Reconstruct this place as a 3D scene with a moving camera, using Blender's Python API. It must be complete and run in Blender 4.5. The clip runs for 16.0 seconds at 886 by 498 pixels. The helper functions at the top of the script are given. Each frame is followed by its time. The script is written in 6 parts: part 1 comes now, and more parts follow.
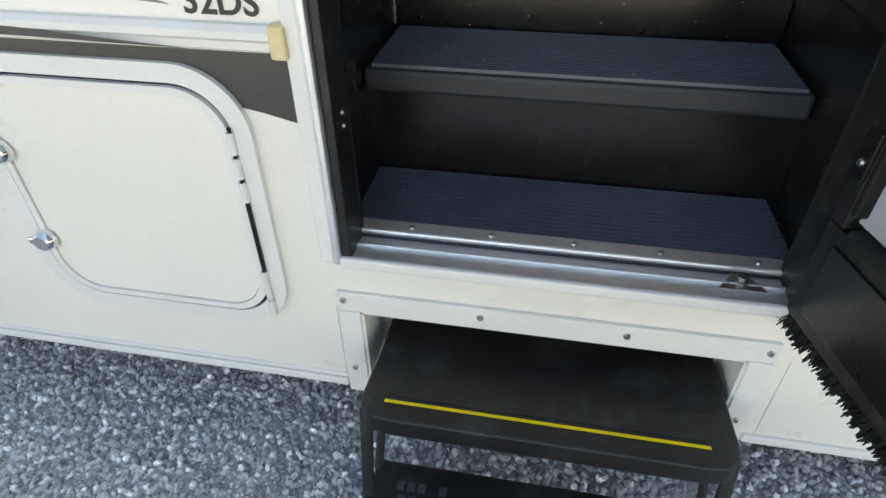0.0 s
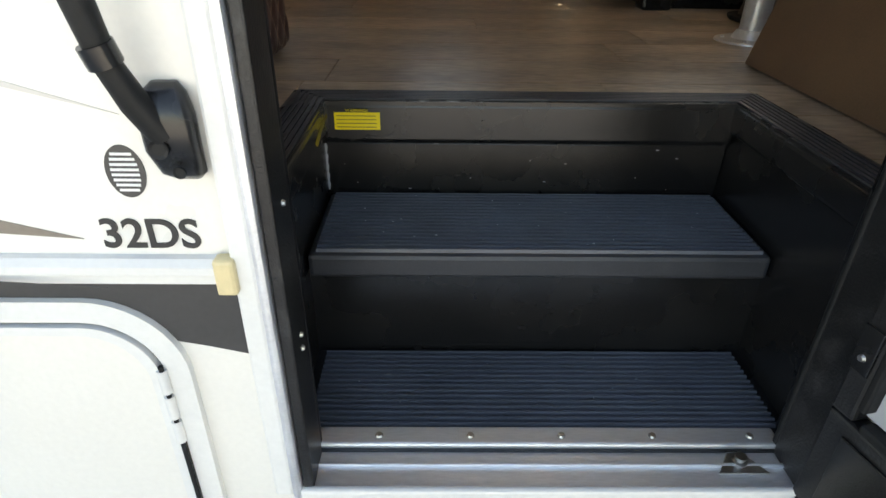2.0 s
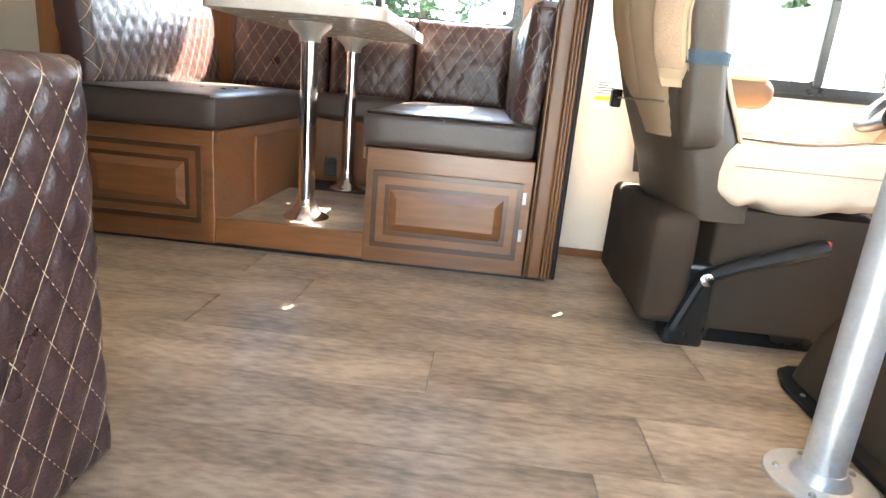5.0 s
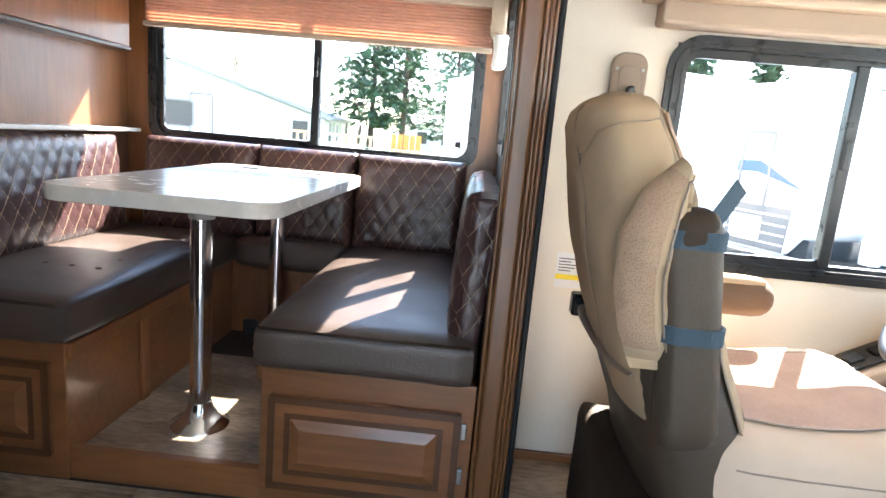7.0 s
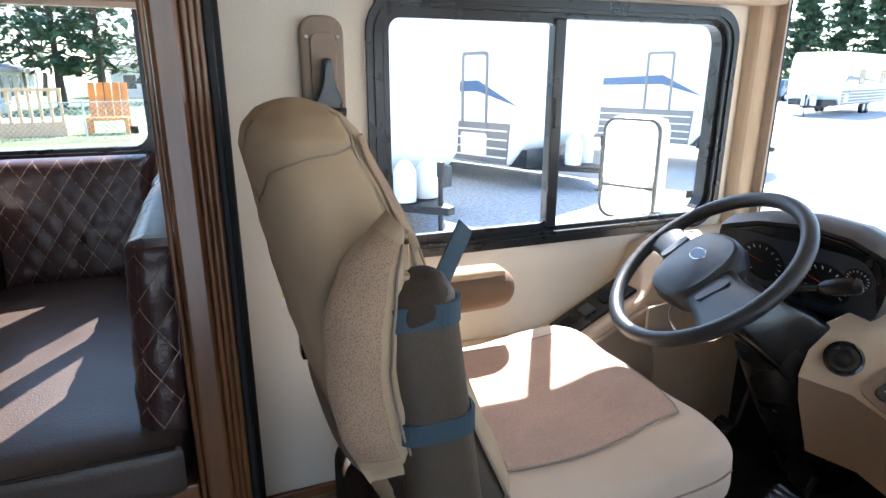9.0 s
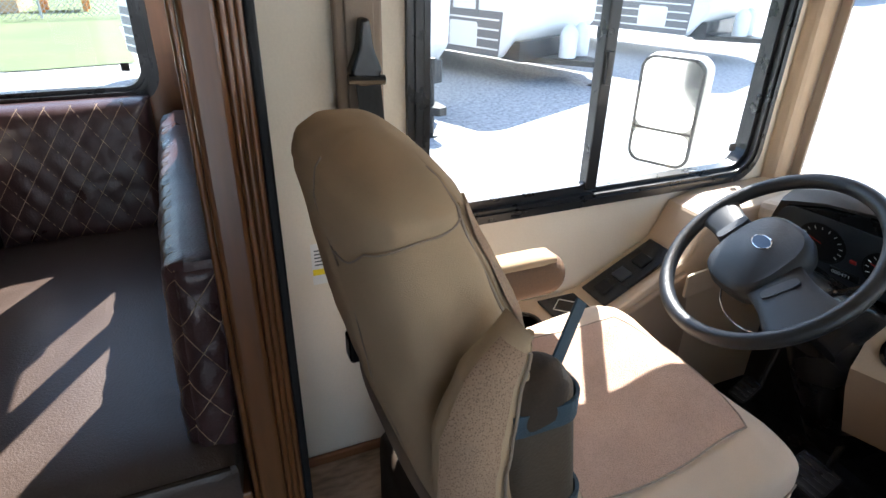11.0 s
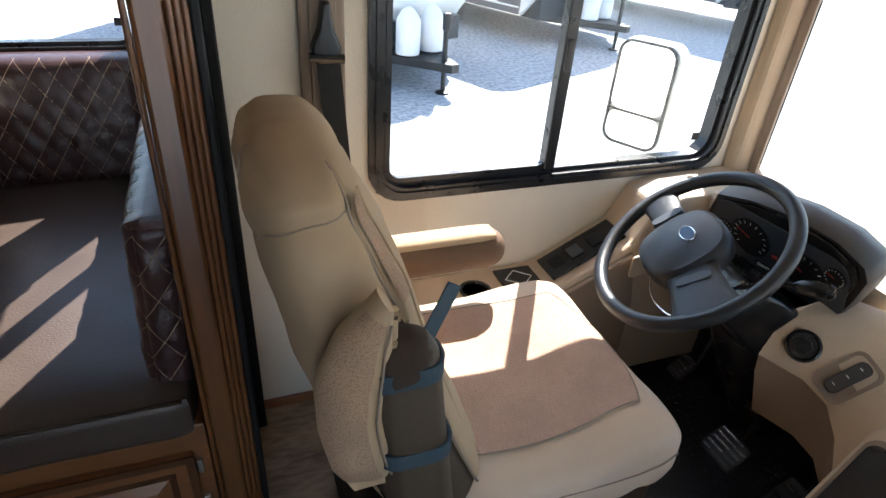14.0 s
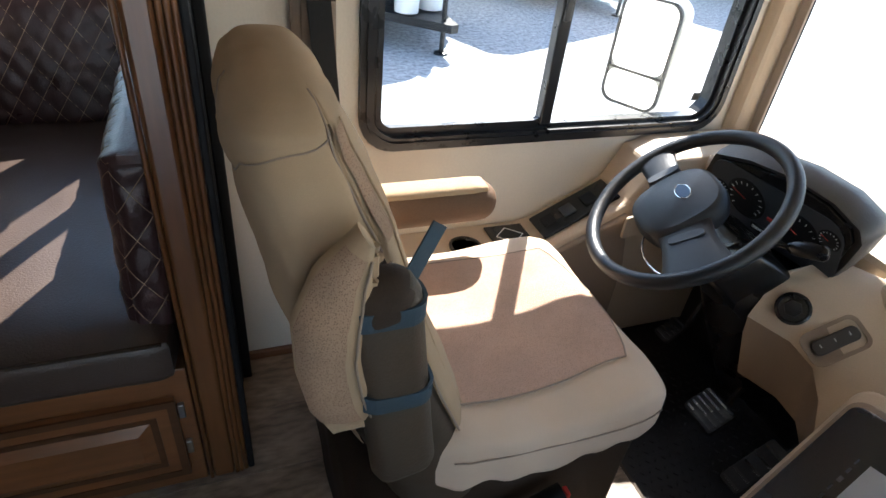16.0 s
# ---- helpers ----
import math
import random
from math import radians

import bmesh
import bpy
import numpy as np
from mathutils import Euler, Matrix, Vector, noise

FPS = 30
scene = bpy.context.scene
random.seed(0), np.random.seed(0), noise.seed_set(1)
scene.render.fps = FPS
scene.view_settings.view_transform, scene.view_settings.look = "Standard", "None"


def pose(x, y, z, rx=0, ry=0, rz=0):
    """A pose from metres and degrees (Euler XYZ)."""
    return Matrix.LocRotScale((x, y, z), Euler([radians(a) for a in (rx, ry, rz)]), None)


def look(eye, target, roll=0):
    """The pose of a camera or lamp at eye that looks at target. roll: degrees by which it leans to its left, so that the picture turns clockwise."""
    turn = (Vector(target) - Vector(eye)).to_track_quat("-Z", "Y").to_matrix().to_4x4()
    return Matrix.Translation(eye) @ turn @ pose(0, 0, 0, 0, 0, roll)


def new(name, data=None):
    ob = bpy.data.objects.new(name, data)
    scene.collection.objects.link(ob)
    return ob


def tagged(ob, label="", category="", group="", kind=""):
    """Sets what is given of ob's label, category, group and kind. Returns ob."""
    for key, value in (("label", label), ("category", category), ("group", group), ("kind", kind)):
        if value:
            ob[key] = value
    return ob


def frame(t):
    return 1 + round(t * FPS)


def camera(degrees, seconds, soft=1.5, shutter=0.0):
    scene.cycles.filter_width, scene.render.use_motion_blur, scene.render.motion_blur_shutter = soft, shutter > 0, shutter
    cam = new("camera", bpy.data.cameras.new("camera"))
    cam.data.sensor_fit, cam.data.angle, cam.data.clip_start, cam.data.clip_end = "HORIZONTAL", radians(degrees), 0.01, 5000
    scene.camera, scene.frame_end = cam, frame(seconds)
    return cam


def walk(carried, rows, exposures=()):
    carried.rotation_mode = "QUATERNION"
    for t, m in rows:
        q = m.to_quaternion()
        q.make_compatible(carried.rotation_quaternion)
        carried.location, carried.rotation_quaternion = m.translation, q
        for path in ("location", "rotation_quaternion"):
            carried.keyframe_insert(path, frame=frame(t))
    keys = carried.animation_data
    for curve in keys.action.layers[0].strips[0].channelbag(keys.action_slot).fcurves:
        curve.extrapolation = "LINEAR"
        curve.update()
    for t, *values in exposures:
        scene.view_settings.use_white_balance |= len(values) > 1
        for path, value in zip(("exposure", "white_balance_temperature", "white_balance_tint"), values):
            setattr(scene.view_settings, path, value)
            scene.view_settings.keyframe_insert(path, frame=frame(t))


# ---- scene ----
cam = camera(73.9, 16.0)

PATH = [
    (0, (-0.046, -0.69, 0.192), (-0.34, 0.864, -1.031), -0.5),
    (0.5, (-0.024, -0.684, 0.179), (-0.243, 0.802, -1.141), -1.2),
    (1, (-0.021, -0.681, 0.186), (-0.172, 0.869, -1.069), -1.1),
    (1.5, (-0.067, -0.657, 0.316), (-0.103, 1.008, -0.793), 0.0),
    (2, (-0.16, -0.53, 0.282), (-0.138, 1.205, -0.713), 0.7),
    (2.5, (-0.102, -0.438, 0.291), (-0.109, 1.316, -0.67), 0.4),
    (3, (-0.036, -0.404, 0.335), (-0.059, 1.369, -0.589), 0.7),
    (3.5, (-0.089, -0.184, 0.348), (-0.115, 1.628, -0.498), 1.5),
    (4, (-0.088, 0.004, 0.397), (-0.163, 1.856, -0.357), 3.0),
    (4.1, (-0.062, 0.037, 0.408), (-0.144, 1.891, -0.337), 3.2),
    (4.5, (0.021, 0.096, 0.532), (-0.073, 1.97, -0.159), 3.7),
    (5, (0.019, 0.133, 0.597), (-0.091, 2.055, 0.055), 5.2),
    (5.2, (0.023, 0.188, 0.597), (-0.087, 2.123, 0.102), 5.3),
    (7.3, (0.128, 0.693, 0.994), (0.054, 2.666, 0.672), 4.8),
    (7.5, (0.094, 0.728, 0.977), (0.075, 2.708, 0.697), 3.7),
    (8, (0.114, 0.845, 1.119), (0.343, 2.808, 0.814), 3.7),
    (8.5, (0.307, 0.828, 1.09), (0.804, 2.723, 0.689), 1.2),
    (9, (0.258, 0.955, 1.11), (0.961, 2.74, 0.543), 0.1),
    (9.5, (0.169, 1.113, 1.212), (0.934, 2.801, 0.459), 0.3),
    (9.7, (0.192, 1.121, 1.219), (0.955, 2.788, 0.419), 0.6),
    (11.8, (0.182, 1.181, 1.296), (0.846, 2.816, 0.355), 1.1),
    (12, (0.225, 1.177, 1.293), (0.877, 2.813, 0.344), 1.2),
    (12.5, (0.261, 1.119, 1.334), (0.909, 2.737, 0.354), 2.1),
    (13, (0.302, 1.059, 1.347), (0.954, 2.66, 0.342), 3.1),
    (13.5, (0.282, 1.033, 1.366), (0.929, 2.618, 0.331), 3.8),
    (14, (0.289, 1.039, 1.362), (0.94, 2.608, 0.307), 4.5),
    (14.5, (0.282, 1.037, 1.348), (0.936, 2.589, 0.269), 5.3),
    (15, (0.282, 1.038, 1.334), (0.946, 2.566, 0.228), 6.1),
    (15.5, (0.308, 1.042, 1.311), (0.973, 2.55, 0.177), 6.6),
    (16, (0.304, 1.038, 1.319), (0.96, 2.54, 0.173), 6.8),
]
EXPOSURES = [(0, 1.93, 8700, 10), (0.5, 2.15, 8750, 10), (1, 2.15, 8800, 10), (1.5, 2.2, 8900, 10), (2, 2.35, 8700, 10), (2.5, 3.1, 8300, 10), (3, 4.0, 7400, 10), (3.5, 4.6, 6800, 10), (4, 4.85, 7000, 10), (5, 4.85, 7100, 10), (7.4, 3.4, 6150, 10), (8.2, 3.1, 5950, 10), (9, 2.6, 5850, 10), (12, 2.25, 6150, 10), (16, 2.1, 6200, 10)]
walk(cam, [(t, look(e, g, r)) for t, e, g, r in PATH], EXPOSURES)

# ---- light ----
SUN_FROM = Vector((0.62, 1.0, 1.25)).normalized()
world = bpy.data.worlds.new("world")
scene.world = world
world.use_nodes = True
wn = world.node_tree
sky = wn.nodes.new("ShaderNodeTexSky")
sky.sky_type = "NISHITA"
sky.sun_disc = False
sky.sun_elevation = math.asin(SUN_FROM.z)
sky.sun_rotation = math.atan2(SUN_FROM.x, SUN_FROM.y)
wn.nodes["Background"].inputs["Strength"].default_value = 0.12
wn.links.new(sky.outputs[0], wn.nodes["Background"].inputs[0])
sun = new("sun", bpy.data.lights.new("sun", "SUN"))
sun.data.energy, sun.data.angle, sun.data.color = 4.5, radians(0.5), (1.0, 0.95, 0.87)
sun.matrix_world = look(SUN_FROM * 20, (0, 0, 0))

# ---- materials ----
def mat(name, col, rough=0.6, metal=0.0, var=0.25, scale=8.0, fine=120.0, bump=0.15, rnd=0.0, stretch=(1, 1, 1), spec=0.5, coat=0.0, tight=0.2, dust=0.0):
    """Coloured surface with blotches at one scale, grain at another and a fine relief."""
    m = bpy.data.materials.new(name)
    m.use_nodes = True
    nt = m.node_tree
    n, ln = nt.nodes, nt.links
    b = n["Principled BSDF"]
    tc = n.new("ShaderNodeTexCoord")
    mp = n.new("ShaderNodeMapping")
    mp.inputs["Scale"].default_value = stretch
    ln.new(tc.outputs["Object"], mp.inputs["Vector"])
    n1 = n.new("ShaderNodeTexNoise")
    n1.inputs["Scale"].default_value = scale
    n1.inputs["Detail"].default_value = 5
    n2 = n.new("ShaderNodeTexNoise")
    n2.inputs["Scale"].default_value = fine
    n2.inputs["Detail"].default_value = 3
    for q in (n1, n2):
        ln.new(mp.outputs[0], q.inputs["Vector"])
    mix = n.new("ShaderNodeMath")
    mix.operation = "MULTIPLY_ADD"
    mix.inputs[1].default_value = 0.6
    ln.new(n1.outputs["Fac"], mix.inputs[0])
    m2 = n.new("ShaderNodeMath")
    m2.operation = "MULTIPLY"
    m2.inputs[1].default_value = 0.4
    ln.new(n2.outputs["Fac"], m2.inputs[0])
    ln.new(m2.outputs[0], mix.inputs[2])
    r = n.new("ShaderNodeValToRGB")
    r.color_ramp.elements[0].position, r.color_ramp.elements[1].position = 0.5 - tight, 0.5 + tight
    r.color_ramp.elements[0].color = (*[c * (1 - var) for c in col], 1)
    r.color_ramp.elements[1].color = (*[min(1, c * (1 + var)) for c in col], 1)
    ln.new(mix.outputs[0], r.inputs[0])
    out = r.outputs[0]
    if dust:
        nd = n.new("ShaderNodeTexNoise")
        nd.inputs["Scale"].default_value = 14
        nd.inputs["Detail"].default_value = 9
        nd.inputs["Roughness"].default_value = 0.75
        ln.new(tc.outputs["Object"], nd.inputs["Vector"])
        dm = n.new("ShaderNodeMapRange")
        dm.inputs["From Min"].default_value, dm.inputs["From Max"].default_value = 0.52, 0.78
        dm.inputs["To Max"].default_value = dust
        ln.new(nd.outputs["Fac"], dm.inputs["Value"])
        mxd = n.new("ShaderNodeMix")
        mxd.data_type = "RGBA"
        mxd.inputs["B"].default_value = (0.22, 0.215, 0.21, 1)
        ln.new(dm.outputs[0], mxd.inputs["Factor"])
        ln.new(out, mxd.inputs["A"])
        out = mxd.outputs["Result"]
    if rnd:
        oi = n.new("ShaderNodeObjectInfo")
        hsv = n.new("ShaderNodeHueSaturation")
        mr = n.new("ShaderNodeMapRange")
        mr.inputs["To Min"].default_value, mr.inputs["To Max"].default_value = 1 - rnd, 1 + rnd
        ln.new(oi.outputs["Random"], mr.inputs["Value"])
        ln.new(mr.outputs[0], hsv.inputs["Value"])
        ln.new(out, hsv.inputs["Color"])
        out = hsv.outputs[0]
    ln.new(out, b.inputs["Base Color"])
    rr = n.new("ShaderNodeMapRange")
    rr.inputs["To Min"].default_value, rr.inputs["To Max"].default_value = max(0.03, rough - 0.12), min(1, rough + 0.12)
    ln.new(n1.outputs["Fac"], rr.inputs["Value"])
    ln.new(rr.outputs[0], b.inputs["Roughness"])
    b.inputs["Metallic"].default_value = metal
    b.inputs["Specular IOR Level"].default_value = spec
    b.inputs["Coat Weight"].default_value = coat
    b.inputs["Coat Roughness"].default_value = 0.15
    if bump:
        bp = n.new("ShaderNodeBump")
        bp.inputs["Strength"].default_value = bump
        bp.inputs["Distance"].default_value = 0.004
        ln.new(n2.outputs["Fac"], bp.inputs["Height"])
        ln.new(bp.outputs[0], b.inputs["Normal"])
    return m


def glass_mat(name, tint=(0.96, 0.98, 0.97)):
    m = bpy.data.materials.new(name)
    m.use_nodes = True
    n, ln = m.node_tree.nodes, m.node_tree.links
    n.remove(n["Principled BSDF"])
    tr, gl, mx, lw_ = (n.new("ShaderNodeBsdfTransparent"), n.new("ShaderNodeBsdfGlossy"), n.new("ShaderNodeMixShader"), n.new("ShaderNodeLayerWeight"))
    tr.inputs[0].default_value = (*tint, 1)
    gl.inputs["Roughness"].default_value = 0.02
    pw, ml = n.new("ShaderNodeMath"), n.new("ShaderNodeMath")
    pw.operation, ml.operation = "POWER", "MULTIPLY_ADD"
    pw.inputs[1].default_value = 4.0
    ml.inputs[1].default_value, ml.inputs[2].default_value = 0.35, 0.02
    ln.new(lw_.outputs["Facing"], pw.inputs[0])
    ln.new(pw.outputs[0], ml.inputs[0])
    ln.new(ml.outputs[0], mx.inputs[0])
    ln.new(tr.outputs[0], mx.inputs[1])
    ln.new(gl.outputs[0], mx.inputs[2])
    ln.new(mx.outputs[0], n["Material Output"].inputs[0])
    return m


M = {}
M["gelcoat"] = mat("gelcoat", (0.80, 0.77, 0.71), 0.3, var=0.05, scale=3, bump=0.03, coat=0.3)
M["white_trim"] = mat("white_trim", (0.74, 0.73, 0.70), 0.35, var=0.06, scale=6, bump=0.05)
M["alu"] = mat("alu", (0.80, 0.82, 0.85), 0.46, 0.85, var=0.12, scale=14, fine=300, stretch=(0.2, 1, 1))
M["chrome"] = mat("chrome", (0.8, 0.8, 0.82), 0.15, 1.0, var=0.05, bump=0.0)
M["silver_paint"] = mat("silver_paint", (0.62, 0.62, 0.61), 0.38, 0.6, var=0.12, scale=20)
M["steel"] = mat("steel", (0.45, 0.44, 0.42), 0.35, 1.0, var=0.2, scale=30)
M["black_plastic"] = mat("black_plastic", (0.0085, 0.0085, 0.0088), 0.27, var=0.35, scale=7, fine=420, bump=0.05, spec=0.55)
# Rib colour is lightened and blued to carry the sky's sheen on black plastic.
M["rib_sky_sheen"] = mat("rib_sky_sheen", (0.080, 0.092, 0.115), 0.38, var=0.25, scale=9, fine=400, bump=0.1, dust=0.10)
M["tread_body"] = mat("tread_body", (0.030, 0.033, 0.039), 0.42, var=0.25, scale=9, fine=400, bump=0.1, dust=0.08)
M["black_paint"] = mat("black_paint", (0.0095, 0.0095, 0.0102), 0.42, var=0.4, scale=10, fine=300, bump=0.2, dust=0.22)
M["black_rubber"] = mat("black_rubber", (0.009, 0.0095, 0.010), 0.55, var=0.3, scale=20, spec=0.3)
M["black_frame"] = mat("black_frame", (0.016, 0.017, 0.019), 0.3, var=0.2, scale=20, bump=0.03)
M["stripe_dark"] = mat("stripe_dark", (0.055, 0.052, 0.05), 0.35, var=0.15, scale=4, bump=0.0)
M["stripe_tan"] = mat("stripe_tan", (0.23, 0.19, 0.155), 0.35, var=0.15, scale=4, bump=0.0)
M["ink"] = mat("ink", (0.03, 0.028, 0.027), 0.5, var=0.1, bump=0.0)
M["screen"] = mat("screen", (0.40, 0.41, 0.43), 0.85, var=0.06, scale=12, fine=900, bump=0.3)
M["cream_cap"] = mat("cream_cap", (0.68, 0.56, 0.32), 0.5, var=0.12)
M["yellow"] = mat("yellow", (0.80, 0.62, 0.01), 0.45, var=0.06, bump=0.0)
M["leather_brown"] = mat("leather_brown", (0.062, 0.042, 0.033), 0.37, var=0.12, scale=10, fine=230, bump=0.25, spec=0.5)
M["leather_quilt"] = mat("leather_quilt", (0.050, 0.024, 0.023), 0.31, var=0.25, scale=10, fine=230, bump=0.25)
M["thread"] = mat("thread", (0.50, 0.37, 0.24), 0.8, var=0.2, scale=300)
M["thread_tan"] = mat("thread_tan", (0.33, 0.24, 0.15), 0.8, var=0.15, scale=300)
M["vinyl_seat"] = mat("vinyl_seat", (0.066, 0.047, 0.031), 0.50, var=0.18, scale=12, fine=260, bump=0.2, spec=0.35)
M["vinyl_dark"] = mat("vinyl_dark", (0.038, 0.024, 0.015), 0.75, var=0.2, scale=12, fine=260, bump=0.2, spec=0.25)
M["fabric_tan"] = mat("fabric_tan", (0.41, 0.293, 0.182), 0.92, var=0.1, scale=9, fine=900, bump=0.35, spec=0.2)
M["fabric_pale"] = mat("fabric_pale", (0.58, 0.45, 0.335), 0.92, var=0.08, scale=9, fine=900, bump=0.3, spec=0.2)
M["fabric_mesh"] = mat("fabric_mesh", (0.47, 0.315, 0.235), 0.95, var=0.16, scale=9, fine=500, bump=0.8, spec=0.15)
M["wall_cream"] = mat("wall_cream", (0.74, 0.67, 0.56), 0.7, var=0.06, scale=5, fine=160, bump=0.15)
M["plastic_tan"] = mat("plastic_tan", (0.55, 0.43, 0.31), 0.55, var=0.08, scale=6, fine=350, bump=0.2)
M["plastic_taupe"] = mat("plastic_taupe", (0.27, 0.20, 0.145), 0.55, var=0.1, scale=6, fine=350, bump=0.2)
M["dash_top"] = mat("dash_top", (0.55, 0.46, 0.36), 0.6, var=0.1, scale=6, fine=350, bump=0.2)
M["terracotta"] = mat("terracotta", (0.40, 0.135, 0.062), 0.5, var=0.15, scale=15, fine=400, bump=0.15)
M["wood"] = mat("wood", (0.20, 0.080, 0.029), 0.36, var=0.35, scale=6, fine=60, bump=0.06, stretch=(1, 1, 0.12), coat=0.3)
M["wood_x"] = mat("wood_x", (0.21, 0.084, 0.030), 0.36, var=0.35, scale=6, fine=60, bump=0.06, stretch=(0.12, 1, 1), coat=0.3)
M["wood_dark"] = mat("wood_dark", (0.042, 0.016, 0.007), 0.30, var=0.4, scale=6, fine=60, bump=0.06, stretch=(0.12, 1, 1), coat=0.3)
M["wood_trim_dark"] = mat("wood_trim_dark", (0.034, 0.013, 0.006), 0.5, var=0.4, scale=6, fine=60, bump=0.06, stretch=(1, 1, 0.12), spec=0.25)
M["wood_trim"] = mat("wood_trim", (0.15, 0.060, 0.020), 0.30, var=0.4, scale=6, fine=60, bump=0.06, stretch=(1, 1, 0.12), coat=0.35)
M["wood_groove"] = mat("wood_groove", (0.085, 0.033, 0.012), 0.34, var=0.4, scale=6, fine=60, bump=0.06, stretch=(0.12, 1, 1), coat=0.3)
M["plank"] = mat("plank", (0.30, 0.225, 0.158), 0.36, var=0.46, scale=9, fine=75, bump=0.2, rnd=0.16, tight=0.13, stretch=(0.34, 1, 1), spec=0.4)
M["groove"] = mat("groove", (0.05, 0.035, 0.025), 0.8)
M["table_top"] = mat("table_top", (0.62, 0.58, 0.52), 0.24, var=0.06, scale=30, fine=200, bump=0.02)
M["blind"] = mat("blind", (0.74, 0.50, 0.38), 0.8, var=0.1, scale=20)
M["fabric_taupe"] = mat("fabric_taupe", (0.42, 0.33, 0.25), 0.9, var=0.08, fine=500, bump=0.4)
M["fabric_brown"] = mat("fabric_brown", (0.11, 0.082, 0.062), 0.9, var=0.1, fine=500, bump=0.4)
M["strap"] = mat("strap", (0.030, 0.055, 0.075), 0.7, var=0.2, fine=600, bump=0.4)
M["wheel_blk"] = mat("wheel_blk", (0.012, 0.0135, 0.0165), 0.42, var=0.2, fine=400, bump=0.2)
M["gravel"] = mat("gravel", (0.42, 0.42, 0.42), 0.95, var=0.75, scale=16, fine=160, bump=1.0)
M["grass"] = mat("grass", (0.10, 0.135, 0.05), 0.9, var=0.4, scale=0.6, fine=30, bump=0.6)
M["bark"] = mat("bark", (0.09, 0.07, 0.055), 0.9, var=0.4, scale=12, fine=60, bump=0.8)
M["leaf"] = mat("leaf", (0.035, 0.075, 0.035), 0.8, var=0.4, scale=3, fine=30, bump=0)
M["twig"] = mat("twig", (0.20, 0.16, 0.13), 0.9, var=0.3, scale=3)
M["trailer"] = mat("trailer", (0.78, 0.78, 0.77), 0.4, var=0.04, scale=2, bump=0.02)
M["trailer_grey"] = mat("trailer_grey", (0.16, 0.16, 0.165), 0.5, var=0.1, scale=2)
M["trailer_blue"] = mat("trailer_blue", (0.03, 0.09, 0.20), 0.4, var=0.1, scale=2)
M["dark_glass"] = mat("dark_glass", (0.03, 0.035, 0.04), 0.1, var=0.1, bump=0)
M["siding"] = mat("siding", (0.70, 0.68, 0.63), 0.7, var=0.08, scale=1, fine=20, stretch=(0.2, 0.2, 3))
M["roofing"] = mat("roofing", (0.36, 0.34, 0.32), 0.9, var=0.2, scale=3, fine=40)
M["orange"] = mat("orange", (0.62, 0.22, 0.04), 0.6, var=0.15, scale=4)
M["cedar"] = mat("cedar", (0.62, 0.40, 0.24), 0.7, var=0.15, scale=4)
M["galv"] = mat("galv", (0.55, 0.56, 0.57), 0.5, 0.4, var=0.1)
M["mirror"] = mat("mirror", (0.85, 0.86, 0.86), 0.04, 1.0, var=0.01, bump=0.0)
M["carpaint"] = mat("carpaint", (0.03, 0.10, 0.17), 0.3, var=0.1, bump=0, coat=0.5)
M["label_white"] = mat("label_white", (0.75, 0.75, 0.73), 0.6, var=0.04, bump=0)
M["red_bit"] = mat("red_bit", (0.5, 0.03, 0.02), 0.5, var=0.05, bump=0)
M["grey_face"] = mat("grey_face", (0.05, 0.055, 0.062), 0.4, var=0.1, bump=0)
M["floor_mat"] = mat("floor_mat", (0.018, 0.017, 0.017), 0.6, var=0.4, scale=12, fine=200, bump=0.3)
M["glass"] = glass_mat("glass")
M["stain_yellow"] = mat("stain_yellow", (0.30, 0.22, 0.015), 0.6, var=0.5, scale=60, fine=300)
M["mesh_dots"] = mat("mesh_dots", (0.34, 0.225, 0.148), 0.95, var=0.12, scale=9, fine=500, bump=0.3, spec=0.15)


def punch(m, scale, depth):
    """Rows of small dark holes, as in spacer mesh."""
    n, ln = m.node_tree.nodes, m.node_tree.links
    b = n["Principled BSDF"]
    src = b.inputs["Base Color"].links[0].from_socket
    tc = n.new("ShaderNodeTexCoord")
    v = n.new("ShaderNodeTexVoronoi")
    v.inputs["Scale"].default_value = scale
    v.inputs["Randomness"].default_value = 0.9
    r = n.new("ShaderNodeMapRange")
    r.inputs["From Min"].default_value, r.inputs["From Max"].default_value = 0.22, 0.42
    r.inputs["To Min"].default_value, r.inputs["To Max"].default_value = depth, 1.08
    mx = n.new("ShaderNodeMix")
    mx.data_type, mx.blend_type = "RGBA", "MULTIPLY"
    mx.inputs["Factor"].default_value = 1.0
    ln.new(tc.outputs["Object"], v.inputs["Vector"])
    ln.new(v.outputs["Distance"], r.inputs["Value"])
    ln.new(src, mx.inputs["A"])
    ln.new(r.outputs[0], mx.inputs["B"])
    ln.new(mx.outputs["Result"], b.inputs["Base Color"])


punch(M["mesh_dots"], 420, 0.62)
punch(M["fabric_mesh"], 420, 0.75)


def see_through(m, share):
    """Lets daylight glow through thin cloth."""
    n, ln = m.node_tree.nodes, m.node_tree.links
    b, out = n["Principled BSDF"], n["Material Output"]
    t, mx = n.new("ShaderNodeBsdfTranslucent"), n.new("ShaderNodeMixShader")
    ln.new(b.inputs["Base Color"].links[0].from_socket, t.inputs["Color"])
    mx.inputs[0].default_value = share
    ln.new(b.outputs[0], mx.inputs[1])
    ln.new(t.outputs[0], mx.inputs[2])
    ln.new(mx.outputs[0], out.inputs[0])


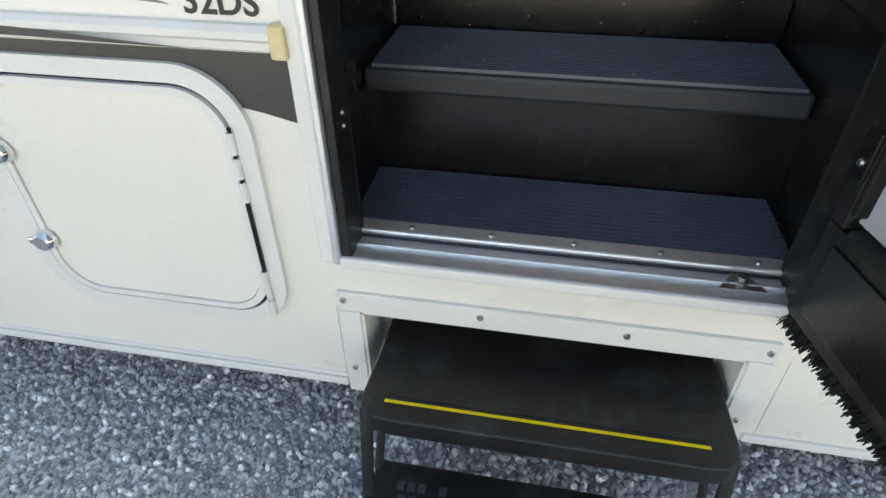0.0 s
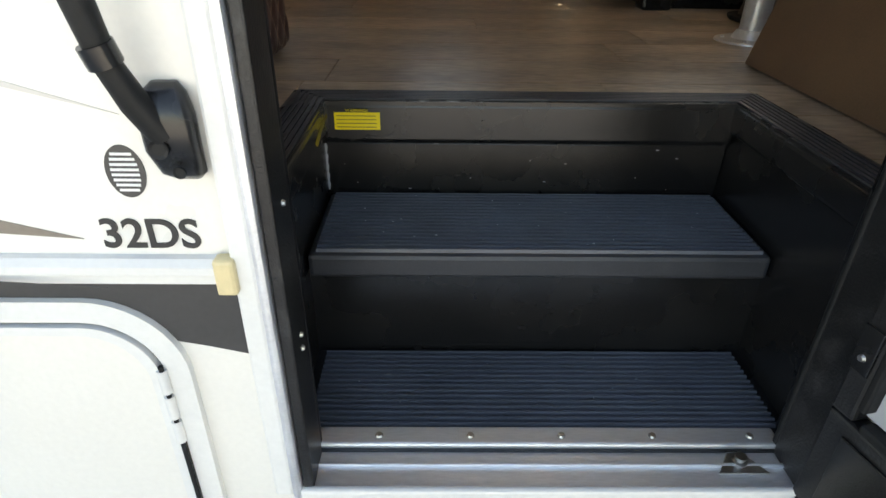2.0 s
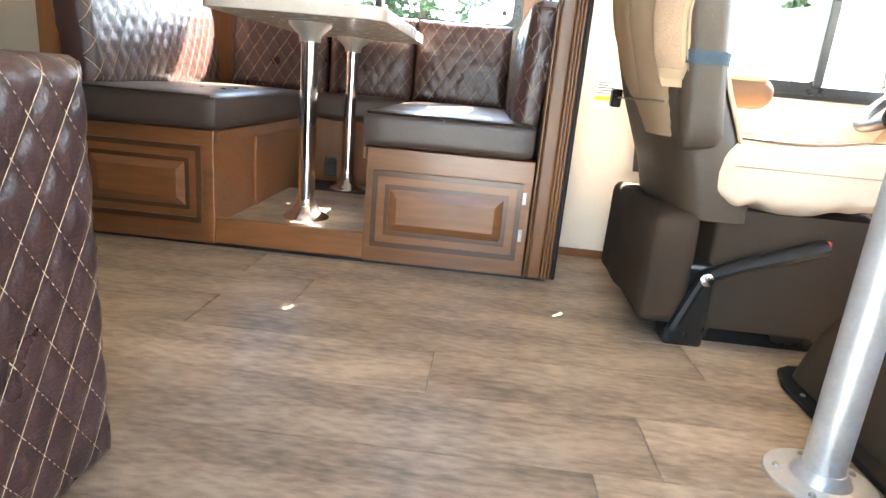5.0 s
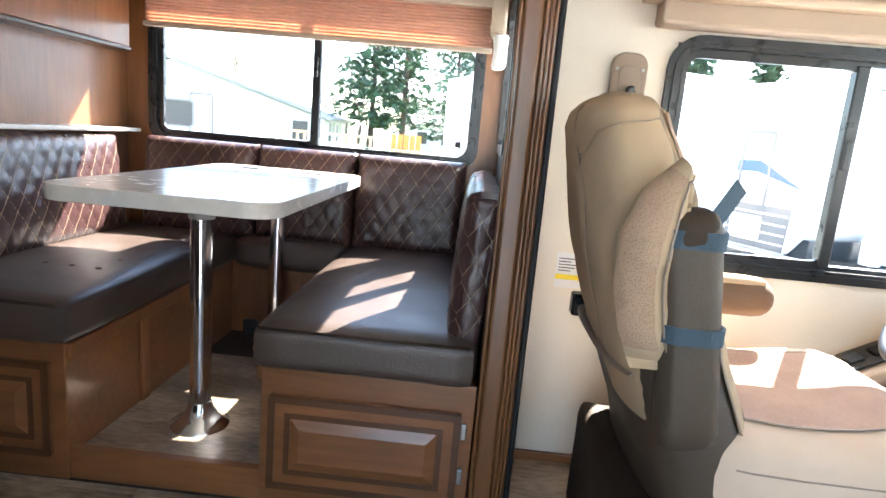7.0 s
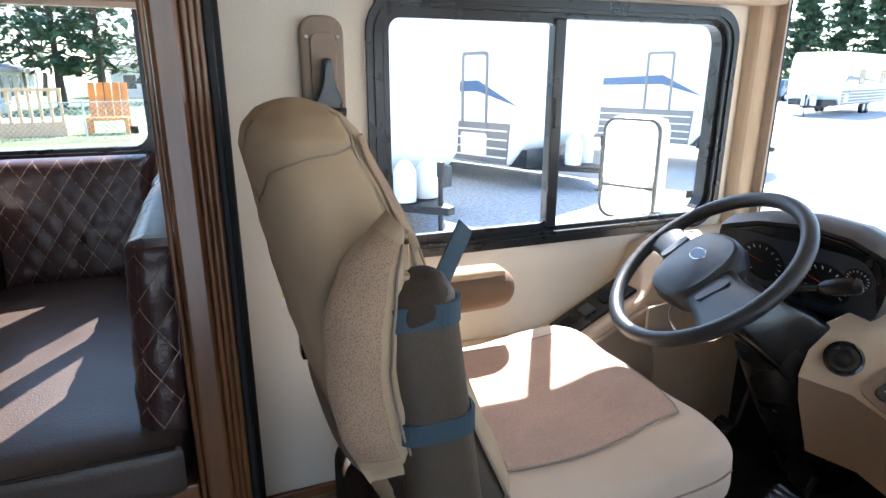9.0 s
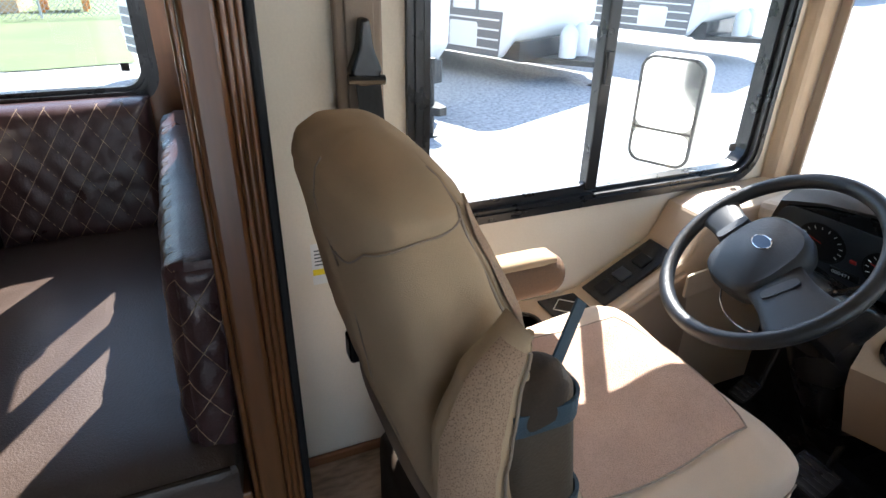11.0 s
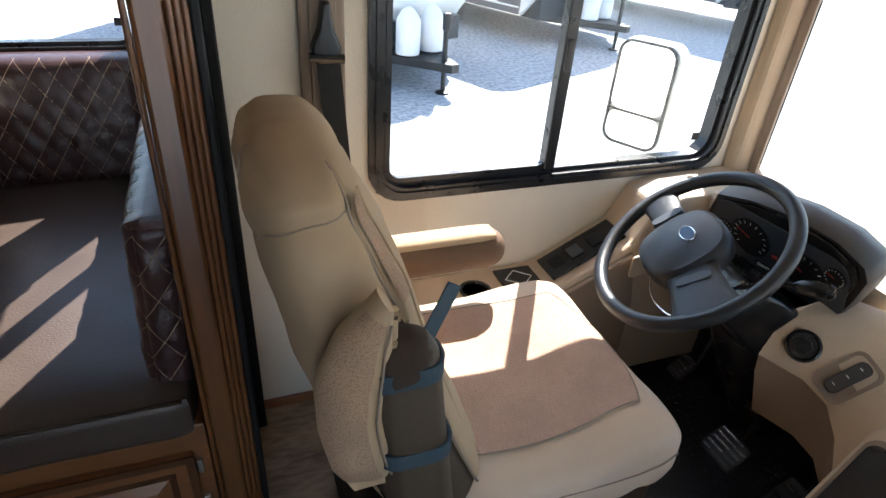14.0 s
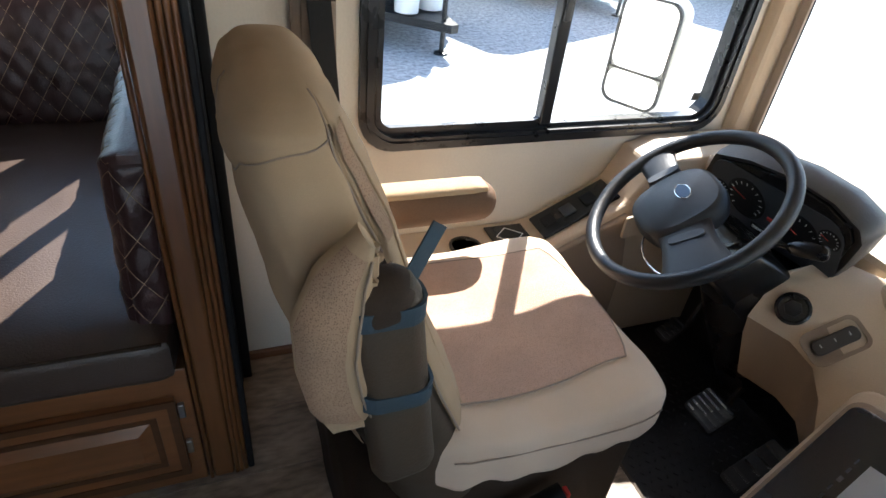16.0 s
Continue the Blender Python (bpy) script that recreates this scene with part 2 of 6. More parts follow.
see_through(M["blind"], 0.5)
M["stripe_pale"] = mat("stripe_pale", (0.60, 0.57, 0.53), 0.35, var=0.08, scale=4, bump=0.0)
M["hood_grey"] = mat("hood_grey", (0.055, 0.048, 0.042), 0.5, var=0.12, scale=8, fine=350, bump=0.2)
M["suede"] = mat("suede", (0.130, 0.070, 0.034), 0.75, var=0.2, scale=9, fine=300, bump=0.3)

# ---- building helpers ----
def thing(name, at, label="", category="", group="", kind=""):
    ob = new(name)
    ob.empty_display_size = 0.05
    ob.location = at
    return tagged(ob, label, category, group, kind)


def origin_of(ob):
    p = Vector((0, 0, 0))
    while ob:
        p += ob.location
        ob = ob.parent
    return p


def part(name, bm, material, parent=None, label="", smooth=False, kind="", category=""):
    """Link a bmesh, built in world metres, as one mesh object under a thing or a part."""
    me = bpy.data.meshes.new(name)
    bmesh.ops.recalc_face_normals(bm, faces=bm.faces[:])
    if smooth:
        for e in bm.edges:
            if len(e.link_faces) == 2 and e.calc_face_angle(0.0) > 0.75:
                e.smooth = False
    bm.to_mesh(me)
    bm.free()
    me.materials.append(M[material])
    if smooth:
        for p in me.polygons:
            p.use_smooth = True
    ob = new(name, me)
    if parent:
        me.transform(Matrix.Translation(-origin_of(parent)))
        ob.parent = parent
    else:
        lo = [min(v.co[i] for v in me.vertices) for i in range(3)]
        hi = [max(v.co[i] for v in me.vertices) for i in range(3)]
        c = Vector(((lo[0] + hi[0]) / 2, (lo[1] + hi[1]) / 2, lo[2]))
        me.transform(Matrix.Translation(-c))
        ob.location = c
    return tagged(ob, label, category, "", kind)


def box(x0, x1, y0, y1, z0, z1, bevel=0.0, seg=2, bm=None):
    """An upright block with rounded edges."""
    b = bmesh.new()
    bmesh.ops.create_cube(b, size=1)
    for v in b.verts:
        v.co = Vector(((x0 + x1) / 2 + v.co.x * (x1 - x0), (y0 + y1) / 2 + v.co.y * (y1 - y0), (z0 + z1) / 2 + v.co.z * (z1 - z0)))
    if bevel:
        bmesh.ops.bevel(b, geom=b.edges[:], offset=bevel, segments=seg, profile=0.5, affect="EDGES")
    return join(bm, b)


def join(bm, b):
    if bm is None:
        return b
    me = bpy.data.meshes.new("tmp")
    b.to_mesh(me)
    bm.from_mesh(me)
    bpy.data.meshes.remove(me)
    b.free()
    return bm


def moved(bm, m):
    bmesh.ops.transform(bm, matrix=m, verts=bm.verts[:])
    return bm


def prism(pts, axis, a, b, bevel=0.0, seg=2, bm=None):
    """A flat outline pushed out along an axis. pts are the two other axes in order."""
    q = bmesh.new()
    def put(p, h):
        return {"x": (h, p[0], p[1]), "y": (p[0], h, p[1]), "z": (p[0], p[1], h)}[axis]
    lo = [q.verts.new(put(p, a)) for p in pts]
    hi = [q.verts.new(put(p, b)) for p in pts]
    q.faces.new(lo)
    q.faces.new(hi[::-1])
    for i in range(len(pts)):
        j = (i + 1) % len(pts)
        q.faces.new((lo[i], lo[j], hi[j], hi[i]))
    bmesh.ops.recalc_face_normals(q, faces=q.faces[:])
    if bevel:
        bmesh.ops.bevel(q, geom=q.edges[:], offset=bevel, segments=seg, profile=0.5, affect="EDGES")
    return join(bm, q)


def round_rect(x0, x1, y0, y1, r, n=6):
    out = []
    for cx, cy, a0 in ((x1 - r, y1 - r, 0), (x0 + r, y1 - r, 90), (x0 + r, y0 + r, 180), (x1 - r, y0 + r, 270)):
        for i in range(n + 1):
            a = radians(a0 + 90 * i / n)
            out.append((cx + r * math.cos(a), cy + r * math.sin(a)))
    return out


def ring(outer, inner, axis, a, b, bm=None):
    """A frame between two outlines of equal count, with depth."""
    q = bmesh.new()
    def put(p, h):
        return {"x": (h, p[0], p[1]), "y": (p[0], h, p[1]), "z": (p[0], p[1], h)}[axis]
    rows = [[q.verts.new(put(p, h)) for p in pts] for pts, h in ((outer, a), (outer, b), (inner, b), (inner, a))]
    n = len(outer)
    for k in range(4):
        for i in range(n):
            j = (i + 1) % n
            q.faces.new((rows[k][i], rows[k][j], rows[(k + 1) % 4][j], rows[(k + 1) % 4][i]))
    return join(bm, q)


def loft(sections, bm=None, caps=True, closed=False):
    q = bmesh.new()
    rows = [[q.verts.new(p) for p in s] for s in sections]
    n = len(rows[0])
    last = len(rows) if closed else len(rows) - 1
    for k in range(last):
        for i in range(n):
            j = (i + 1) % n
            q.faces.new((rows[k][i], rows[k][j], rows[(k + 1) % len(rows)][j], rows[(k + 1) % len(rows)][i]))
    if caps and not closed:
        q.faces.new(rows[0][::-1])
        q.faces.new(rows[-1])
    return join(bm, q)


def tube(points, r, seg=10, bm=None, closed=False, flat=1.0):
    """A round (or flattened) bar along a line of points."""
    pts = [Vector(p) for p in points]
    secs = []
    n = len(pts)
    up = Vector((0, 0, 1))
    for i, p in enumerate(pts):
        a = pts[(i - 1) % n] if (closed or i) else p
        b = pts[(i + 1) % n] if (closed or i < n - 1) else p
        d = (b - a).normalized()
        u = d.cross(up)
        if u.length < 1e-3:
            u = Vector((1, 0, 0))
        u.normalize()
        w = u.cross(d).normalized()
        rr = r[i] if isinstance(r, (list, tuple)) else r
        secs.append([p + u * rr * math.cos(2 * math.pi * k / seg) + w * rr * flat * math.sin(2 * math.pi * k / seg) for k in range(seg)])
    return loft(secs, bm, closed=closed)


def lathe(profile, centre, axis=(0, 0, 1), seg=28, bm=None):
    """A turned shape. profile rows are (radius, height along the axis)."""
    ax = Vector(axis).normalized()
    u = ax.orthogonal().normalized()
    w = ax.cross(u)
    c = Vector(centre)
    secs = [[c + ax * h + (u * math.cos(2 * math.pi * k / seg) + w * math.sin(2 * math.pi * k / seg)) * max(r, 1e-4) for k in range(seg)] for r, h in profile]
    return loft(secs, bm)


def pillow(x0, x1, y0, y1, z0, z1, r=0.04, puff=0.0, axis=2, res=14, wrinkle=0.0, bm=None):
    """A stuffed block: rounded edges, faces that swell along one axis, slight creases."""
    q = bmesh.new()
    bmesh.ops.create_cube(q, size=2)
    bmesh.ops.subdivide_edges(q, edges=q.edges[:], cuts=res, use_grid_fill=True)
    c = Vector(((x0 + x1) / 2, (y0 + y1) / 2, (z0 + z1) / 2))
    h = Vector(((x1 - x0) / 2, (y1 - y0) / 2, (z1 - z0) / 2))
    for v in q.verts:
        p = Vector((v.co.x * h.x, v.co.y * h.y, v.co.z * h.z))
        inner = Vector([max(-(h[i] - r), min(h[i] - r, p[i])) for i in range(3)])
        d = p - inner
        if d.length > 1e-6:
            p = inner + d.normalized() * r
        o = [i for i in range(3) if i != axis]
        f = (1 - v.co[o[0]] ** 2) * (1 - v.co[o[1]] ** 2)
        if abs(v.co[axis]) > 0.3:
            p[axis] += puff * f * (1 if v.co[axis] > 0 else -1)
        if wrinkle:
            p += Vector((1, 1, 1)) * wrinkle * noise.noise((p + c) * 9)
        v.co = c + p
    return join(bm, q)


def screw(bm, at, axis, r=0.005):
    return lathe([(0.0001, 0.003), (r * 0.7, 0.003), (r, 0.0), (r, -0.002), (0.0001, -0.002)], at, axis, 8, bm)


def screw_set(points, axis, r, parent):
    """Single screw heads, each a part."""
    for p in points:
        part("screw", screw(bmesh.new(), p, axis, r), "steel", parent)


def text_mesh(words, size, bold=0.0):
    cu = bpy.data.curves.new("writing", "FONT")
    cu.body, cu.size, cu.extrude, cu.offset = words, size, 0.0008, bold
    ob = new("writing", cu)
    dg = bpy.context.evaluated_depsgraph_get()
    me = bpy.data.meshes.new_from_object(ob.evaluated_get(dg))
    bpy.data.objects.remove(ob)
    bm = bmesh.new()
    bm.from_mesh(me)
    bpy.data.meshes.remove(me)
    return bm

# ---- large structure ----
GROUND = -0.93
WALL_Y = 2.36       # inner face of the driver's side wall
SLIDE_Y = 3.12      # inner face of the slide-out's far wall


def ground_sheet():
    bm = bmesh.new()
    for x0, x1, y0, y1 in ((-400, 400, -400, 400),):
        vs = [bm.verts.new(p) for p in ((x0, y0, GROUND), (x1, y0, GROUND), (x1, y1, GROUND), (x0, y1, GROUND))]
        bm.faces.new(vs)
    tagged(part("ground", bm, "gravel", kind="structure"), "grey crushed stone parking lot", "ground")


ground_sheet()

# outer wall on the door side, in pieces round the door opening
wr = thing("wall_door_side", (0, 0, GROUND), "white gelcoat outer wall beside the entry door", "wall", kind="structure")
part("wall_panel", box(-5.2, -0.363, 0, 0.045, -0.68, 2.3), "gelcoat", wr)
part("wall_panel", box(0.363, 0.70, 0, 0.045, -0.68, 2.3), "gelcoat", wr)
part("wall_panel", box(0.70, 1.70, 0, 0.045, -0.68, 0.65), "gelcoat", wr)
part("wall_panel", box(0.70, 1.70, 0, 0.045, 1.30, 2.3), "gelcoat", wr)
part("wall_panel", box(1.70, 2.25, 0, 0.045, -0.68, 2.3), "gelcoat", wr)
part("wall_panel", box(-0.363, 0.363, 0, 0.045, 1.65, 2.3), "gelcoat", wr)
part("wall_panel", box(-0.3625, -0.32, 0.001, 0.04, -0.70, -0.499), "gelcoat", wr)
part("wall_panel", box(0.304, 0.3625, 0.001, 0.04, -0.70, -0.499), "gelcoat", wr)
part("wall_panel", box(-0.363, 0.363, 0, 0.04, -0.498, -0.388), "gelcoat", wr)

fl = thing("floor", (0, 0, -0.06), "wood-look vinyl plank floor", "floor", kind="structure")
part("subfloor", box(-5.2, -0.411, 0.045, WALL_Y, -0.06, -0.003), "groove", fl)
part("subfloor", box(0.411, 1.20, 0.045, WALL_Y, -0.06, -0.003), "groove", fl)
part("subfloor", box(-0.411, 0.411, 0.522, WALL_Y, -0.06, -0.003), "groove", fl)


ce = part("ceiling", box(-5.2, 2.3, 0.0, WALL_Y + 0.05, 2.0, 2.3), "wall_cream", kind="structure")
tagged(ce, "cream padded ceiling", "ceiling")
tagged(part("wall_rear", box(-5.25, -5.2, 0, WALL_Y + 0.05, -0.66, 2.3), "wall_cream", kind="structure"), "plain cream wall", "wall")

# driver's side wall with window opening
WX0, WX1, WZ0, WZ1 = 0.639, 1.722, 0.672, 1.275
wl = thing("wall_driver_side", (0, WALL_Y, -0.66), "cream wallboard beside the driver seat", "wall", kind="structure")
part("wall_panel", box(0.285, WX0, WALL_Y, WALL_Y + 0.05, -0.66, 2.3), "wall_cream", wl)
part("wall_panel", box(WX0, WX1, WALL_Y, WALL_Y + 0.05, -0.66, WZ0), "wall_cream", wl)
part("wall_panel", box(WX0, WX1, WALL_Y, WALL_Y + 0.05, WZ1, 2.3), "wall_cream", wl)
part("wall_panel", box(WX1, 1.90, WALL_Y, WALL_Y + 0.05, -0.66, 2.3), "wall_cream", wl)
part("wall_panel", box(-5.2, -1.46, WALL_Y, WALL_Y + 0.05, -0.66, 2.3), "wall_cream", wl)
part("wall_panel", box(-1.46, 0.285, WALL_Y, WALL_Y + 0.05, 1.95, 2.3), "wall_cream", wl)

# slide-out shell
DX0, DX1, DZ0, DZ1 = -1.25, 0.10, 0.86, 1.50
sl = thing("wall_slide_out", (0, SLIDE_Y, 0), "wood-panelled slide-out walls round the dinette", "wall", kind="structure")
part("wall_panel", box(-1.42, DX0, SLIDE_Y, SLIDE_Y + 0.05, -0.1, 1.95), "wood", sl)
part("wall_panel", box(DX1, 0.26, SLIDE_Y, SLIDE_Y + 0.05, -0.1, 1.95), "wood", sl)
part("wall_panel", box(DX0, DX1, SLIDE_Y, SLIDE_Y + 0.05, -0.1, DZ0), "wood", sl)
part("wall_panel", box(DX0, DX1, SLIDE_Y, SLIDE_Y + 0.05, DZ1, 1.95), "wood", sl)
part("wall_panel", box(-1.42, -1.37, 1.99, SLIDE_Y, -0.1, 1.95), "wood", sl)
for y0, y1, z0, z1 in ((1.99, 2.55, 0.03, 1.9), (3.105, SLIDE_Y, 0.03, 1.9), (2.55, 3.105, 0.03, 0.93), (2.55, 3.105, 1.47, 1.9)):
    part("wall_panel", box(0.205, 0.255, y0, y1, z0, z1), "wood_trim_dark", sl)
w4 = thing("window_4", (0.23, 2.84, 0.93), "narrow black-framed end window of the slide-out", "window", kind="structure")
part("window_frame", ring(round_rect(2.54, 3.115, 0.92, 1.48, 0.05), round_rect(2.57, 3.088, 0.955, 1.445, 0.04), "x", 0.198, 0.262), "black_frame", w4)
part("mullion", box(0.215, 0.245, 2.815, 2.875, 0.95, 1.45), "black_frame", w4)
g = part("pane", box(0.228, 0.232, 2.565, 3.095, 0.95, 1.45), "glass", w4)
g.visible_shadow = False
part("slide_roof", box(-1.42, 0.255, 1.99, SLIDE_Y + 0.05, 1.9, 1.95), "wall_cream", sl)
part("slide_underside", box(-1.42, 0.255, 1.99, SLIDE_Y + 0.05, -0.1, 0.028), "black_paint", sl)


def window(name, x0, x1, z0, z1, y, r, mull, label):
    w = thing(name, ((x0 + x1) / 2, y, z0), label, "window", kind="structure")
    o = round_rect(x0 - 0.022, x1 + 0.022, z0 - 0.022, z1 + 0.022, r + 0.02)
    i = round_rect(x0 + 0.012, x1 - 0.012, z0 + 0.012, z1 - 0.012, r)
    part("window_frame", ring(o, i, "y", y - 0.014, y + 0.058), "black_frame", w)
    o2 = round_rect(x0 + 0.0115, x1 - 0.0115, z0 + 0.0115, z1 - 0.0115, r)
    i2 = round_rect(x0 + 0.024, x1 - 0.024, z0 + 0.024, z1 - 0.024, r - 0.01)
    part("inner_track", ring(o2, i2, "y", y + 0.004, y + 0.04), "black_frame", w)
    part("flange_bead", ring(round_rect(x0 - 0.006, x1 + 0.006, z0 - 0.006, z1 + 0.006, r + 0.012), round_rect(x0 + 0.002, x1 - 0.002, z0 + 0.002, z1 - 0.002, r + 0.006), "y", y - 0.020, y - 0.0135), "black_frame", w)
    part("sash", ring(round_rect(x0 + 0.022, mull + 0.012, z0 + 0.022, z1 - 0.022, 0.02), round_rect(x0 + 0.036, mull - 0.006, z0 + 0.036, z1 - 0.036, 0.03), "y", y + 0.002, y + 0.020), "black_frame", w)
    part("mullion", box(mull - 0.017, mull + 0.017, y - 0.006, y + 0.03, z0 + 0.024, z1 - 0.024, 0.004), "black_frame", w)
    g1 = part("pane", box(x0 + 0.015, mull, y + 0.012, y + 0.016, z0 + 0.015, z1 - 0.015), "glass", w)
    g2 = part("pane", box(mull, x1 - 0.015, y + 0.024, y + 0.028, z0 + 0.015, z1 - 0.015), "glass", w)
    for g in (g1, g2):
        g.visible_shadow = False
    part("latch", box(mull - 0.012, mull + 0.006, y - 0.016, y - 0.004, z0 + 0.30, z0 + 0.38, 0.003), "black_frame", w)
    part("date_stamp", box(x1 - 0.075, x1 - 0.052, y + 0.020, y + 0.0235, z0 + 0.065, z0 + 0.088), "ink", w)
    return w


window("window_1", WX0, WX1, WZ0, WZ1, WALL_Y, 0.07, 1.138, "black-framed sliding window beside the driver seat")
window("window_2", DX0, DX1, DZ0, DZ1, SLIDE_Y, 0.06, -0.565, "black-framed sliding window above the dinette")

# Assumed window, out of view, opened to let light into the cabin.
w5 = thing("window_5", (1.2, 0.02, 0.65), "black-framed passenger side window", "window", kind="structure")
part("window_frame", ring(round_rect(0.68, 1.72, 0.63, 1.32, 0.09), round_rect(0.72, 1.68, 0.67, 1.28, 0.07), "y", -0.01, 0.056), "black_frame", w5)
g = part("pane", box(0.71, 1.69, 0.02, 0.024, 0.66, 1.29), "glass", w5)
g.visible_shadow = False
# Added fill lamp just inside the pane, brightens the cabin.
fill_lamp = new("cabin_fill", bpy.data.lights.new("cabin_fill", "AREA"))
fill_lamp.data.shape, fill_lamp.data.size, fill_lamp.data.size_y, fill_lamp.data.energy, fill_lamp.data.color = "RECTANGLE", 0.94, 0.6, 0.35, (0.94, 0.97, 1.0)
fill_lamp.matrix_world = pose(1.2, 0.062, 0.975, 90, 0, 0)

for x0, x1, z0, z1 in ((0.285, WX0, -0.68, 2.3), (WX0, WX1, -0.68, WZ0), (WX0, WX1, WZ1, 2.3), (WX1, 1.90, -0.68, 2.3), (-5.2, -1.46, -0.68, 2.3)):
    part("outer_skin", box(x0, x1, WALL_Y + 0.051, WALL_Y + 0.058, z0, z1), "gelcoat", wl)

for y0, y1, z0, z1 in ((2.42, 2.55, 0.03, 1.9), (3.105, SLIDE_Y + 0.05, 0.03, 1.9), (2.55, 3.105, 0.03, 0.93), (2.55, 3.105, 1.47, 1.9)):
    part("outer_skin", box(0.256, 0.263, y0, y1, z0, z1), "gelcoat", sl)

# front: pillar, windshield, dash wall
fr = thing("wall_front", (2.1, 1.2, -0.66), "moulded front cap under the windshield", "wall", kind="structure")
part("wall_panel", box(2.25, 2.3, 0.0, 1.90, -0.66, 0.60), "plastic_taupe", fr)
part("wall_panel", prism([(1.905, 2.355), (2.20, 1.902), (2.25, 1.902), (2.25, 1.95), (1.95, 2.40), (1.905, 2.40)], "z", -0.66, 0.60), "plastic_taupe", fr)
part("header", box(2.1, 2.3, 0.0, WALL_Y + 0.05, 1.62, 2.0), "wall_cream", fr)
part("pillar", prism([(1.775, 2.359), (1.885, 2.359), (1.885, 2.335), (1.85, 2.30), (1.792, 2.318)], "z", 0.45, 2.0, 0.012), "plastic_tan", fr)
part("pillar_bead", prism([(1.828, 2.30), (1.845, 2.298), (1.845, 2.275), (1.833, 2.272)], "z", 0.60, 2.0, 0.003), "plastic_taupe", fr)
part("glass_gasket", box(1.872, 1.884, 2.30, 2.334, 0.60, 1.62, 0.003), "black_rubber", fr)
part("pillar", prism([(1.90, 0.05), (2.25, 0.05), (2.25, 0.16), (2.1, 0.16)], "z", -0.66, 2.0), "plastic_tan", fr)
part("footwell_floor", box(1.2, 2.25, 0.045, WALL_Y, -0.10, -0.05), "floor_mat", fr)
ws = thing("window_3", (2.1, 1.2, 0.6), "wide clear windshield above the dashboard", "window", kind="structure")
g = part("pane", prism([(1.91, 2.35), (2.20, 1.9), (2.27, 1.2), (2.24, 0.5), (2.2, 0.16), (2.205, 0.16), (2.245, 0.5), (2.275, 1.2), (2.205, 1.9), (1.915, 2.355)], "z", 0.6, 1.62), "glass", ws)
g.visible_shadow = False

# slide-out trim beside the driver's area
tr = thing("trim_slide_out", (0.2, 2.3, 0), "stacked wood trim and black rubber seal of the slide-out", "trim", kind="structure")
part("wood_post", box(0.190, 0.236, 1.968, 1.989, 0.012, 1.95, 0.008, 3), "wood_trim", tr)
for x, y, r in ((0.1845, 1.974, 0.005), (0.2415, 1.974, 0.0052), (0.252, 1.976, 0.0052), (0.2625, 1.979, 0.0052)):
    part("wood_bead", lathe([(0.001, 0.012), (r, 0.012), (r, 1.95), (0.001, 1.95)], (x, y, 0), seg=14), "wood_trim", tr, smooth=True)
part("bead_backing", box(0.2365, 0.2675, 1.977, 1.989, 0.012, 1.949), "wood_trim_dark", tr)
part("rubber_lip", box(0.268, 0.282, 1.974, 1.989, 0.012, 1.95, 0.004), "black_rubber", tr)
part("rubber_seal", box(0.266, 0.278, 2.262, 2.358, 0.0, 1.95, 0.005), "black_rubber", tr)
part("rubber_seal", box(0.2785, 0.302, 2.280, 2.358, 0.0, 1.95, 0.004), "black_rubber", tr)
part("seal_backing", box(0.256, 0.284, 2.359, 2.41, 0.0, 1.95), "black_rubber", tr)

# ---- step well ----
sw = thing("step_well", (0, 0.25, -0.40), "black moulded plastic step well with ribbed treads", "steps")
part("lower_tread", box(-0.36, 0.36, 0.046, 0.262, -0.40, -0.374), "black_plastic", sw)
part("middle_riser", box(-0.36, 0.36, 0.262, 0.275, -0.40, -0.19), "black_plastic", sw)
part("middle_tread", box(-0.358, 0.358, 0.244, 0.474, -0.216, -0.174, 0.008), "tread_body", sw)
part("upper_riser", box(-0.36, 0.36, 0.474, 0.50, -0.216, -0.075, 0.004), "black_plastic", sw)
part("upper_lip", box(-0.36, 0.36, 0.456, 0.50, -0.073, 0.002, 0.01, 3), "black_plastic", sw)
for s in (-1, 1):
    part("side_wall", box(min(s * 0.36, s * 0.40), max(s * 0.36, s * 0.40), 0.046, 0.50, -0.40, -0.04), "black_plastic", sw)
    part("side_lip", box(min(s * 0.347, s * 0.40), max(s * 0.347, s * 0.40), 0.046, 0.50, -0.05, 0.002, 0.010, 3), "black_plastic", sw)


def ribs(x0, x1, y0, y1, z, n, name, h=0.0035):
    bm = bmesh.new()
    for i in range(n):
        y = y0 + (y1 - y0) * (i + 0.5) / n
        d = (y1 - y0) / n * 0.28
        bm = prism([(y - d, z - 0.001), (y - d * 0.6, z + h), (y + d * 0.6, z + h), (y + d, z - 0.001)], "x", x0, x1, bm=bm)
    return tagged(part(name, bm, "rib_sky_sheen", sw), kind="stuff")


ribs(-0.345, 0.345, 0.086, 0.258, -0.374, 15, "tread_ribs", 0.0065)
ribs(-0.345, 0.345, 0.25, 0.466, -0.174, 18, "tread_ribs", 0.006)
rim = bmesh.new()
for i in range(6):
    o = 0.007 + i * 0.0095
    for s in (-1, 1):
        x = s * (0.350 + o)
        rim = box(x - 0.0028, x + 0.0028, 0.05, 0.462 + o, 0.0, 0.0055, bm=rim)
    rim = box(-0.350 - o, 0.350 + o, 0.462 + o - 0.0028, 0.462 + o + 0.0028, 0.0, 0.0055, bm=rim)
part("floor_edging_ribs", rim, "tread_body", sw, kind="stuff")
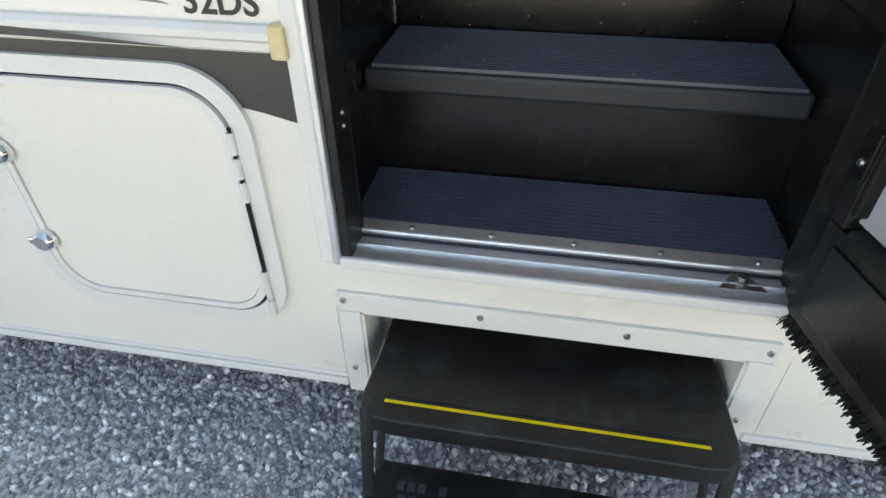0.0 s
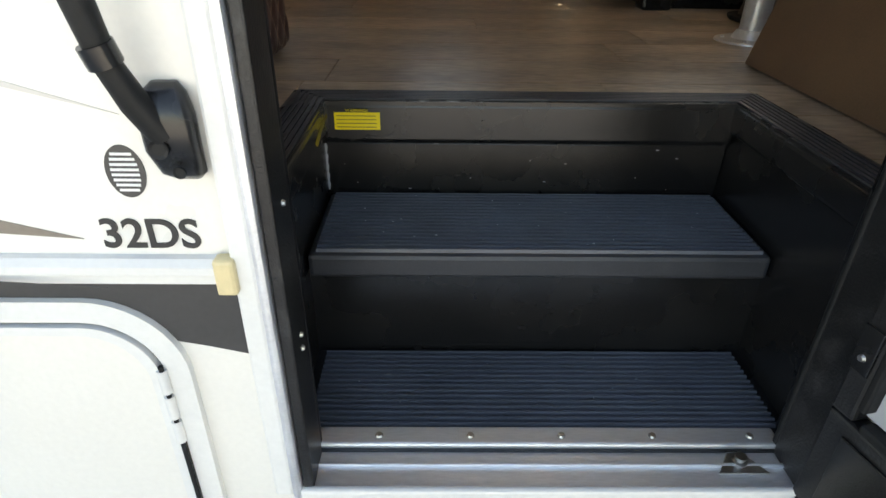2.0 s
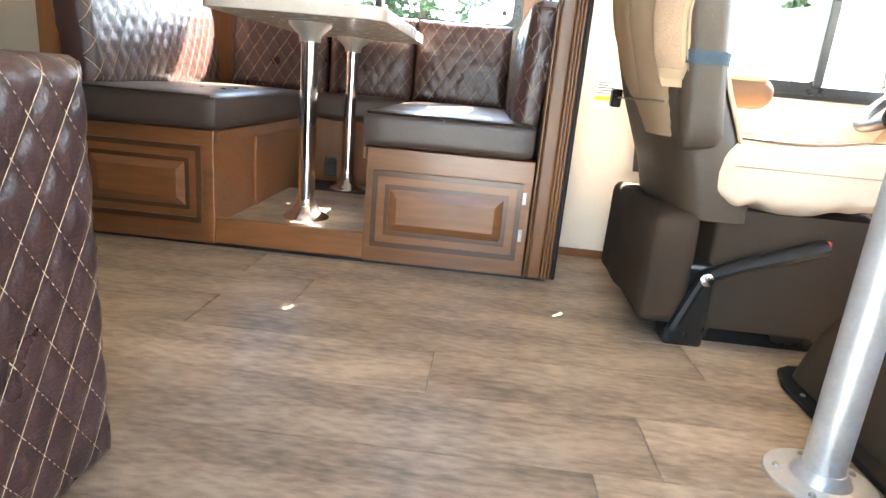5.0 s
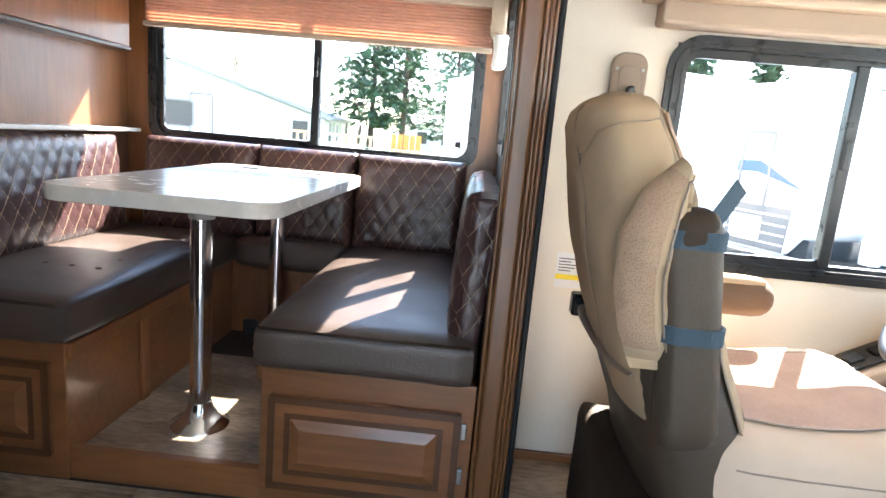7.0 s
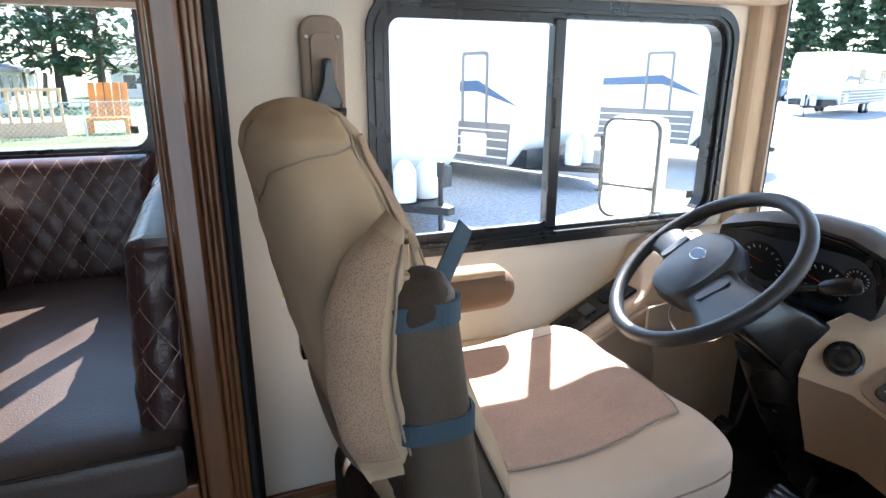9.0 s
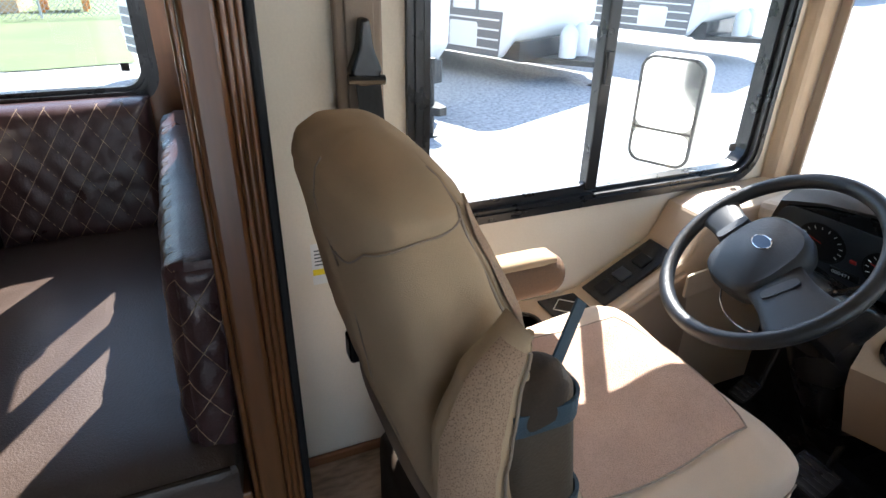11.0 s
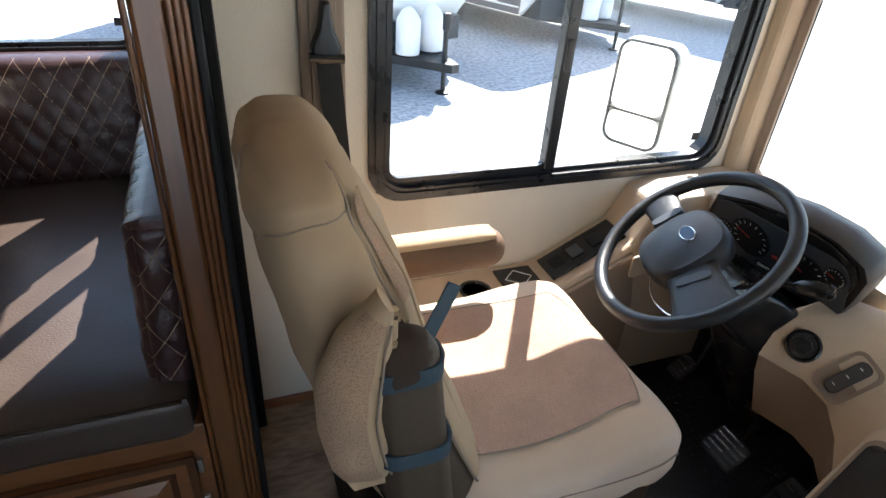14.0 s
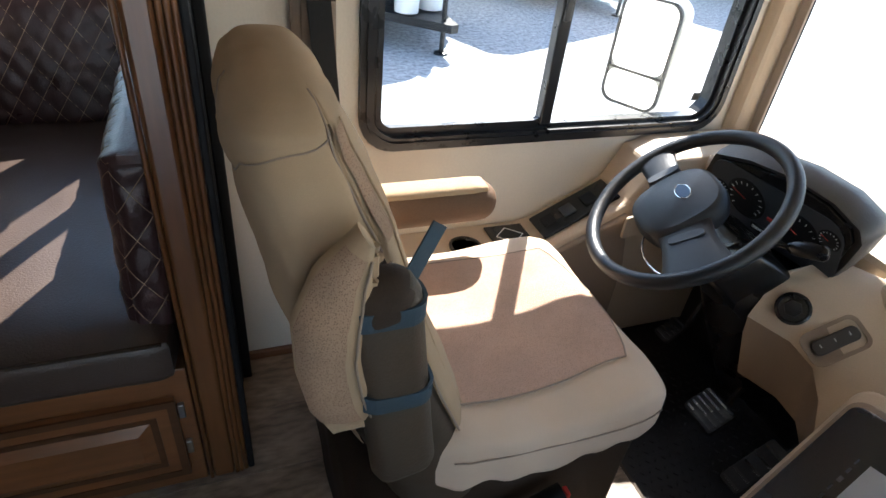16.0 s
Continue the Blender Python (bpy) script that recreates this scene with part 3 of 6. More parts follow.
for s in (-1, 1):
    part("floor_edging", box(min(s * 0.35, s * 0.415), max(s * 0.35, s * 0.415), 0.046, 0.525, -0.004, 0.003), "black_plastic", sw)
part("floor_edging", box(-0.35, 0.35, 0.455, 0.525, -0.004, 0.003), "black_plastic", sw)

# ---- dinette blocks ----
def cabinet_door(parent, x0, x1, z0, z1, y):
    d = part("door", box(x0, x1, y - 0.018, y - 0.001, z0, z1, 0.003), "wood_x", parent)
    w = 0.05
    o = round_rect(x0 + w - 0.01, x1 - w + 0.01, z0 + w - 0.01, z1 - w + 0.01, 0.001, 1)
    i = round_rect(x0 + w + 0.004, x1 - w - 0.004, z0 + w + 0.004, z1 - w - 0.004, 0.001, 1)
    part("dark_groove", ring(o, i, "y", y - 0.0195, y - 0.017), "wood_groove", d)
    q = bmesh.new()
    a = [(x0 + w + 0.004, z0 + w + 0.004), (x1 - w - 0.004, z0 + w + 0.004), (x1 - w - 0.004, z1 - w - 0.004), (x0 + w + 0.004, z1 - w - 0.004)]
    b = [(x0 + w + 0.03, z0 + w + 0.03), (x1 - w - 0.03, z0 + w + 0.03), (x1 - w - 0.03, z1 - w - 0.03), (x0 + w + 0.03, z1 - w - 0.03)]
    loft([[(p[0], y - 0.018, p[1]) for p in a], [(p[0], y - 0.028, p[1]) for p in b]], q)
    part("raised_panel", q, "wood_x", d)
    rim_o = round_rect(x0 - 0.001, x1 + 0.001, z0 - 0.001, z1 + 0.001, 0.002, 1)
    rim_i = round_rect(x0 + 0.016, x1 - 0.016, z0 + 0.016, z1 - 0.016, 0.002, 1)
    part("door_edge", ring(rim_o, rim_i, "y", y - 0.0215, y - 0.017), "wood_groove", d)
    return d


CY = 1.975
lc = thing("bench_cabinet", (-1.1, 2.4, 0.03), "brown wood dinette bench base with raised-panel door", "cabinet", "dinette benches")
part("body", box(-1.365, -0.851, CY, SLIDE_Y - 0.01, 0.012, 0.385, 0.003), "wood_x", lc)
cabinet_door(lc, -1.31, -0.885, 0.085, 0.335, CY)
rc = thing("bench_cabinet", (-0.09, 2.4, 0.03), "brown wood dinette bench base with raised-panel door", "cabinet", "dinette benches")
part("body", box(-0.352, 0.176, CY, SLIDE_Y - 0.01, 0.012, 0.385, 0.003), "wood_x", rc)
cabinet_door(rc, -0.325, 0.145, 0.07, 0.315, CY)
for z in (0.13, 0.25):
    part("hinge", box(0.147, 0.160, CY - 0.012, CY - 0.001, z, z + 0.04, 0.002), "steel", rc)
part("slide_kick_board", box(-0.85, -0.353, CY + 0.005, CY + 0.03, 0.014, 0.10, 0.002), "wood_x", fl)
mb = thing("dinette_back_bench", (-0.6, 3.0, 0.08), "brown wood bench box below the dinette window", "cabinet")
part("body", box(-0.85, -0.353, 2.99, SLIDE_Y - 0.01, 0.079, 0.385, 0.003), "wood", mb)

def cushion(name, x0, x1, y0, y1, z0, z1, label, material="leather_brown", r=0.03, puff=0.012, axis=2):
    c = thing(name, ((x0 + x1) / 2, (y0 + y1) / 2, z0), label, "cushion")
    part("cover", pillow(x0, x1, y0, y1, z0, z1, r, puff, axis, 14, 0.002), material, c, smooth=True)
    return c


c1 = cushion("seat_cushion", -1.36, -0.82, 1.935, 3.1, 0.386, 0.50, "dark brown leather dinette seat cushion")
c2 = cushion("seat_cushion", -0.37, 0.17, 1.935, 3.1, 0.386, 0.50, "dark brown leather dinette seat cushion with creases")
c3 = cushion("seat_cushion", -0.815, -0.375, 2.90, 3.1, 0.386, 0.50, "dark brown leather dinette corner cushion")

# table
tb = thing("dinette_table", (-0.59, 2.4, 0.08), "pale laminate dinette table on two chrome posts", "table")
part("tabletop", prism(round_rect(-0.87, -0.31, 1.905, 2.93, 0.07), "z", 0.752, 0.79, 0.003), "table_top", tb)
for y in (2.21, 2.85):
    leg = part("leg", lathe([(0.03, 0.10), (0.03, 0.72)], (-0.615, y, 0), seg=24), "chrome", tb, smooth=True)
    part("foot", lathe([(0.001, 0.079), (0.085, 0.079), (0.083, 0.085), (0.05, 0.105), (0.036, 0.135), (0.032, 0.15), (0.001, 0.15)], (-0.615, y, 0)), "chrome", leg, smooth=True)
    part("top_socket", lathe([(0.001, 0.69), (0.034, 0.69), (0.038, 0.71), (0.07, 0.74), (0.072, 0.751), (0.001, 0.751)], (-0.615, y, 0)), "silver_paint", leg, smooth=True)


# dust specks and scuffs on the treads
random.seed(21)
q = bmesh.new()
for i in range(46):
    x, r = -0.33 + 0.66 * random.random(), 0.0006 + 0.0014 * random.random() ** 3
    y, z = random.choice(((0.09 + 0.16 * random.random(), -0.3692), (0.26 + 0.2 * random.random(), -0.1692), (0.26 + 0.2 * random.random(), -0.1692)))
    box(x, x + r * (1 + 2 * random.random()), y, y + r, z, z + 0.0012, bm=q)
for i in range(12):
    x, z = -0.34 + 0.68 * random.random(), -0.17 + 0.09 * random.random()
    box(x, x + 0.001 + 0.006 * random.random() ** 2, 0.4728, 0.4742, z, z + 0.001, bm=q)
tagged(part("dust_specks", q, "screen", sw), kind="stuff")
part("seam_scuff", tube([(-0.3585, 0.4735, -0.168 + 0.006 * i) for i in range(16)], [0.0012 + 0.001 * ((i * 7) % 3) for i in range(16)], 5), "screen", sw)
part("seam_scuff", tube([(0.3585, 0.4735, -0.07 + 0.005 * i) for i in range(12)], [0.0012 + 0.001 * ((i * 5) % 3) for i in range(12)], 5), "screen", sw)
part("yellow_smear", prism([(0.335, -0.030), (0.39, -0.018), (0.44, -0.014), (0.45, -0.022), (0.40, -0.027), (0.35, -0.040)], "x", -0.3472, -0.3464), "stain_yellow", sw)

# ---- outside the door ----
lw = thing("lower_trim", (0, 0, -0.70), "white aluminium skirt rail along the wall foot", "trim", kind="structure")
part("rail", box(-5.2, -0.36, -0.006, 0.045, -0.70, -0.681, 0.003), "white_trim", lw)
part("rail", box(0.345, 0.62, -0.006, 0.045, -0.70, -0.681, 0.003), "white_trim", lw)
part("rail_lip", box(-5.2, -0.36, -0.004, 0.002, -0.678, -0.668, 0.002), "white_trim", lw)

of = thing("step_opening_trim", (0, 0, -0.70), "white metal trim round the folding step opening", "trim", kind="structure")
part("frame_top", prism([(-0.357, -0.458), (0.338, -0.458), (0.338, -0.50), (-0.357, -0.50)], "y", -0.008, 0.004, 0.002), "white_trim", of)
part("frame_side", prism([(-0.357, -0.501), (-0.318, -0.501), (-0.318, -0.708), (-0.357, -0.708)], "y", -0.008, 0.004, 0.002), "white_trim", of)
part("frame_side", prism([(0.302, -0.501), (0.338, -0.501), (0.338, -0.708), (0.302, -0.708)], "y", -0.008, 0.004, 0.002), "white_trim", of)
part("inner_return", box(-0.319, -0.313, -0.004, 0.09, -0.70, -0.50), "white_trim", of)
part("inner_return", box(0.297, 0.303, -0.004, 0.09, -0.70, -0.50), "white_trim", of)
part("inner_return", box(-0.319, 0.303, -0.004, 0.05, -0.506, -0.499), "white_trim", of)
screw_set([(p[0], -0.009, p[1]) for p in ((-0.345, -0.475), (-0.115, -0.477), (0.115, -0.478), (0.325, -0.477), (-0.34, -0.64), (0.32, -0.64))], (0, -1, 0), 0.006, of)

df = thing("door_trim", (0, 0, -0.38), "white aluminium and black rubber entry door surround", "trim", kind="structure")
for s in (-1, 1):
    part("white_flange", box(min(s * 0.372, s * 0.347), max(s * 0.372, s * 0.347), -0.012, 0.004, -0.395, 1.68, 0.004), "white_trim", df)
    part("bright_rib", box(min(s * 0.346, s * 0.334), max(s * 0.346, s * 0.334), -0.022, 0.03, -0.39, 1.67, 0.005), "alu", df)
    part("black_jamb", box(min(s * 0.333, s * 0.319), max(s * 0.333, s * 0.319), -0.014, 0.05, -0.385, 1.66, 0.003), "black_paint", df)
    part("black_seal", lathe([(0.007, -0.37), (0.007, 1.65)], (s * 0.326, 0.056, 0), seg=12), "black_rubber", df, smooth=True)
    part("black_inner_jamb", box(min(s * 0.363, s * 0.334), max(s * 0.363, s * 0.334), 0.046, 0.085, -0.37, 1.65, 0.006), "black_plastic", df)
part("white_flange", box(-0.372, 0.372, -0.012, 0.004, 1.645, 1.68, 0.004), "white_trim", df)
screw_set([(-0.3185, 0.02, z) for z in (-0.17, -0.15, 0.02, 0.3)], (1, 0, 0), 0.004, df)

ths = thing("door_sill", (0, 0.03, -0.39), "brushed aluminium door threshold with rivets", "threshold", kind="structure")
part("tray", box(-0.335, 0.335, -0.012, 0.055, -0.386, -0.378, 0.002), "alu", ths)
part("back_strip", box(-0.33, 0.33, 0.050, 0.084, -0.384, -0.366, 0.004), "alu", ths)
part("ridge", box(-0.334, 0.334, 0.020, 0.026, -0.379, -0.373, 0.002), "alu", ths)
part("front_lip", box(-0.336, 0.336, -0.022, -0.011, -0.394, -0.374, 0.004), "white_trim", ths)
screw_set([(x, 0.066, -0.366) for x in (-0.24, -0.11, 0.02, 0.15, 0.29)], (0, 0, 1), 0.006, ths)
part("sealant_bead", tube([(-0.13 + 0.012 * i, -0.010 + 0.003 * noise.noise(Vector((i * 0.7, 0, 0))), -0.3955 + 0.003 * noise.noise(Vector((i * 0.5, 3, 0)))) for i in range(28)], [0.0022 + 0.0014 * noise.noise(Vector((i * 0.9, 7, 0))) for i in range(28)], 6), "plastic_taupe", ths, smooth=True)
lk = thing("latch_striker", (0.26, 0.03, -0.378), "small steel latch striker bolted to the sill", "latch")
part("plate", prism([(0.225, 0.008), (0.295, 0.008), (0.27, 0.045), (0.25, 0.045)], "z", -0.378, -0.374, 0.001), "steel", lk)
part("stud", lathe([(0.010, 0), (0.010, 0.003), (0.006, 0.004), (0.006, 0.008), (0.008, 0.009), (0.008, 0.012), (0.001, 0.013)], (0.26, 0.027, -0.374)), "steel", lk, smooth=True)

# storage hatch
ha = thing("storage_hatch", (-0.67, 0, -0.32), "white storage hatch with rounded corners and side hinge", "hatch")
part("frame", ring(round_rect(-0.905, -0.443, -0.555, -0.085, 0.10, 10), round_rect(-0.878, -0.47, -0.528, -0.112, 0.078, 10), "y", -0.010, 0.002), "white_trim", ha)
part("gasket", ring(round_rect(-0.878, -0.47, -0.528, -0.112, 0.078, 10), round_rect(-0.873, -0.475, -0.523, -0.117, 0.075, 10), "y", -0.004, 0.002), "black_rubber", ha)
part("door_rim", ring(round_rect(-0.873, -0.475, -0.523, -0.117, 0.075, 10), round_rect(-0.862, -0.488, -0.512, -0.128, 0.066, 10), "y", -0.013, 0.002), "white_trim", ha)
part("door", prism(round_rect(-0.861, -0.489, -0.511, -0.129, 0.066, 10), "y", -0.009, 0.002), "gelcoat", ha)
part("hinge_pin", tube([(-0.473, -0.014, -0.17), (-0.473, -0.014, -0.50)], 0.003, 8), "black_rubber", ha)
for z in (-0.175, -0.215, -0.255, -0.425, -0.455, -0.485):
    part("hinge_knuckle", lathe([(0.0001, z - 0.036), (0.006, z - 0.036), (0.006, z - 0.002), (0.0001, z - 0.002)], (-0.474, -0.012, 0), seg=12), "white_trim", ha, smooth=True)
for z in (-0.24, -0.41):
    k = part("latch", lathe([(0.001, 0.018), (0.014, 0.018), (0.019, 0.012), (0.02, 0.0), (0.001, 0.0)], (-0.868, -0.012, z), (0, -1, 0)), "chrome", ha, smooth=True)
    part("latch_tongue", box(-0.895, -0.868, -0.026, -0.018, z - 0.007, z + 0.007, 0.003), "chrome", k)

# awning rail, stripes, lettering
ar = thing("side_rail", (-1.5, 0, -0.06), "white extruded side rail with a cream end cap", "trim", kind="structure")
part("rail", prism([(0, -0.030), (-0.010, -0.030), (-0.017, -0.037), (-0.017, -0.046), (-0.008, -0.052), (-0.008, -0.062), (0, -0.066)], "x", -5.2, -0.387), "white_trim", ar)
part("end_cap", box(-0.388, -0.366, -0.021, 0.0, -0.069, -0.027, 0.004), "cream_cap", ar)
st1 = part("dark_stripe", prism([(-5.2, -0.067), (-0.372, -0.067), (-0.372, -0.162), (-0.42, -0.150), (-0.48, -0.138), (-0.6, -0.128), (-5.2, -0.128)], "y", -0.0012, 0.0), "stripe_dark", wr)
part("tan_stripe", prism([(-5.2, 0.30), (-1.2, 0.12), (-0.66, 0.025), (-0.52, -0.012), (-0.66, -0.002), (-1.2, 0.05), (-5.2, 0.16)], "y", -0.0012, 0.0), "stripe_tan", wr)
part("rail_stripe", prism([(-5.2, -0.020), (-0.75, -0.045), (-0.5, -0.060), (-0.75, -0.056), (-5.2, -0.05)], "y", -0.0185, -0.0172), "stripe_dark", ar)
q = moved(text_mesh("32DS", 0.046, 0.0007), pose(-0.502, -0.001, -0.021, 90, 0, 0))
part("model_number", q, "ink", wr)
part("pale_stripe", prism([(-5.2, 1.40), (-1.4, 0.37), (-0.8, 0.225), (-0.45, 0.118), (-0.8, 0.205), (-1.4, 0.33), (-5.2, 1.22)], "y", -0.0012, 0.0), "stripe_pale", wr)
q = bmesh.new()
prism([(-0.459 + 0.019 * math.cos(a * math.pi / 16), 0.062 + 0.027 * math.sin(a * math.pi / 16)) for a in range(32)], "y", -0.0012, 0.0, bm=q)
ov = part("oval_sticker", q, "stripe_dark", wr)
q = bmesh.new()
for i in range(8):
    z = 0.043 + i * 0.0053
    w = 0.016 * math.sqrt(max(0.05, 1 - ((z - 0.062) / 0.027) ** 2)) * 0.85
    box(-0.459 - w, -0.459 + w, -0.0016, -0.0011, z - 0.0014, z + 0.0014, bm=q)
part("writing_bars", q, "label_white", ov)

gh = thing("grab_handle", (-0.42, 0, 0.05), "black moulded grab handle beside the entry door", "handle")
q = bmesh.new()
loft([[(x, y, z) for x, y in round_rect(-0.425 + a0, -0.377 + a1, -0.002 - d, 0.0, min(0.010, d / 2 + 0.001), 4)] for z, a0, a1, d in ((0.058, 0.016, -0.008, 0.006), (0.066, 0.006, 0.0, 0.016), (0.09, 0.0, 0.0, 0.025), (0.122, 0.0, 0.0, 0.027), (0.142, 0.004, -0.004, 0.020), (0.150, 0.012, -0.012, 0.008))], q)
br = part("lower_bracket", q, "black_plastic", gh, smooth=True)
part("bolt_recess", lathe([(0.009, 0.0), (0.009, 0.002), (0.006, 0.0005), (0.001, 0.0005)], (-0.408, -0.0285, 0.095), (0, -1, 0), 14), "black_rubber", br)
part("bolt_recess", lathe([(0.006, 0.0), (0.006, 0.002), (0.004, 0.0005), (0.001, 0.0005)], (-0.395, -0.026, 0.072), (0, -1, 0), 14), "black_rubber", br)
part("bar", tube([(-0.405, -0.016, 0.105), (-0.420, -0.026, 0.135), (-0.432, -0.036, 0.175), (-0.440, -0.044, 0.24), (-0.442, -0.046, 0.5), (-0.442, -0.046, 0.86), (-0.43, -0.03, 0.95), (-0.42, -0.005, 0.98)], [0.015, 0.0135, 0.0115, 0.0135, 0.0135, 0.0135, 0.0135, 0.014], 14), "black_rubber", gh, smooth=True)
part("collar", tube([(-0.431, -0.035, 0.170), (-0.4345, -0.0385, 0.188)], 0.0148, 14), "black_plastic", gh, smooth=True)

# folding steps
def outside_step(z, y0, y1, hw, name_label):
    s = thing("folding_step", (0, (y0 + y1) / 2, z - 0.05), name_label, "step", "folding steps")
    pts = [(-hw + 0.012, y1), (-hw, y0 + 0.05), (-hw + 0.004, y0 + 0.02), (-hw + 0.02, y0 + 0.004), (-hw + 0.05, y0), (hw - 0.05, y0), (hw - 0.02, y0 + 0.004), (hw - 0.004, y0 + 0.02), (hw, y0 + 0.05), (hw - 0.012, y1)]
    part("tread", prism(pts, "z", z - 0.042, z, 0.004), "black_paint", s)
    part("grip_tape", prism(round_rect(-hw + 0.04, hw - 0.04, y0 + 0.045, y1 - 0.03, 0.02), "z", z, z + 0.0012), "black_paint", s)
    return s


s1 = outside_step(-0.58, -0.152, 0.10, 0.292, "black steel folding step with a yellow line")
part("yellow_line", box(-0.252, 0.248, -0.1205, -0.1150, -0.5788, -0.5778), "yellow", s1)
s2 = outside_step(-0.775, -0.36, -0.10, 0.292, "black steel lower folding step with dusty tread marks")
q = bmesh.new()
random.seed(5)
for i in range(5):
    for j in range(6):
        if random.random() < 0.8:
            x, y = -0.235 + j * 0.019 + 0.006 * (i % 2), -0.155 - i * 0.026
            box(x, x + 0.013, y, y + 0.017, -0.7742, -0.7732, bm=q)
tagged(part("boot_print", q, "grey_face", s2, "dusty grey boot print"), kind="stuff")
fs = thing("step_linkage", (0, -0.1, -0.80), "black steel side bars of the folding steps", "linkage")
for s in (-1, 1):
    part("side_bar", tube([(s * 0.283, -0.125, -0.60), (s * 0.280, -0.175, -0.79)], 0.011, 8, flat=0.4), "black_paint", fs)
    part("side_bar", tube([(s * 0.270, -0.06, -0.61), (s * 0.276, -0.12, -0.78)], 0.008, 8, flat=0.5), "black_paint", fs)
    part("frame_rail", box(s * 0.282 - 0.012, s * 0.282 + 0.012, 0.0, 0.5, -0.66, -0.61), "black_paint", fs)
part("foot_post", box(-0.285, -0.265, -0.13, -0.11, GROUND, -0.79), "black_paint", fs)
part("foot_post", box(0.265, 0.285, -0.13, -0.11, GROUND, -0.79), "black_paint", fs)

# entry door, swung open
DM = Matrix.Translation((0.322, -0.012, 0)) @ Matrix.Rotation(radians(-77), 4, "Z")
ed = thing("entry_door", (0.32, -0.01, -0.39), "open white entry door with black-framed screen and brush seal", "door")
def dpart(name, x0, x1, y0, y1, z0, z1, m, bev=0.004, parent=None):
    return part(name, moved(box(x0, x1, y0, y1, z0, z1, bev), DM), m, parent or ed)
dpart("outer_skin", 0.0, 0.66, 0.02, 0.05, -0.37, 1.62, "gelcoat")
sd = dpart("kick_panel", 0.0, 0.66, -0.012, 0.018, -0.38, -0.225, "black_paint", 0.005)
dpart("kick_inset", 0.03, 0.63, -0.0155, -0.012, -0.355, -0.245, "black_plastic", 0.002)
dpart("stile", 0.0, 0.032, -0.012, 0.018, -0.224, 1.6, "black_paint", 0.005)
dpart("stile", 0.615, 0.66, -0.012, 0.018, -0.224, 1.6, "black_paint", 0.005)
dpart("screen_bead", 0.0325, 0.043, -0.016, 0.005, -0.20, 1.55, "black_rubber", 0.003)
dpart("screen_bead", 0.0435, 0.614, -0.016, 0.005, -0.2245, -0.2125, "black_rubber", 0.003)
dpart("screen_mesh", 0.034, 0.614, 0.0, 0.004, -0.21, 1.56, "screen", 0)
q = bmesh.new()
random.seed(3)
for i in range(1500):
    x = random.random() * 0.66
    l = 0.010 + 0.020 * random.random()
    a = 0.018 * (random.random() - 0.5)
    tube([(x, 0.016 * (random.random() - 0.5), -0.375), (x + a, -0.006 + a, -0.38 - l)], [0.0030, 0.0012], 3, q)
part("brush_seal", moved(q, DM), "black_rubber", ed)
for z in (-0.16, -0.05, 0.62, 1.3):
    h = part("hinge", moved(box(0.002, 0.028, -0.0165, -0.0125, z, z + 0.06, 0.002), DM), "black_plastic", ed)
    part("hinge_screw", moved(screw(bmesh.new(), (0.015, -0.0168, z + 0.02), (0, -1, 0), 0.005), DM), "steel", h)

# loose stones by the step
def stones(n, x0, x1, y0, y1, seed, name):
    rnd = random.Random(seed)
    base = []
    for k in range(6):
        b = bmesh.new()
        bmesh.ops.create_icosphere(b, subdivisions=1, radius=1)
        vs = [v.co * (0.75 + 0.5 * rnd.random()) for v in b.verts]
        fs_ = [[v.index for v in f.verts] for f in b.faces]
        base.append((vs, fs_))
        b.free()
    V, F = [], []
    for i in range(n):
        vs, fs_ = base[i % 6]
        r = 0.0035 + 0.009 * rnd.random() ** 2.2
        m = Matrix.LocRotScale((x0 + (x1 - x0) * rnd.random(), y0 + (y1 - y0) * rnd.random(), GROUND + r * 0.25), Euler((rnd.random() * 6, rnd.random() * 6, rnd.random() * 6)), (r, r * 0.8, r * 0.6))
        o = len(V)
        V += [m @ v for v in vs]
        F += [[a + o for a in f] for f in fs_]
    me = bpy.data.meshes.new(name)
    me.from_pydata(V, [], F)
    me.materials.append(M["stone_mix"])
    ob = new(name, me)
    tagged(ob, "loose grey crushed stones on the ground", "gravel", kind="stuff")


def stone_mix():
    m = mat("stone_mix", (0.60, 0.605, 0.62), 0.9, var=0.15, scale=60, fine=300, bump=0.3)
    n, ln = m.node_tree.nodes, m.node_tree.links
    b = n["Principled BSDF"]
    src = b.inputs["Base Color"].links[0].from_socket
    g_ = n.new("ShaderNodeNewGeometry")
    r = n.new("ShaderNodeValToRGB")
    e = r.color_ramp.elements
    e[0].color, e[1].color = (0.55, 0.57, 0.60, 1), (2.0, 1.95, 1.9, 1)
    e.new(0.8).color = (1.1, 1.08, 1.05, 1)
    mx = n.new("ShaderNodeMix")
    mx.data_type, mx.blend_type = "RGBA", "MULTIPLY"
    mx.inputs["Factor"].default_value = 1.0
    ln.new(g_.outputs["Random Per Island"], r.inputs[0])
    ln.new(src, mx.inputs["A"])
    ln.new(r.outputs[0], mx.inputs["B"])
    ln.new(mx.outputs["Result"], b.inputs["Base Color"])
    return m


M["stone_mix"] = stone_mix()
stones(26000, -1.7, -0.25, -0.6, 0.35, 11, "gravel")
stones(11000, 0.2, 1.1, -0.6, 0.25, 12, "gravel")
stones(7000, -0.3, 0.3, -0.35, 0.5, 13, "gravel")

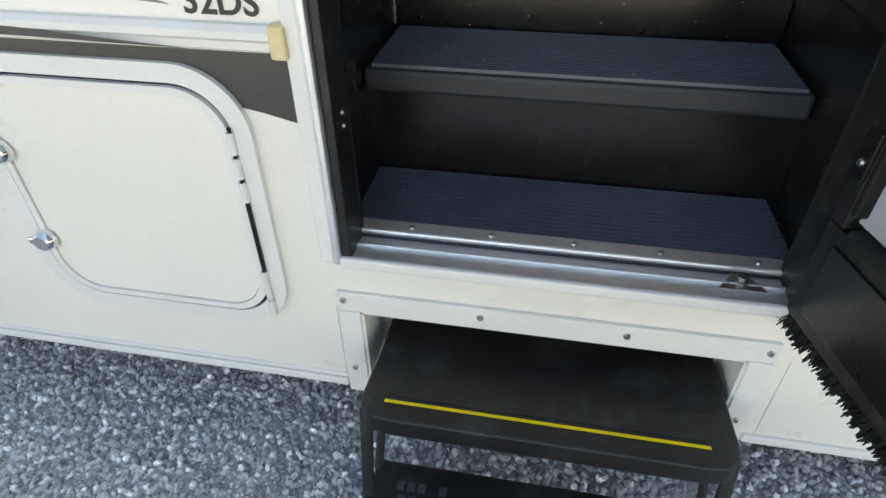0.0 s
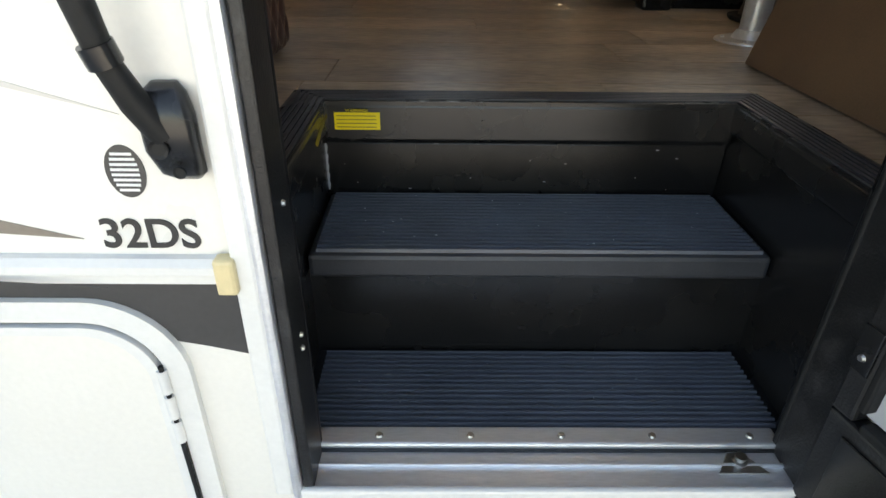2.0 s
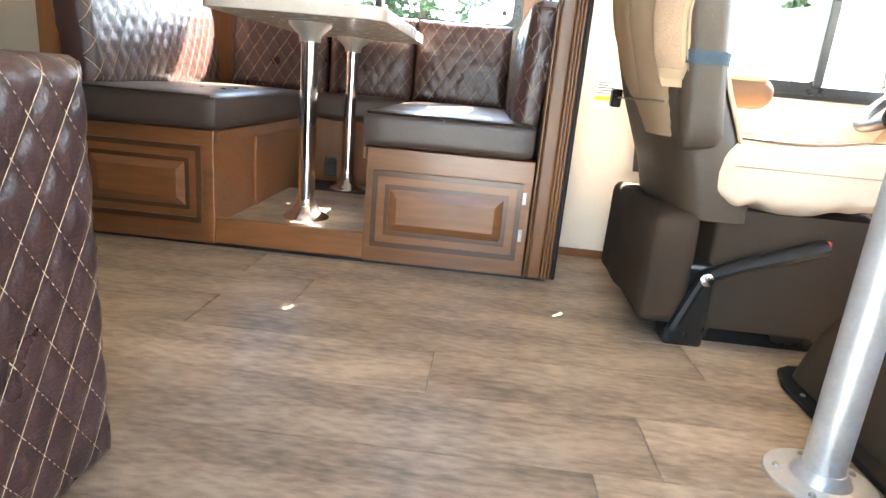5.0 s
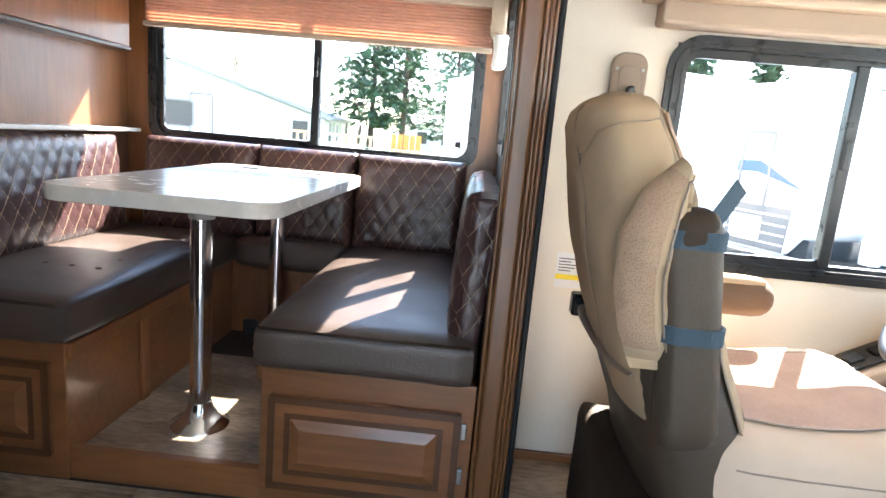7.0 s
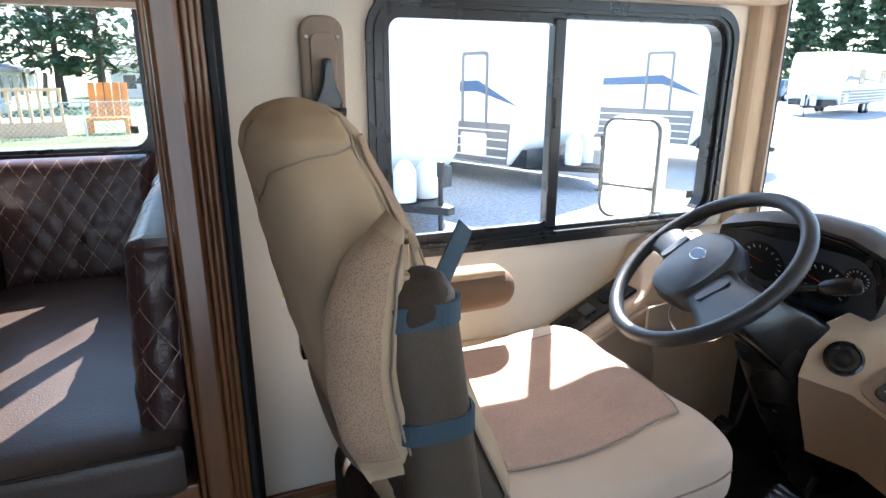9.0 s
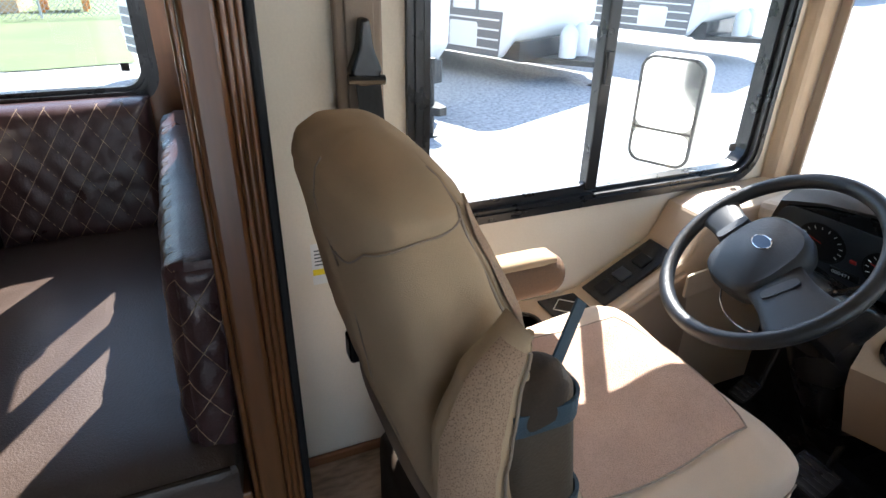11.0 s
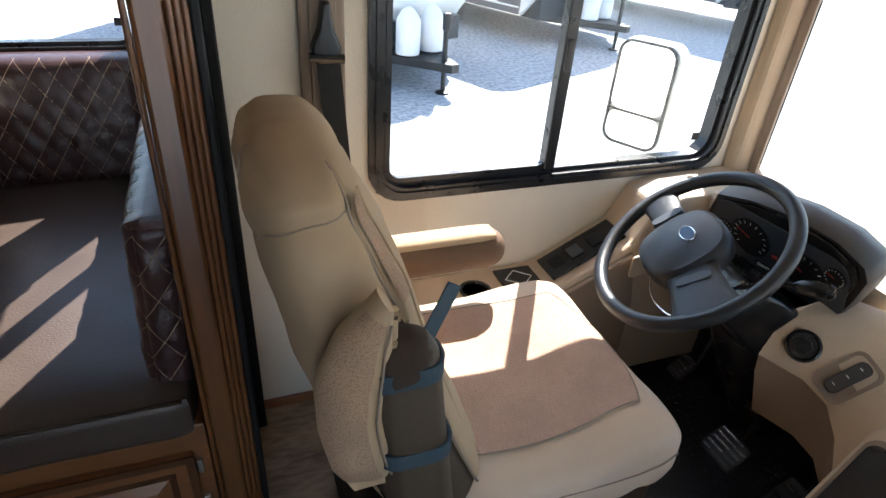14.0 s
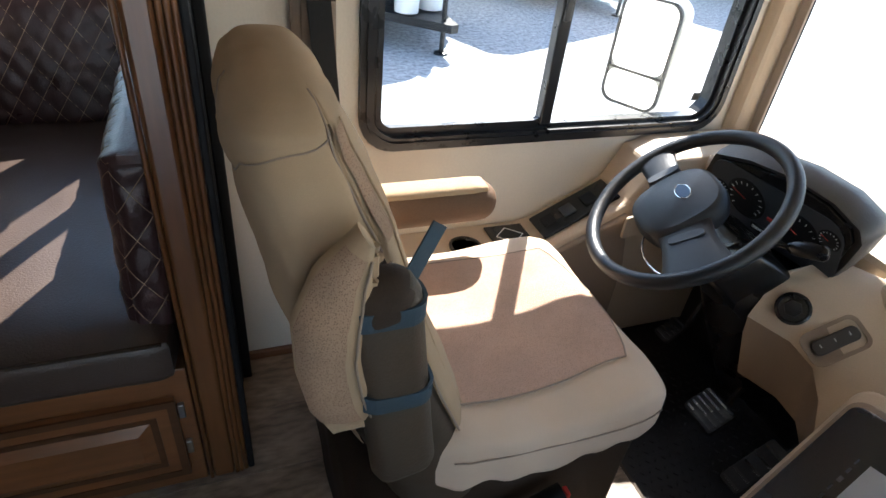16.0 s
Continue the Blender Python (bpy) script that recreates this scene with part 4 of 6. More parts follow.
# ---- quilted upholstery ----
def quilt(parent, name, origin, u, v, n, W, H, depth, du=0.062, dv=0.094, puff=0.005, edge=0.03, res=0.0085, bulge=0.0, thread="thread", tr=0.0011, skip=None, wr=0.0):
    """A stuffed panel with a diamond stitched face. origin: lower corner of the face; u, v: its sides; n: outwards."""
    O, u, v, n = Vector(origin), Vector(u).normalized(), Vector(v).normalized(), Vector(n).normalized()
    def height(a, b):
        p, q = a / du, b / dv
        s1, s2 = (p + q) % 1.0, (p - q) % 1.0
        d = min(min(s1, 1 - s1), min(s2, 1 - s2))
        h = puff * (1 - math.exp(-(d / 0.16) ** 2))
        e = min(a, W - a, b, H - b)
        if e < edge:
            k = 1 - max(0, e) / edge
            h -= edge * (1 - math.sqrt(max(0, 1 - k * k)))
        h += bulge * (1 - (2 * a / W - 1) ** 2) * (1 - (2 * b / H - 1) ** 2)
        if wr:
            P = O + u * a + v * b
            h += wr * noise.noise(P * 14) + wr * 0.7 * noise.noise(P * 31)
        return h
    na, nb = max(4, int(W / res)), max(4, int(H / res))
    bm = bmesh.new()
    grid = [[bm.verts.new(O + u * (W * i / na) + v * (H * j / nb) + n * height(W * i / na, H * j / nb)) for j in range(nb + 1)] for i in range(na + 1)]
    for i in range(na):
        for j in range(nb):
            bm.faces.new((grid[i][j], grid[i + 1][j], grid[i + 1][j + 1], grid[i][j + 1]))
    loop = [grid[i][0] for i in range(na + 1)] + [grid[na][j] for j in range(1, nb + 1)] + [grid[i][nb] for i in range(na - 1, -1, -1)] + [grid[0][j] for j in range(nb - 1, 0, -1)]
    back = [bm.verts.new(w.co - n * (depth - edge)) for w in loop]
    for i in range(len(loop)):
        j = (i + 1) % len(loop)
        bm.faces.new((loop[i], loop[j], back[j], back[i]))
    bm.faces.new(back[::-1])
    cov = part(name, bm, "leather_quilt", parent, smooth=True)
    V, F = [], []
    for sgn in (1, -1):
        k = -int(H / dv) - 3
        while k < (W / du) + (H / dv) + 3:
            pts = []
            m = 160
            for i in range(m + 1):
                b = H * i / m
                a = du * (k - sgn * b / dv) if sgn == 1 else du * (k - int(H / dv) - 1 + b / dv)
                if 0.003 < a < W - 0.003 and 0.003 < b < H - 0.003 and not (skip and skip(a, b)):
                    pts.append(O + u * a + v * b + n * (height(a, b) + tr * 0.4))
                else:
                    pts.append(None)
            d = (u * (du * -sgn) + v * dv).normalized()
            side = n.cross(d).normalized() * tr
            prev = None
            for p in pts:
                if p is None:
                    prev = None
                    continue
                o = len(V)
                V += [p - side, p + n * tr * 0.8, p + side]
                if prev is not None:
                    F += [[prev, prev + 1, o + 1, o], [prev + 1, prev + 2, o + 2, o + 1]]
                prev = o
            k += 1
    me = bpy.data.meshes.new("stitching")
    me.from_pydata([w - origin_of(cov) for w in V], [], F)
    me.materials.append(M[thread])
    ob = new("stitching", me)
    ob.parent = cov
    tagged(ob, "pale diamond stitching", kind="stuff")
    return cov


# ---- sofa with floor vents in its end ----
so = thing("sofa", (-1.2, 0.45, 0), "dark brown quilted leather sofa with pale stitching", "sofa")
VENTS = ((0.285, 0.107), (0.437, 0.103))
quilt(so, "end_panel", (-0.498, 0.06, 0.004), (0, 1, 0), (0, 0, 1), (1, 0, 0), 0.83, 0.585, 0.12, edge=0.035, res=0.007, thread="thread", tr=0.0007,
      skip=lambda a, b: any((a - va) ** 2 + (b - vb) ** 2 < 0.06 ** 2 for va, vb in VENTS))
part("seat", pillow(-1.95, -0.58, 0.06, 0.87, 0.0, 0.45, 0.05, 0.01), "leather_brown", so, smooth=True)
part("backrest", pillow(-1.95, -0.60, 0.06, 0.28, 0.40, 0.88, 0.07, 0.0), "leather_brown", so, smooth=True)
for va, vb in VENTS:
    c = Vector((-0.492, 0.06 + va, 0.004 + vb))
    vt = thing("floor_vent", tuple(c), "round terracotta plastic air vent with louvres", "vent", "sofa vents")
    part("rim", lathe([(0.034, 0.0), (0.036, 0.008), (0.044, 0.0125), (0.054, 0.011), (0.0595, 0.005), (0.060, 0.0)], c, (1, 0, 0), 40), "terracotta", vt, smooth=True)
    part("backing", lathe([(0.0005, 0.0), (0.037, 0.0), (0.037, 0.0015), (0.0005, 0.0015)], c, (1, 0, 0), 24), "groove", vt)
    for i in range(7):
        h = -0.027 + i * 0.009
        w = math.sqrt(0.036 ** 2 - h * h)
        q = box(-0.0012, 0.0012, -w, w, -0.004, 0.004)
        moved(q, Matrix.Translation(c + Vector((0.006, 0, h))) @ Matrix.Rotation(radians(35), 4, "Y"))
        part("louvre", q, "terracotta", vt)
    part("centre_boss", lathe([(0.005, 0.004), (0.005, 0.011), (0.001, 0.012)], c, (1, 0, 0), 12), "terracotta", vt)

# ---- dinette upholstery ----
def back_pad(x0, x1, label, wr=0.002):
    p = thing("back_cushion", ((x0 + x1) / 2, 3.0, 0.5), label, "cushion", "dinette back cushions")
    quilt(p, "cover", (x0, 2.955, 0.49), (1, 0, 0), (0, 0.10, 1), (0, -1, 0.1), x1 - x0, 0.385, 0.11, edge=0.045, puff=0.003, bulge=0.015, res=0.011, thread="thread_tan", tr=0.0009, wr=wr)


back_pad(-1.235, -0.765, "dark brown quilted leather back cushion below the window")
back_pad(-0.76, -0.36, "dark brown quilted leather back cushion below the window")
back_pad(-0.355, 0.085, "creased dark brown quilted leather back cushion below the window", 0.005)
p = thing("back_cushion", (0.13, 2.4, 0.5), "dark brown quilted leather end cushion standing on the bench", "cushion", "dinette back cushions")
quilt(p, "cover", (0.088, 2.93, 0.455), (0, -1, 0), (0.06, 0, 1), (-1, 0, 0.06), 0.93, 0.40, 0.075, edge=0.035, puff=0.003, bulge=0.012, res=0.011, thread="thread_tan", tr=0.0009, wr=0.005)
quilt(p, "front_edge", (0.098, 1.996, 0.455), (1, 0, 0), (0.06, 0, 1), (0, -1, 0), 0.072, 0.39, 0.03, edge=0.025, puff=0.003, res=0.008, thread="thread_tan", tr=0.0009, wr=0.004)
part("back_board", prism(round_rect(1.985, 2.93, 0.40, 0.70, 0.04), "x", 0.178, 0.202, 0.004), "vinyl_dark", p)
p = thing("back_cushion", (-1.3, 2.4, 0.5), "dark brown quilted leather cushion at the bench end", "cushion", "dinette back cushions")
quilt(p, "cover", (-1.245, 2.0, 0.49), (0, 1, 0), (-0.12, 0, 1), (1, 0, 0.12), 0.93, 0.385, 0.10, edge=0.045, puff=0.004, bulge=0.015, res=0.011, thread="thread", tr=0.0011, wr=0.002)
for cc in (c1, c2):
    x0 = cc.location.x - 0.27
    part("front_piping", tube([(x0 + 0.02, 1.938, 0.493), (x0 + 0.52, 1.938, 0.493)], 0.004, 6), "vinyl_dark", cc, smooth=True)
for i in range(6):
    x, y = -1.10 + 0.05 * (i % 3) * 1.6, 2.25 + 0.11 * (i // 3)
    part("button_dimple", lathe([(0.010, 0.0), (0.008, 0.004), (0.001, 0.005)], (x, y, 0.505), seg=12), "vinyl_dark", c1, smooth=True)

# inner side of the benches and small fittings
part("side_rail", box(-0.849, -0.835, 1.98, 2.7, 0.345, 0.385, 0.003), "wood_x", lc)
part("side_stile", box(-0.849, -0.839, 2.30, 2.34, 0.08, 0.344, 0.002), "wood", lc)
part("side_rail", box(-0.366, -0.354, 1.98, 2.7, 0.345, 0.385, 0.003), "wood_x", rc)
ou = thing("power_outlet", (-0.655, 2.715, 0.16), "black power outlet plate on the bench box", "outlet")
part("plate", box(-0.69, -0.635, 2.708, 2.7195, 0.15, 0.235, 0.004), "black_plastic", ou)
part("socket", box(-0.675, -0.65, 2.705, 2.709, 0.18, 0.205, 0.002), "black_rubber", ou)
part("cup_hole", lathe([(0.038, 0.0), (0.038, 0.0015), (0.001, 0.0015)], (-0.70, 2.79, 0.789), seg=24), "black_plastic", tb)
part("cup_hole", lathe([(0.038, 0.0), (0.038, 0.0015), (0.001, 0.0015)], (-0.47, 2.79, 0.789), seg=24), "black_plastic", tb)

# slide-out upper fittings
oc = thing("overhead_cabinet", (-1.32, 2.6, 1.2), "brown wood overhead cabinet beside the dinette window", "cabinet")
part("body", box(-1.368, -1.285, 1.99, 3.0, 1.205, 1.89, 0.004), "wood", oc)
part("bottom_rail", box(-1.368, -1.278, 1.99, 3.0, 1.19, 1.204, 0.003), "wood_dark", oc)
sh = thing("window_shelf", (-1.33, 2.5, 0.875), "narrow pale ledge above the bench back", "shelf")
part("ledge", box(-1.369, -1.30, 1.99, 3.1, 0.875, 0.89, 0.003), "table_top", sh)
va = thing("window_valance", (-0.57, 3.05, 1.45), "tan fabric window valance with a brown centre panel", "valance")
part("front_panel", box(-1.27, 0.135, 2.985, 3.01, 1.455, 1.62, 0.008), "fabric_taupe", va)
part("centre_panel", box(-0.86, -0.345, 2.978, 2.986, 1.45, 1.62, 0.006), "fabric_brown", va)
part("left_return", box(-1.29, -1.255, 2.975, 3.12, 1.43, 1.62, 0.012), "fabric_taupe", va)
part("right_return", box(0.125, 0.185, 2.965, 3.12, 1.36, 1.62, 0.012), "fabric_taupe", va)
part("top_rail", box(-1.27, 0.135, 2.96, 3.12, 1.62, 1.64, 0.003), "wood_dark", va)
bl = thing("pleated_blind", (-0.57, 3.08, 1.3), "pinkish pleated blind, partly lowered", "blind")
q = bmesh.new()
for i in range(13):
    z = 1.318 + i * 0.0125
    prism([(3.062, z), (3.074, z + 0.00625), (3.062, z + 0.0125), (3.0645, z + 0.0125), (3.0765, z + 0.00625), (3.0645, z)], "x", -1.26, 0.135, bm=q)
part("pleats", q, "blind", bl)
part("bottom_rail", box(-1.265, 0.14, 3.055, 3.085, 1.300, 1.319, 0.004), "fabric_taupe", bl)
rg = thing("crumpled_cloth", (0.165, 2.97, 1.24), "crumpled white cloth tucked by the valance", "cloth")
part("cloth", pillow(0.142, 0.195, 2.95, 2.99, 1.23, 1.36, 0.018, 0.0, 2, 8, 0.022), "label_white", rg, smooth=True)

# ---- passenger seat, pedestal ----
ps = thing("passenger_seat", (0.8, 0.5, 0), "brown vinyl passenger seat with a draped skirt", "seat")
q = bmesh.new()
def skirt_ring(x0, x1, y0, y1, z, w):
    pts = round_rect(x0, x1, y0, y1, 0.018, 3)
    return [(x + w * noise.noise(Vector((x * 9, y * 9, z * 4))), y + w * noise.noise(Vector((y * 9, x * 9, z * 4 + 5))), z) for x, y in pts]
loft([skirt_ring(0.50, 1.12, 0.12, 0.785, 0.004, 0.006), skirt_ring(0.547, 1.1, 0.13, 0.813, 0.10, 0.006), skirt_ring(0.594, 1.08, 0.14, 0.843, 0.20, 0.005), skirt_ring(0.63, 1.06, 0.15, 0.87, 0.30, 0.004), skirt_ring(0.65, 1.05, 0.16, 0.89, 0.40, 0.0)], q)
part("skirt", q, "suede", ps, smooth=True)
part("cushion", pillow(0.60, 1.10, 0.16, 0.84, 0.40, 0.54, 0.06, 0.01), "vinyl_seat", ps, smooth=True)
q = pillow(-0.07, 0.07, -0.30, 0.30, 0, 0.72, 0.06, 0.0, 0)
part("backrest", moved(q, pose(0.64, 0.50, 0.50, 0, -14, 0)), "vinyl_seat", ps, smooth=True)
pp = thing("table_pedestal", (0.645, 1.05, 0), "silver pedestal post on a round floor flange", "pedestal")
part("flange", lathe([(0.001, 0.0), (0.088, 0.0), (0.087, 0.004), (0.048, 0.008), (0.042, 0.02), (0.036, 0.028), (0.001, 0.03)], (0.645, 1.05, 0), seg=40), "silver_paint", pp, smooth=True)
part("post", lathe([(0.033, 0.02), (0.033, 0.60), (0.001, 0.60)], (0.645, 1.05, 0), seg=36), "silver_paint", pp, smooth=True)
part("top_cap", lathe([(0.001, 0.59), (0.05, 0.59), (0.056, 0.605), (0.05, 0.63), (0.001, 0.635)], (0.645, 1.05, 0)), "vinyl_dark", pp, smooth=True)
screw_set([(0.645 + 0.068 * math.cos(k * 1.2566 + 0.3), 1.05 + 0.068 * math.sin(k * 1.2566 + 0.3), 0.0075) for k in range(5)], (0, 0, 1), 0.006, pp)

ec = thing("engine_cover", (1.0, 1.2, 0), "brown vinyl engine cover on a black floor flange", "engine cover")
part("flange", prism([(0.735, 0.94), (1.22, 0.94), (1.22, 1.50), (0.80, 1.50), (0.765, 1.475), (0.74, 1.40)], "z", 0.0005, 0.014, 0.004), "black_rubber", ec)
part("cover", loft([[(x, y, z) for x, y in round_rect(0.775 + d, 1.21, 0.95, 1.465 - d, 0.05, 5)] for z, d in ((0.012, 0.0), (0.08, 0.012), (0.15, 0.028), (0.185, 0.048), (0.20, 0.085))]), "vinyl_seat", ec, "rounded brown vinyl cover", smooth=True)
screw_set([(0.757, y, 0.0145) for y in (1.02, 1.18, 1.34)], (0, 0, 1), 0.006, ec)

# ---- driver's seat ----
SY = 1.825
BACK = ((0.33, 0.60, 0.11, 0.255), (0.42, 0.583, 0.115, 0.262), (0.617, 0.499, 0.110, 0.252), (0.782, 0.444, 0.104, 0.242), (0.914, 0.411, 0.095, 0.228), (0.98, 0.388, 0.084, 0.214), (1.012, 0.376, 0.078, 0.205), (1.04, 0.374, 0.070, 0.192), (1.062, 0.375, 0.050, 0.155), (1.072, 0.376, 0.033, 0.11), (1.078, 0.376, 0.015, 0.05))


def back_at(z, a, grow=0.0):
    """A point of the leaning seat back at a height and an angle round it; 180 is the rear, 270 the aisle side."""
    for (z0, x0, d0, w0), (z1, x1, d1, w1) in zip(BACK, BACK[1:]):
        if z <= z1 or z1 == BACK[-1][0]:
            t = min(1, max(0, (z - z0) / (z1 - z0)))
            break
    cx, d, w = x0 + (x1 - x0) * t, d0 + (d1 - d0) * t + grow, w0 + (w1 - w0) * t + grow
    c, s = math.cos(radians(a)), math.sin(radians(a))
    e = 0.62
    px, py = math.copysign(abs(c) ** e, c) * d, math.copysign(abs(s) ** e, s) * w
    return Vector((cx + px, SY + py, z))


ZS = [0.33 + 0.01 * i for i in range(71)] + [1.036, 1.042, 1.047, 1.052, 1.057, 1.062, 1.066, 1.070, 1.074, 1.078]
NA = 144
ds = thing("driver_seat", (0.8, SY, 0), "worn brown driver seat under a loose tan fabric cover", "seat")
core = loft([[back_at(z, 360 * k / NA, -0.007) for k in range(NA)] for z in ZS[:-4]])
part("backrest", core, "vinyl_seat", ds, "brown vinyl seat back", smooth=True)


def cover_low(a):
    """Lower hem of the cover round the back."""
    if 110 <= a < 150:
        return 0.90
    if 150 <= a < 190:
        return 0.90 - 0.38 * (a - 150) / 40
    if 190 <= a < 232:
        return 0.52
    if 232 <= a < 262:
        return 0.52 + 0.34 * (a - 232) / 30
    if 262 <= a < 296:
        return 0.88
    return 0.40


def cross_z(a):
    return float(np.interp(a, (183, 188, 203, 225, 262, 296), (0.945, 0.955, 0.968, 1.0, 1.018, 1.032)))


def left_a(z):
    return float(np.interp(z, (0.50, 0.60, 0.78, 0.90, 0.955, 1.0, 1.06), (192, 192, 190, 194, 186, 183, 180)))


def right_a(z):
    return float(np.interp(z, (0.50, 0.86, 0.91, 0.94, 1.0, 1.03, 1.07), (300, 299, 293, 291, 293, 294, 300)))


def stuffing(z, a):
    """Pulled-in seams, pinched corners and the swell of the padding between them."""
    h = 0.0
    if 182 < a < 298:
        d = z - cross_z(a)
        h -= 0.005 * math.exp(-(d / 0.008) ** 2) - 0.004 * math.exp(-((d + 0.035) / 0.028) ** 2) - 0.003 * math.exp(-((d - 0.03) / 0.022) ** 2)
    for e in (left_a(z), right_a(z)):
        h -= 0.0055 * math.exp(-((a - e) * 0.0035 / 0.008) ** 2)
    for pz, pa, k in ((0.95, 184, 0.008), (1.03, 296, 0.008), (0.91, 292, 0.006)):
        h -= k * math.exp(-((z - pz) / 0.016) ** 2 - ((a - pa) * 0.0035 / 0.022) ** 2)
    return h


cv = bmesh.new()
grid = {}
for i, z in enumerate(ZS):
    for k in range(NA):
        a = 360 * k / NA
        zz = max(z, cover_low(a))
        p = back_at(zz, a, 0.0)
        p += (p - Vector((0.43, SY, zz))).normalized() * (stuffing(zz, a) + 0.004 * noise.noise(p * 11) + 0.0025 * noise.noise(p * 27))
        grid[i, k] = (cv.verts.new(p), z < cover_low(a) - 0.02)
for i in range(len(ZS) - 1):
    for k in range(NA):
        j = (k + 1) % NA
        if not (grid[i, k][1] or grid[i, j][1]):
            f = [grid[i, k][0], grid[i, j][0], grid[i + 1, j][0], grid[i + 1, k][0]]
            cv.faces.new(f)
cv.faces.new([grid[len(ZS) - 1, k][0] for k in range(NA)])
bmesh.ops.delete(cv, geom=[v for v in cv.verts if not v.link_faces], context="VERTS")
cover = part("seat_cover", cv, "fabric_tan", ds, "loose tan fabric cover", smooth=True)


def seam(points, r=0.0026, m="plastic_taupe", parent=None, name="seam"):
    return part(name, tube(points, r, 6), m, parent or cover, smooth=True)


def run(points):
    """Evenly spaced points of a seam on the cover, from corner values of height and angle."""
    ts = [k / (len(points) - 1) for k in range(len(points))]
    zs, an = [p[0] for p in points], [p[1] for p in points]
    return [back_at(float(np.interp(t, ts, zs)), float(np.interp(t, ts, an)), -0.0025) for t in np.linspace(0, 1, 34)]


seam(run([(cross_z(a), a) for a in range(186, 297, 5)]), 0.0012, "plastic_taupe")
seam(run([(z, left_a(z)) for z in (1.05, 1.02, 0.99, 0.955, 0.93, 0.90, 0.86, 0.78, 0.70, 0.60, 0.54)]), 0.0013, "plastic_taupe")
seam(run([(z, right_a(z)) for z in (1.066, 1.05, 1.03, 1.0, 0.97, 0.94, 0.91, 0.89)]), 0.0020, "plastic_taupe")
seam([back_at(0.87 - 0.02 * i, 300, -0.001) for i in range(24)], 0.0022, "plastic_taupe")
seam([back_at(1.04 - 0.02 * i, 322, 0.0005) for i in range(32)], 0.0020, "fabric_tan")
q = bmesh.new()
ms = [[q.verts.new(back_at(z, a + right_a(z) - 294, 0.003)) for a in range(301, 318, 4)] for z in [0.90 + 0.01 * i for i in range(15)]]
for r0, r1 in zip(ms, ms[1:]):
    for k in range(len(r0) - 1):
        q.faces.new((r0[k], r0[k + 1], r1[k + 1], r1[k]))
part("mesh_gusset", q, "mesh_dots", cover, "tan open mesh gusset", smooth=True)

# puffed side flap of the cover, hanging over the folded armrest
fp = bmesh.new()
FN = 44
secs = []
for i in range(FN + 1):
    t = i / FN
    z = 0.958 - 0.325 * t
    xr = float(np.interp(t, (0, 0.15, 0.35, 0.6, 0.8, 1), (0.428, 0.378, 0.350, 0.352, 0.366, 0.398)))
    xf = float(np.interp(t, (0, 0.25, 0.5, 0.75, 1), (0.446, 0.446, 0.440, 0.452, 0.474)))
    wv = 0.002 * math.sin(t * 13) + 0.001 * math.sin(t * 21 + 1)
    w = math.sin(math.pi * min(1, 0.18 + t * 0.86)) ** 0.5
    sec = []
    for k in range(20):
        a = 2 * math.pi * k / 20
        sec.append((((xr + xf) / 2) + (xf - xr) / 2 * math.cos(a), 1.553 - 0.029 * w * math.sin(a) * (1 + 0.06 * math.sin(t * 15 + a)) + wv * 0.5 + 0.0042 * max(0.0, math.cos(a)) ** 2 * (math.sin(t * 15) + 0.5 * math.sin(t * 25 + 2)) * (0.3 + t * 0.7) + 0.003 * noise.noise(Vector((a * 1.5, t * 11, 4))), z - 0.012 * math.cos(a) * (1 - t)))
    secs.append(sec)
loft(secs, fp)
flap = part("side_flap", fp, "fabric_tan", ds, "puffed tan side flap of the cover", smooth=True)
seam([Vector(s[0]) + Vector((0.001, -0.004, 0)) for s in secs], 0.0055, "fabric_tan", flap, "piping")
q = bmesh.new()
V = [[q.verts.new(Vector(s[k]) + Vector((-0.001, -0.0025, 0))) for k in (4, 5, 6, 7, 8, 9)] for s in secs[2:40]]
for r0, r1 in zip(V, V[1:]):
    for k in range(5):
        q.faces.new((r0[k], r0[k + 1], r1[k + 1], r1[k]))
part("mesh_strip", q, "mesh_dots", flap, "brown open mesh strip", smooth=True)
seam([Vector(s[3]) + Vector((0, -0.003, 0)) for s in secs[2:40]], 0.002, "plastic_taupe", flap)

# armrest folded up on the aisle side, with teal straps
q = pillow(-0.050, 0.050, -0.032, 0.032, 0, 0.395, 0.03, 0.004, 1, 12, 0.002)
arm = part("folded_armrest", moved(q, pose(0.510, 1.562, 0.500, 0, -8, 0)), "vinyl_seat", ds, "brown vinyl armrest folded upright", smooth=True)
q = pillow(-0.047, 0.047, -0.034, 0.034, 0.32, 0.400, 0.034, 0.002, 1, 10, 0.003)
part("worn_end", moved(q, pose(0.510, 1.562, 0.500, 0, -8, 0)), "vinyl_dark", arm, "cracked dark armrest end", smooth=True)
for z in (0.70, 0.85):
    x = 0.510 - (z - 0.50) * math.tan(radians(8))
    q = ring([(x + (px - x) * 1.03, y) for px, y in round_rect(x - 0.053, x + 0.053, 1.526, 1.598, 0.03)], round_rect(x - 0.050, x + 0.050, 1.529, 1.595, 0.028), "z", z - 0.014, z + 0.014)
    part("strap", q, "strap", ds, "teal webbing strap")
q = box(-0.016, 0.016, -0.0012, 0.0012, 0, 0.10)
part("strap_end", moved(q, pose(0.485, 1.565, 0.855, 0, 38, 28)), "strap", ds, "loose teal strap end")

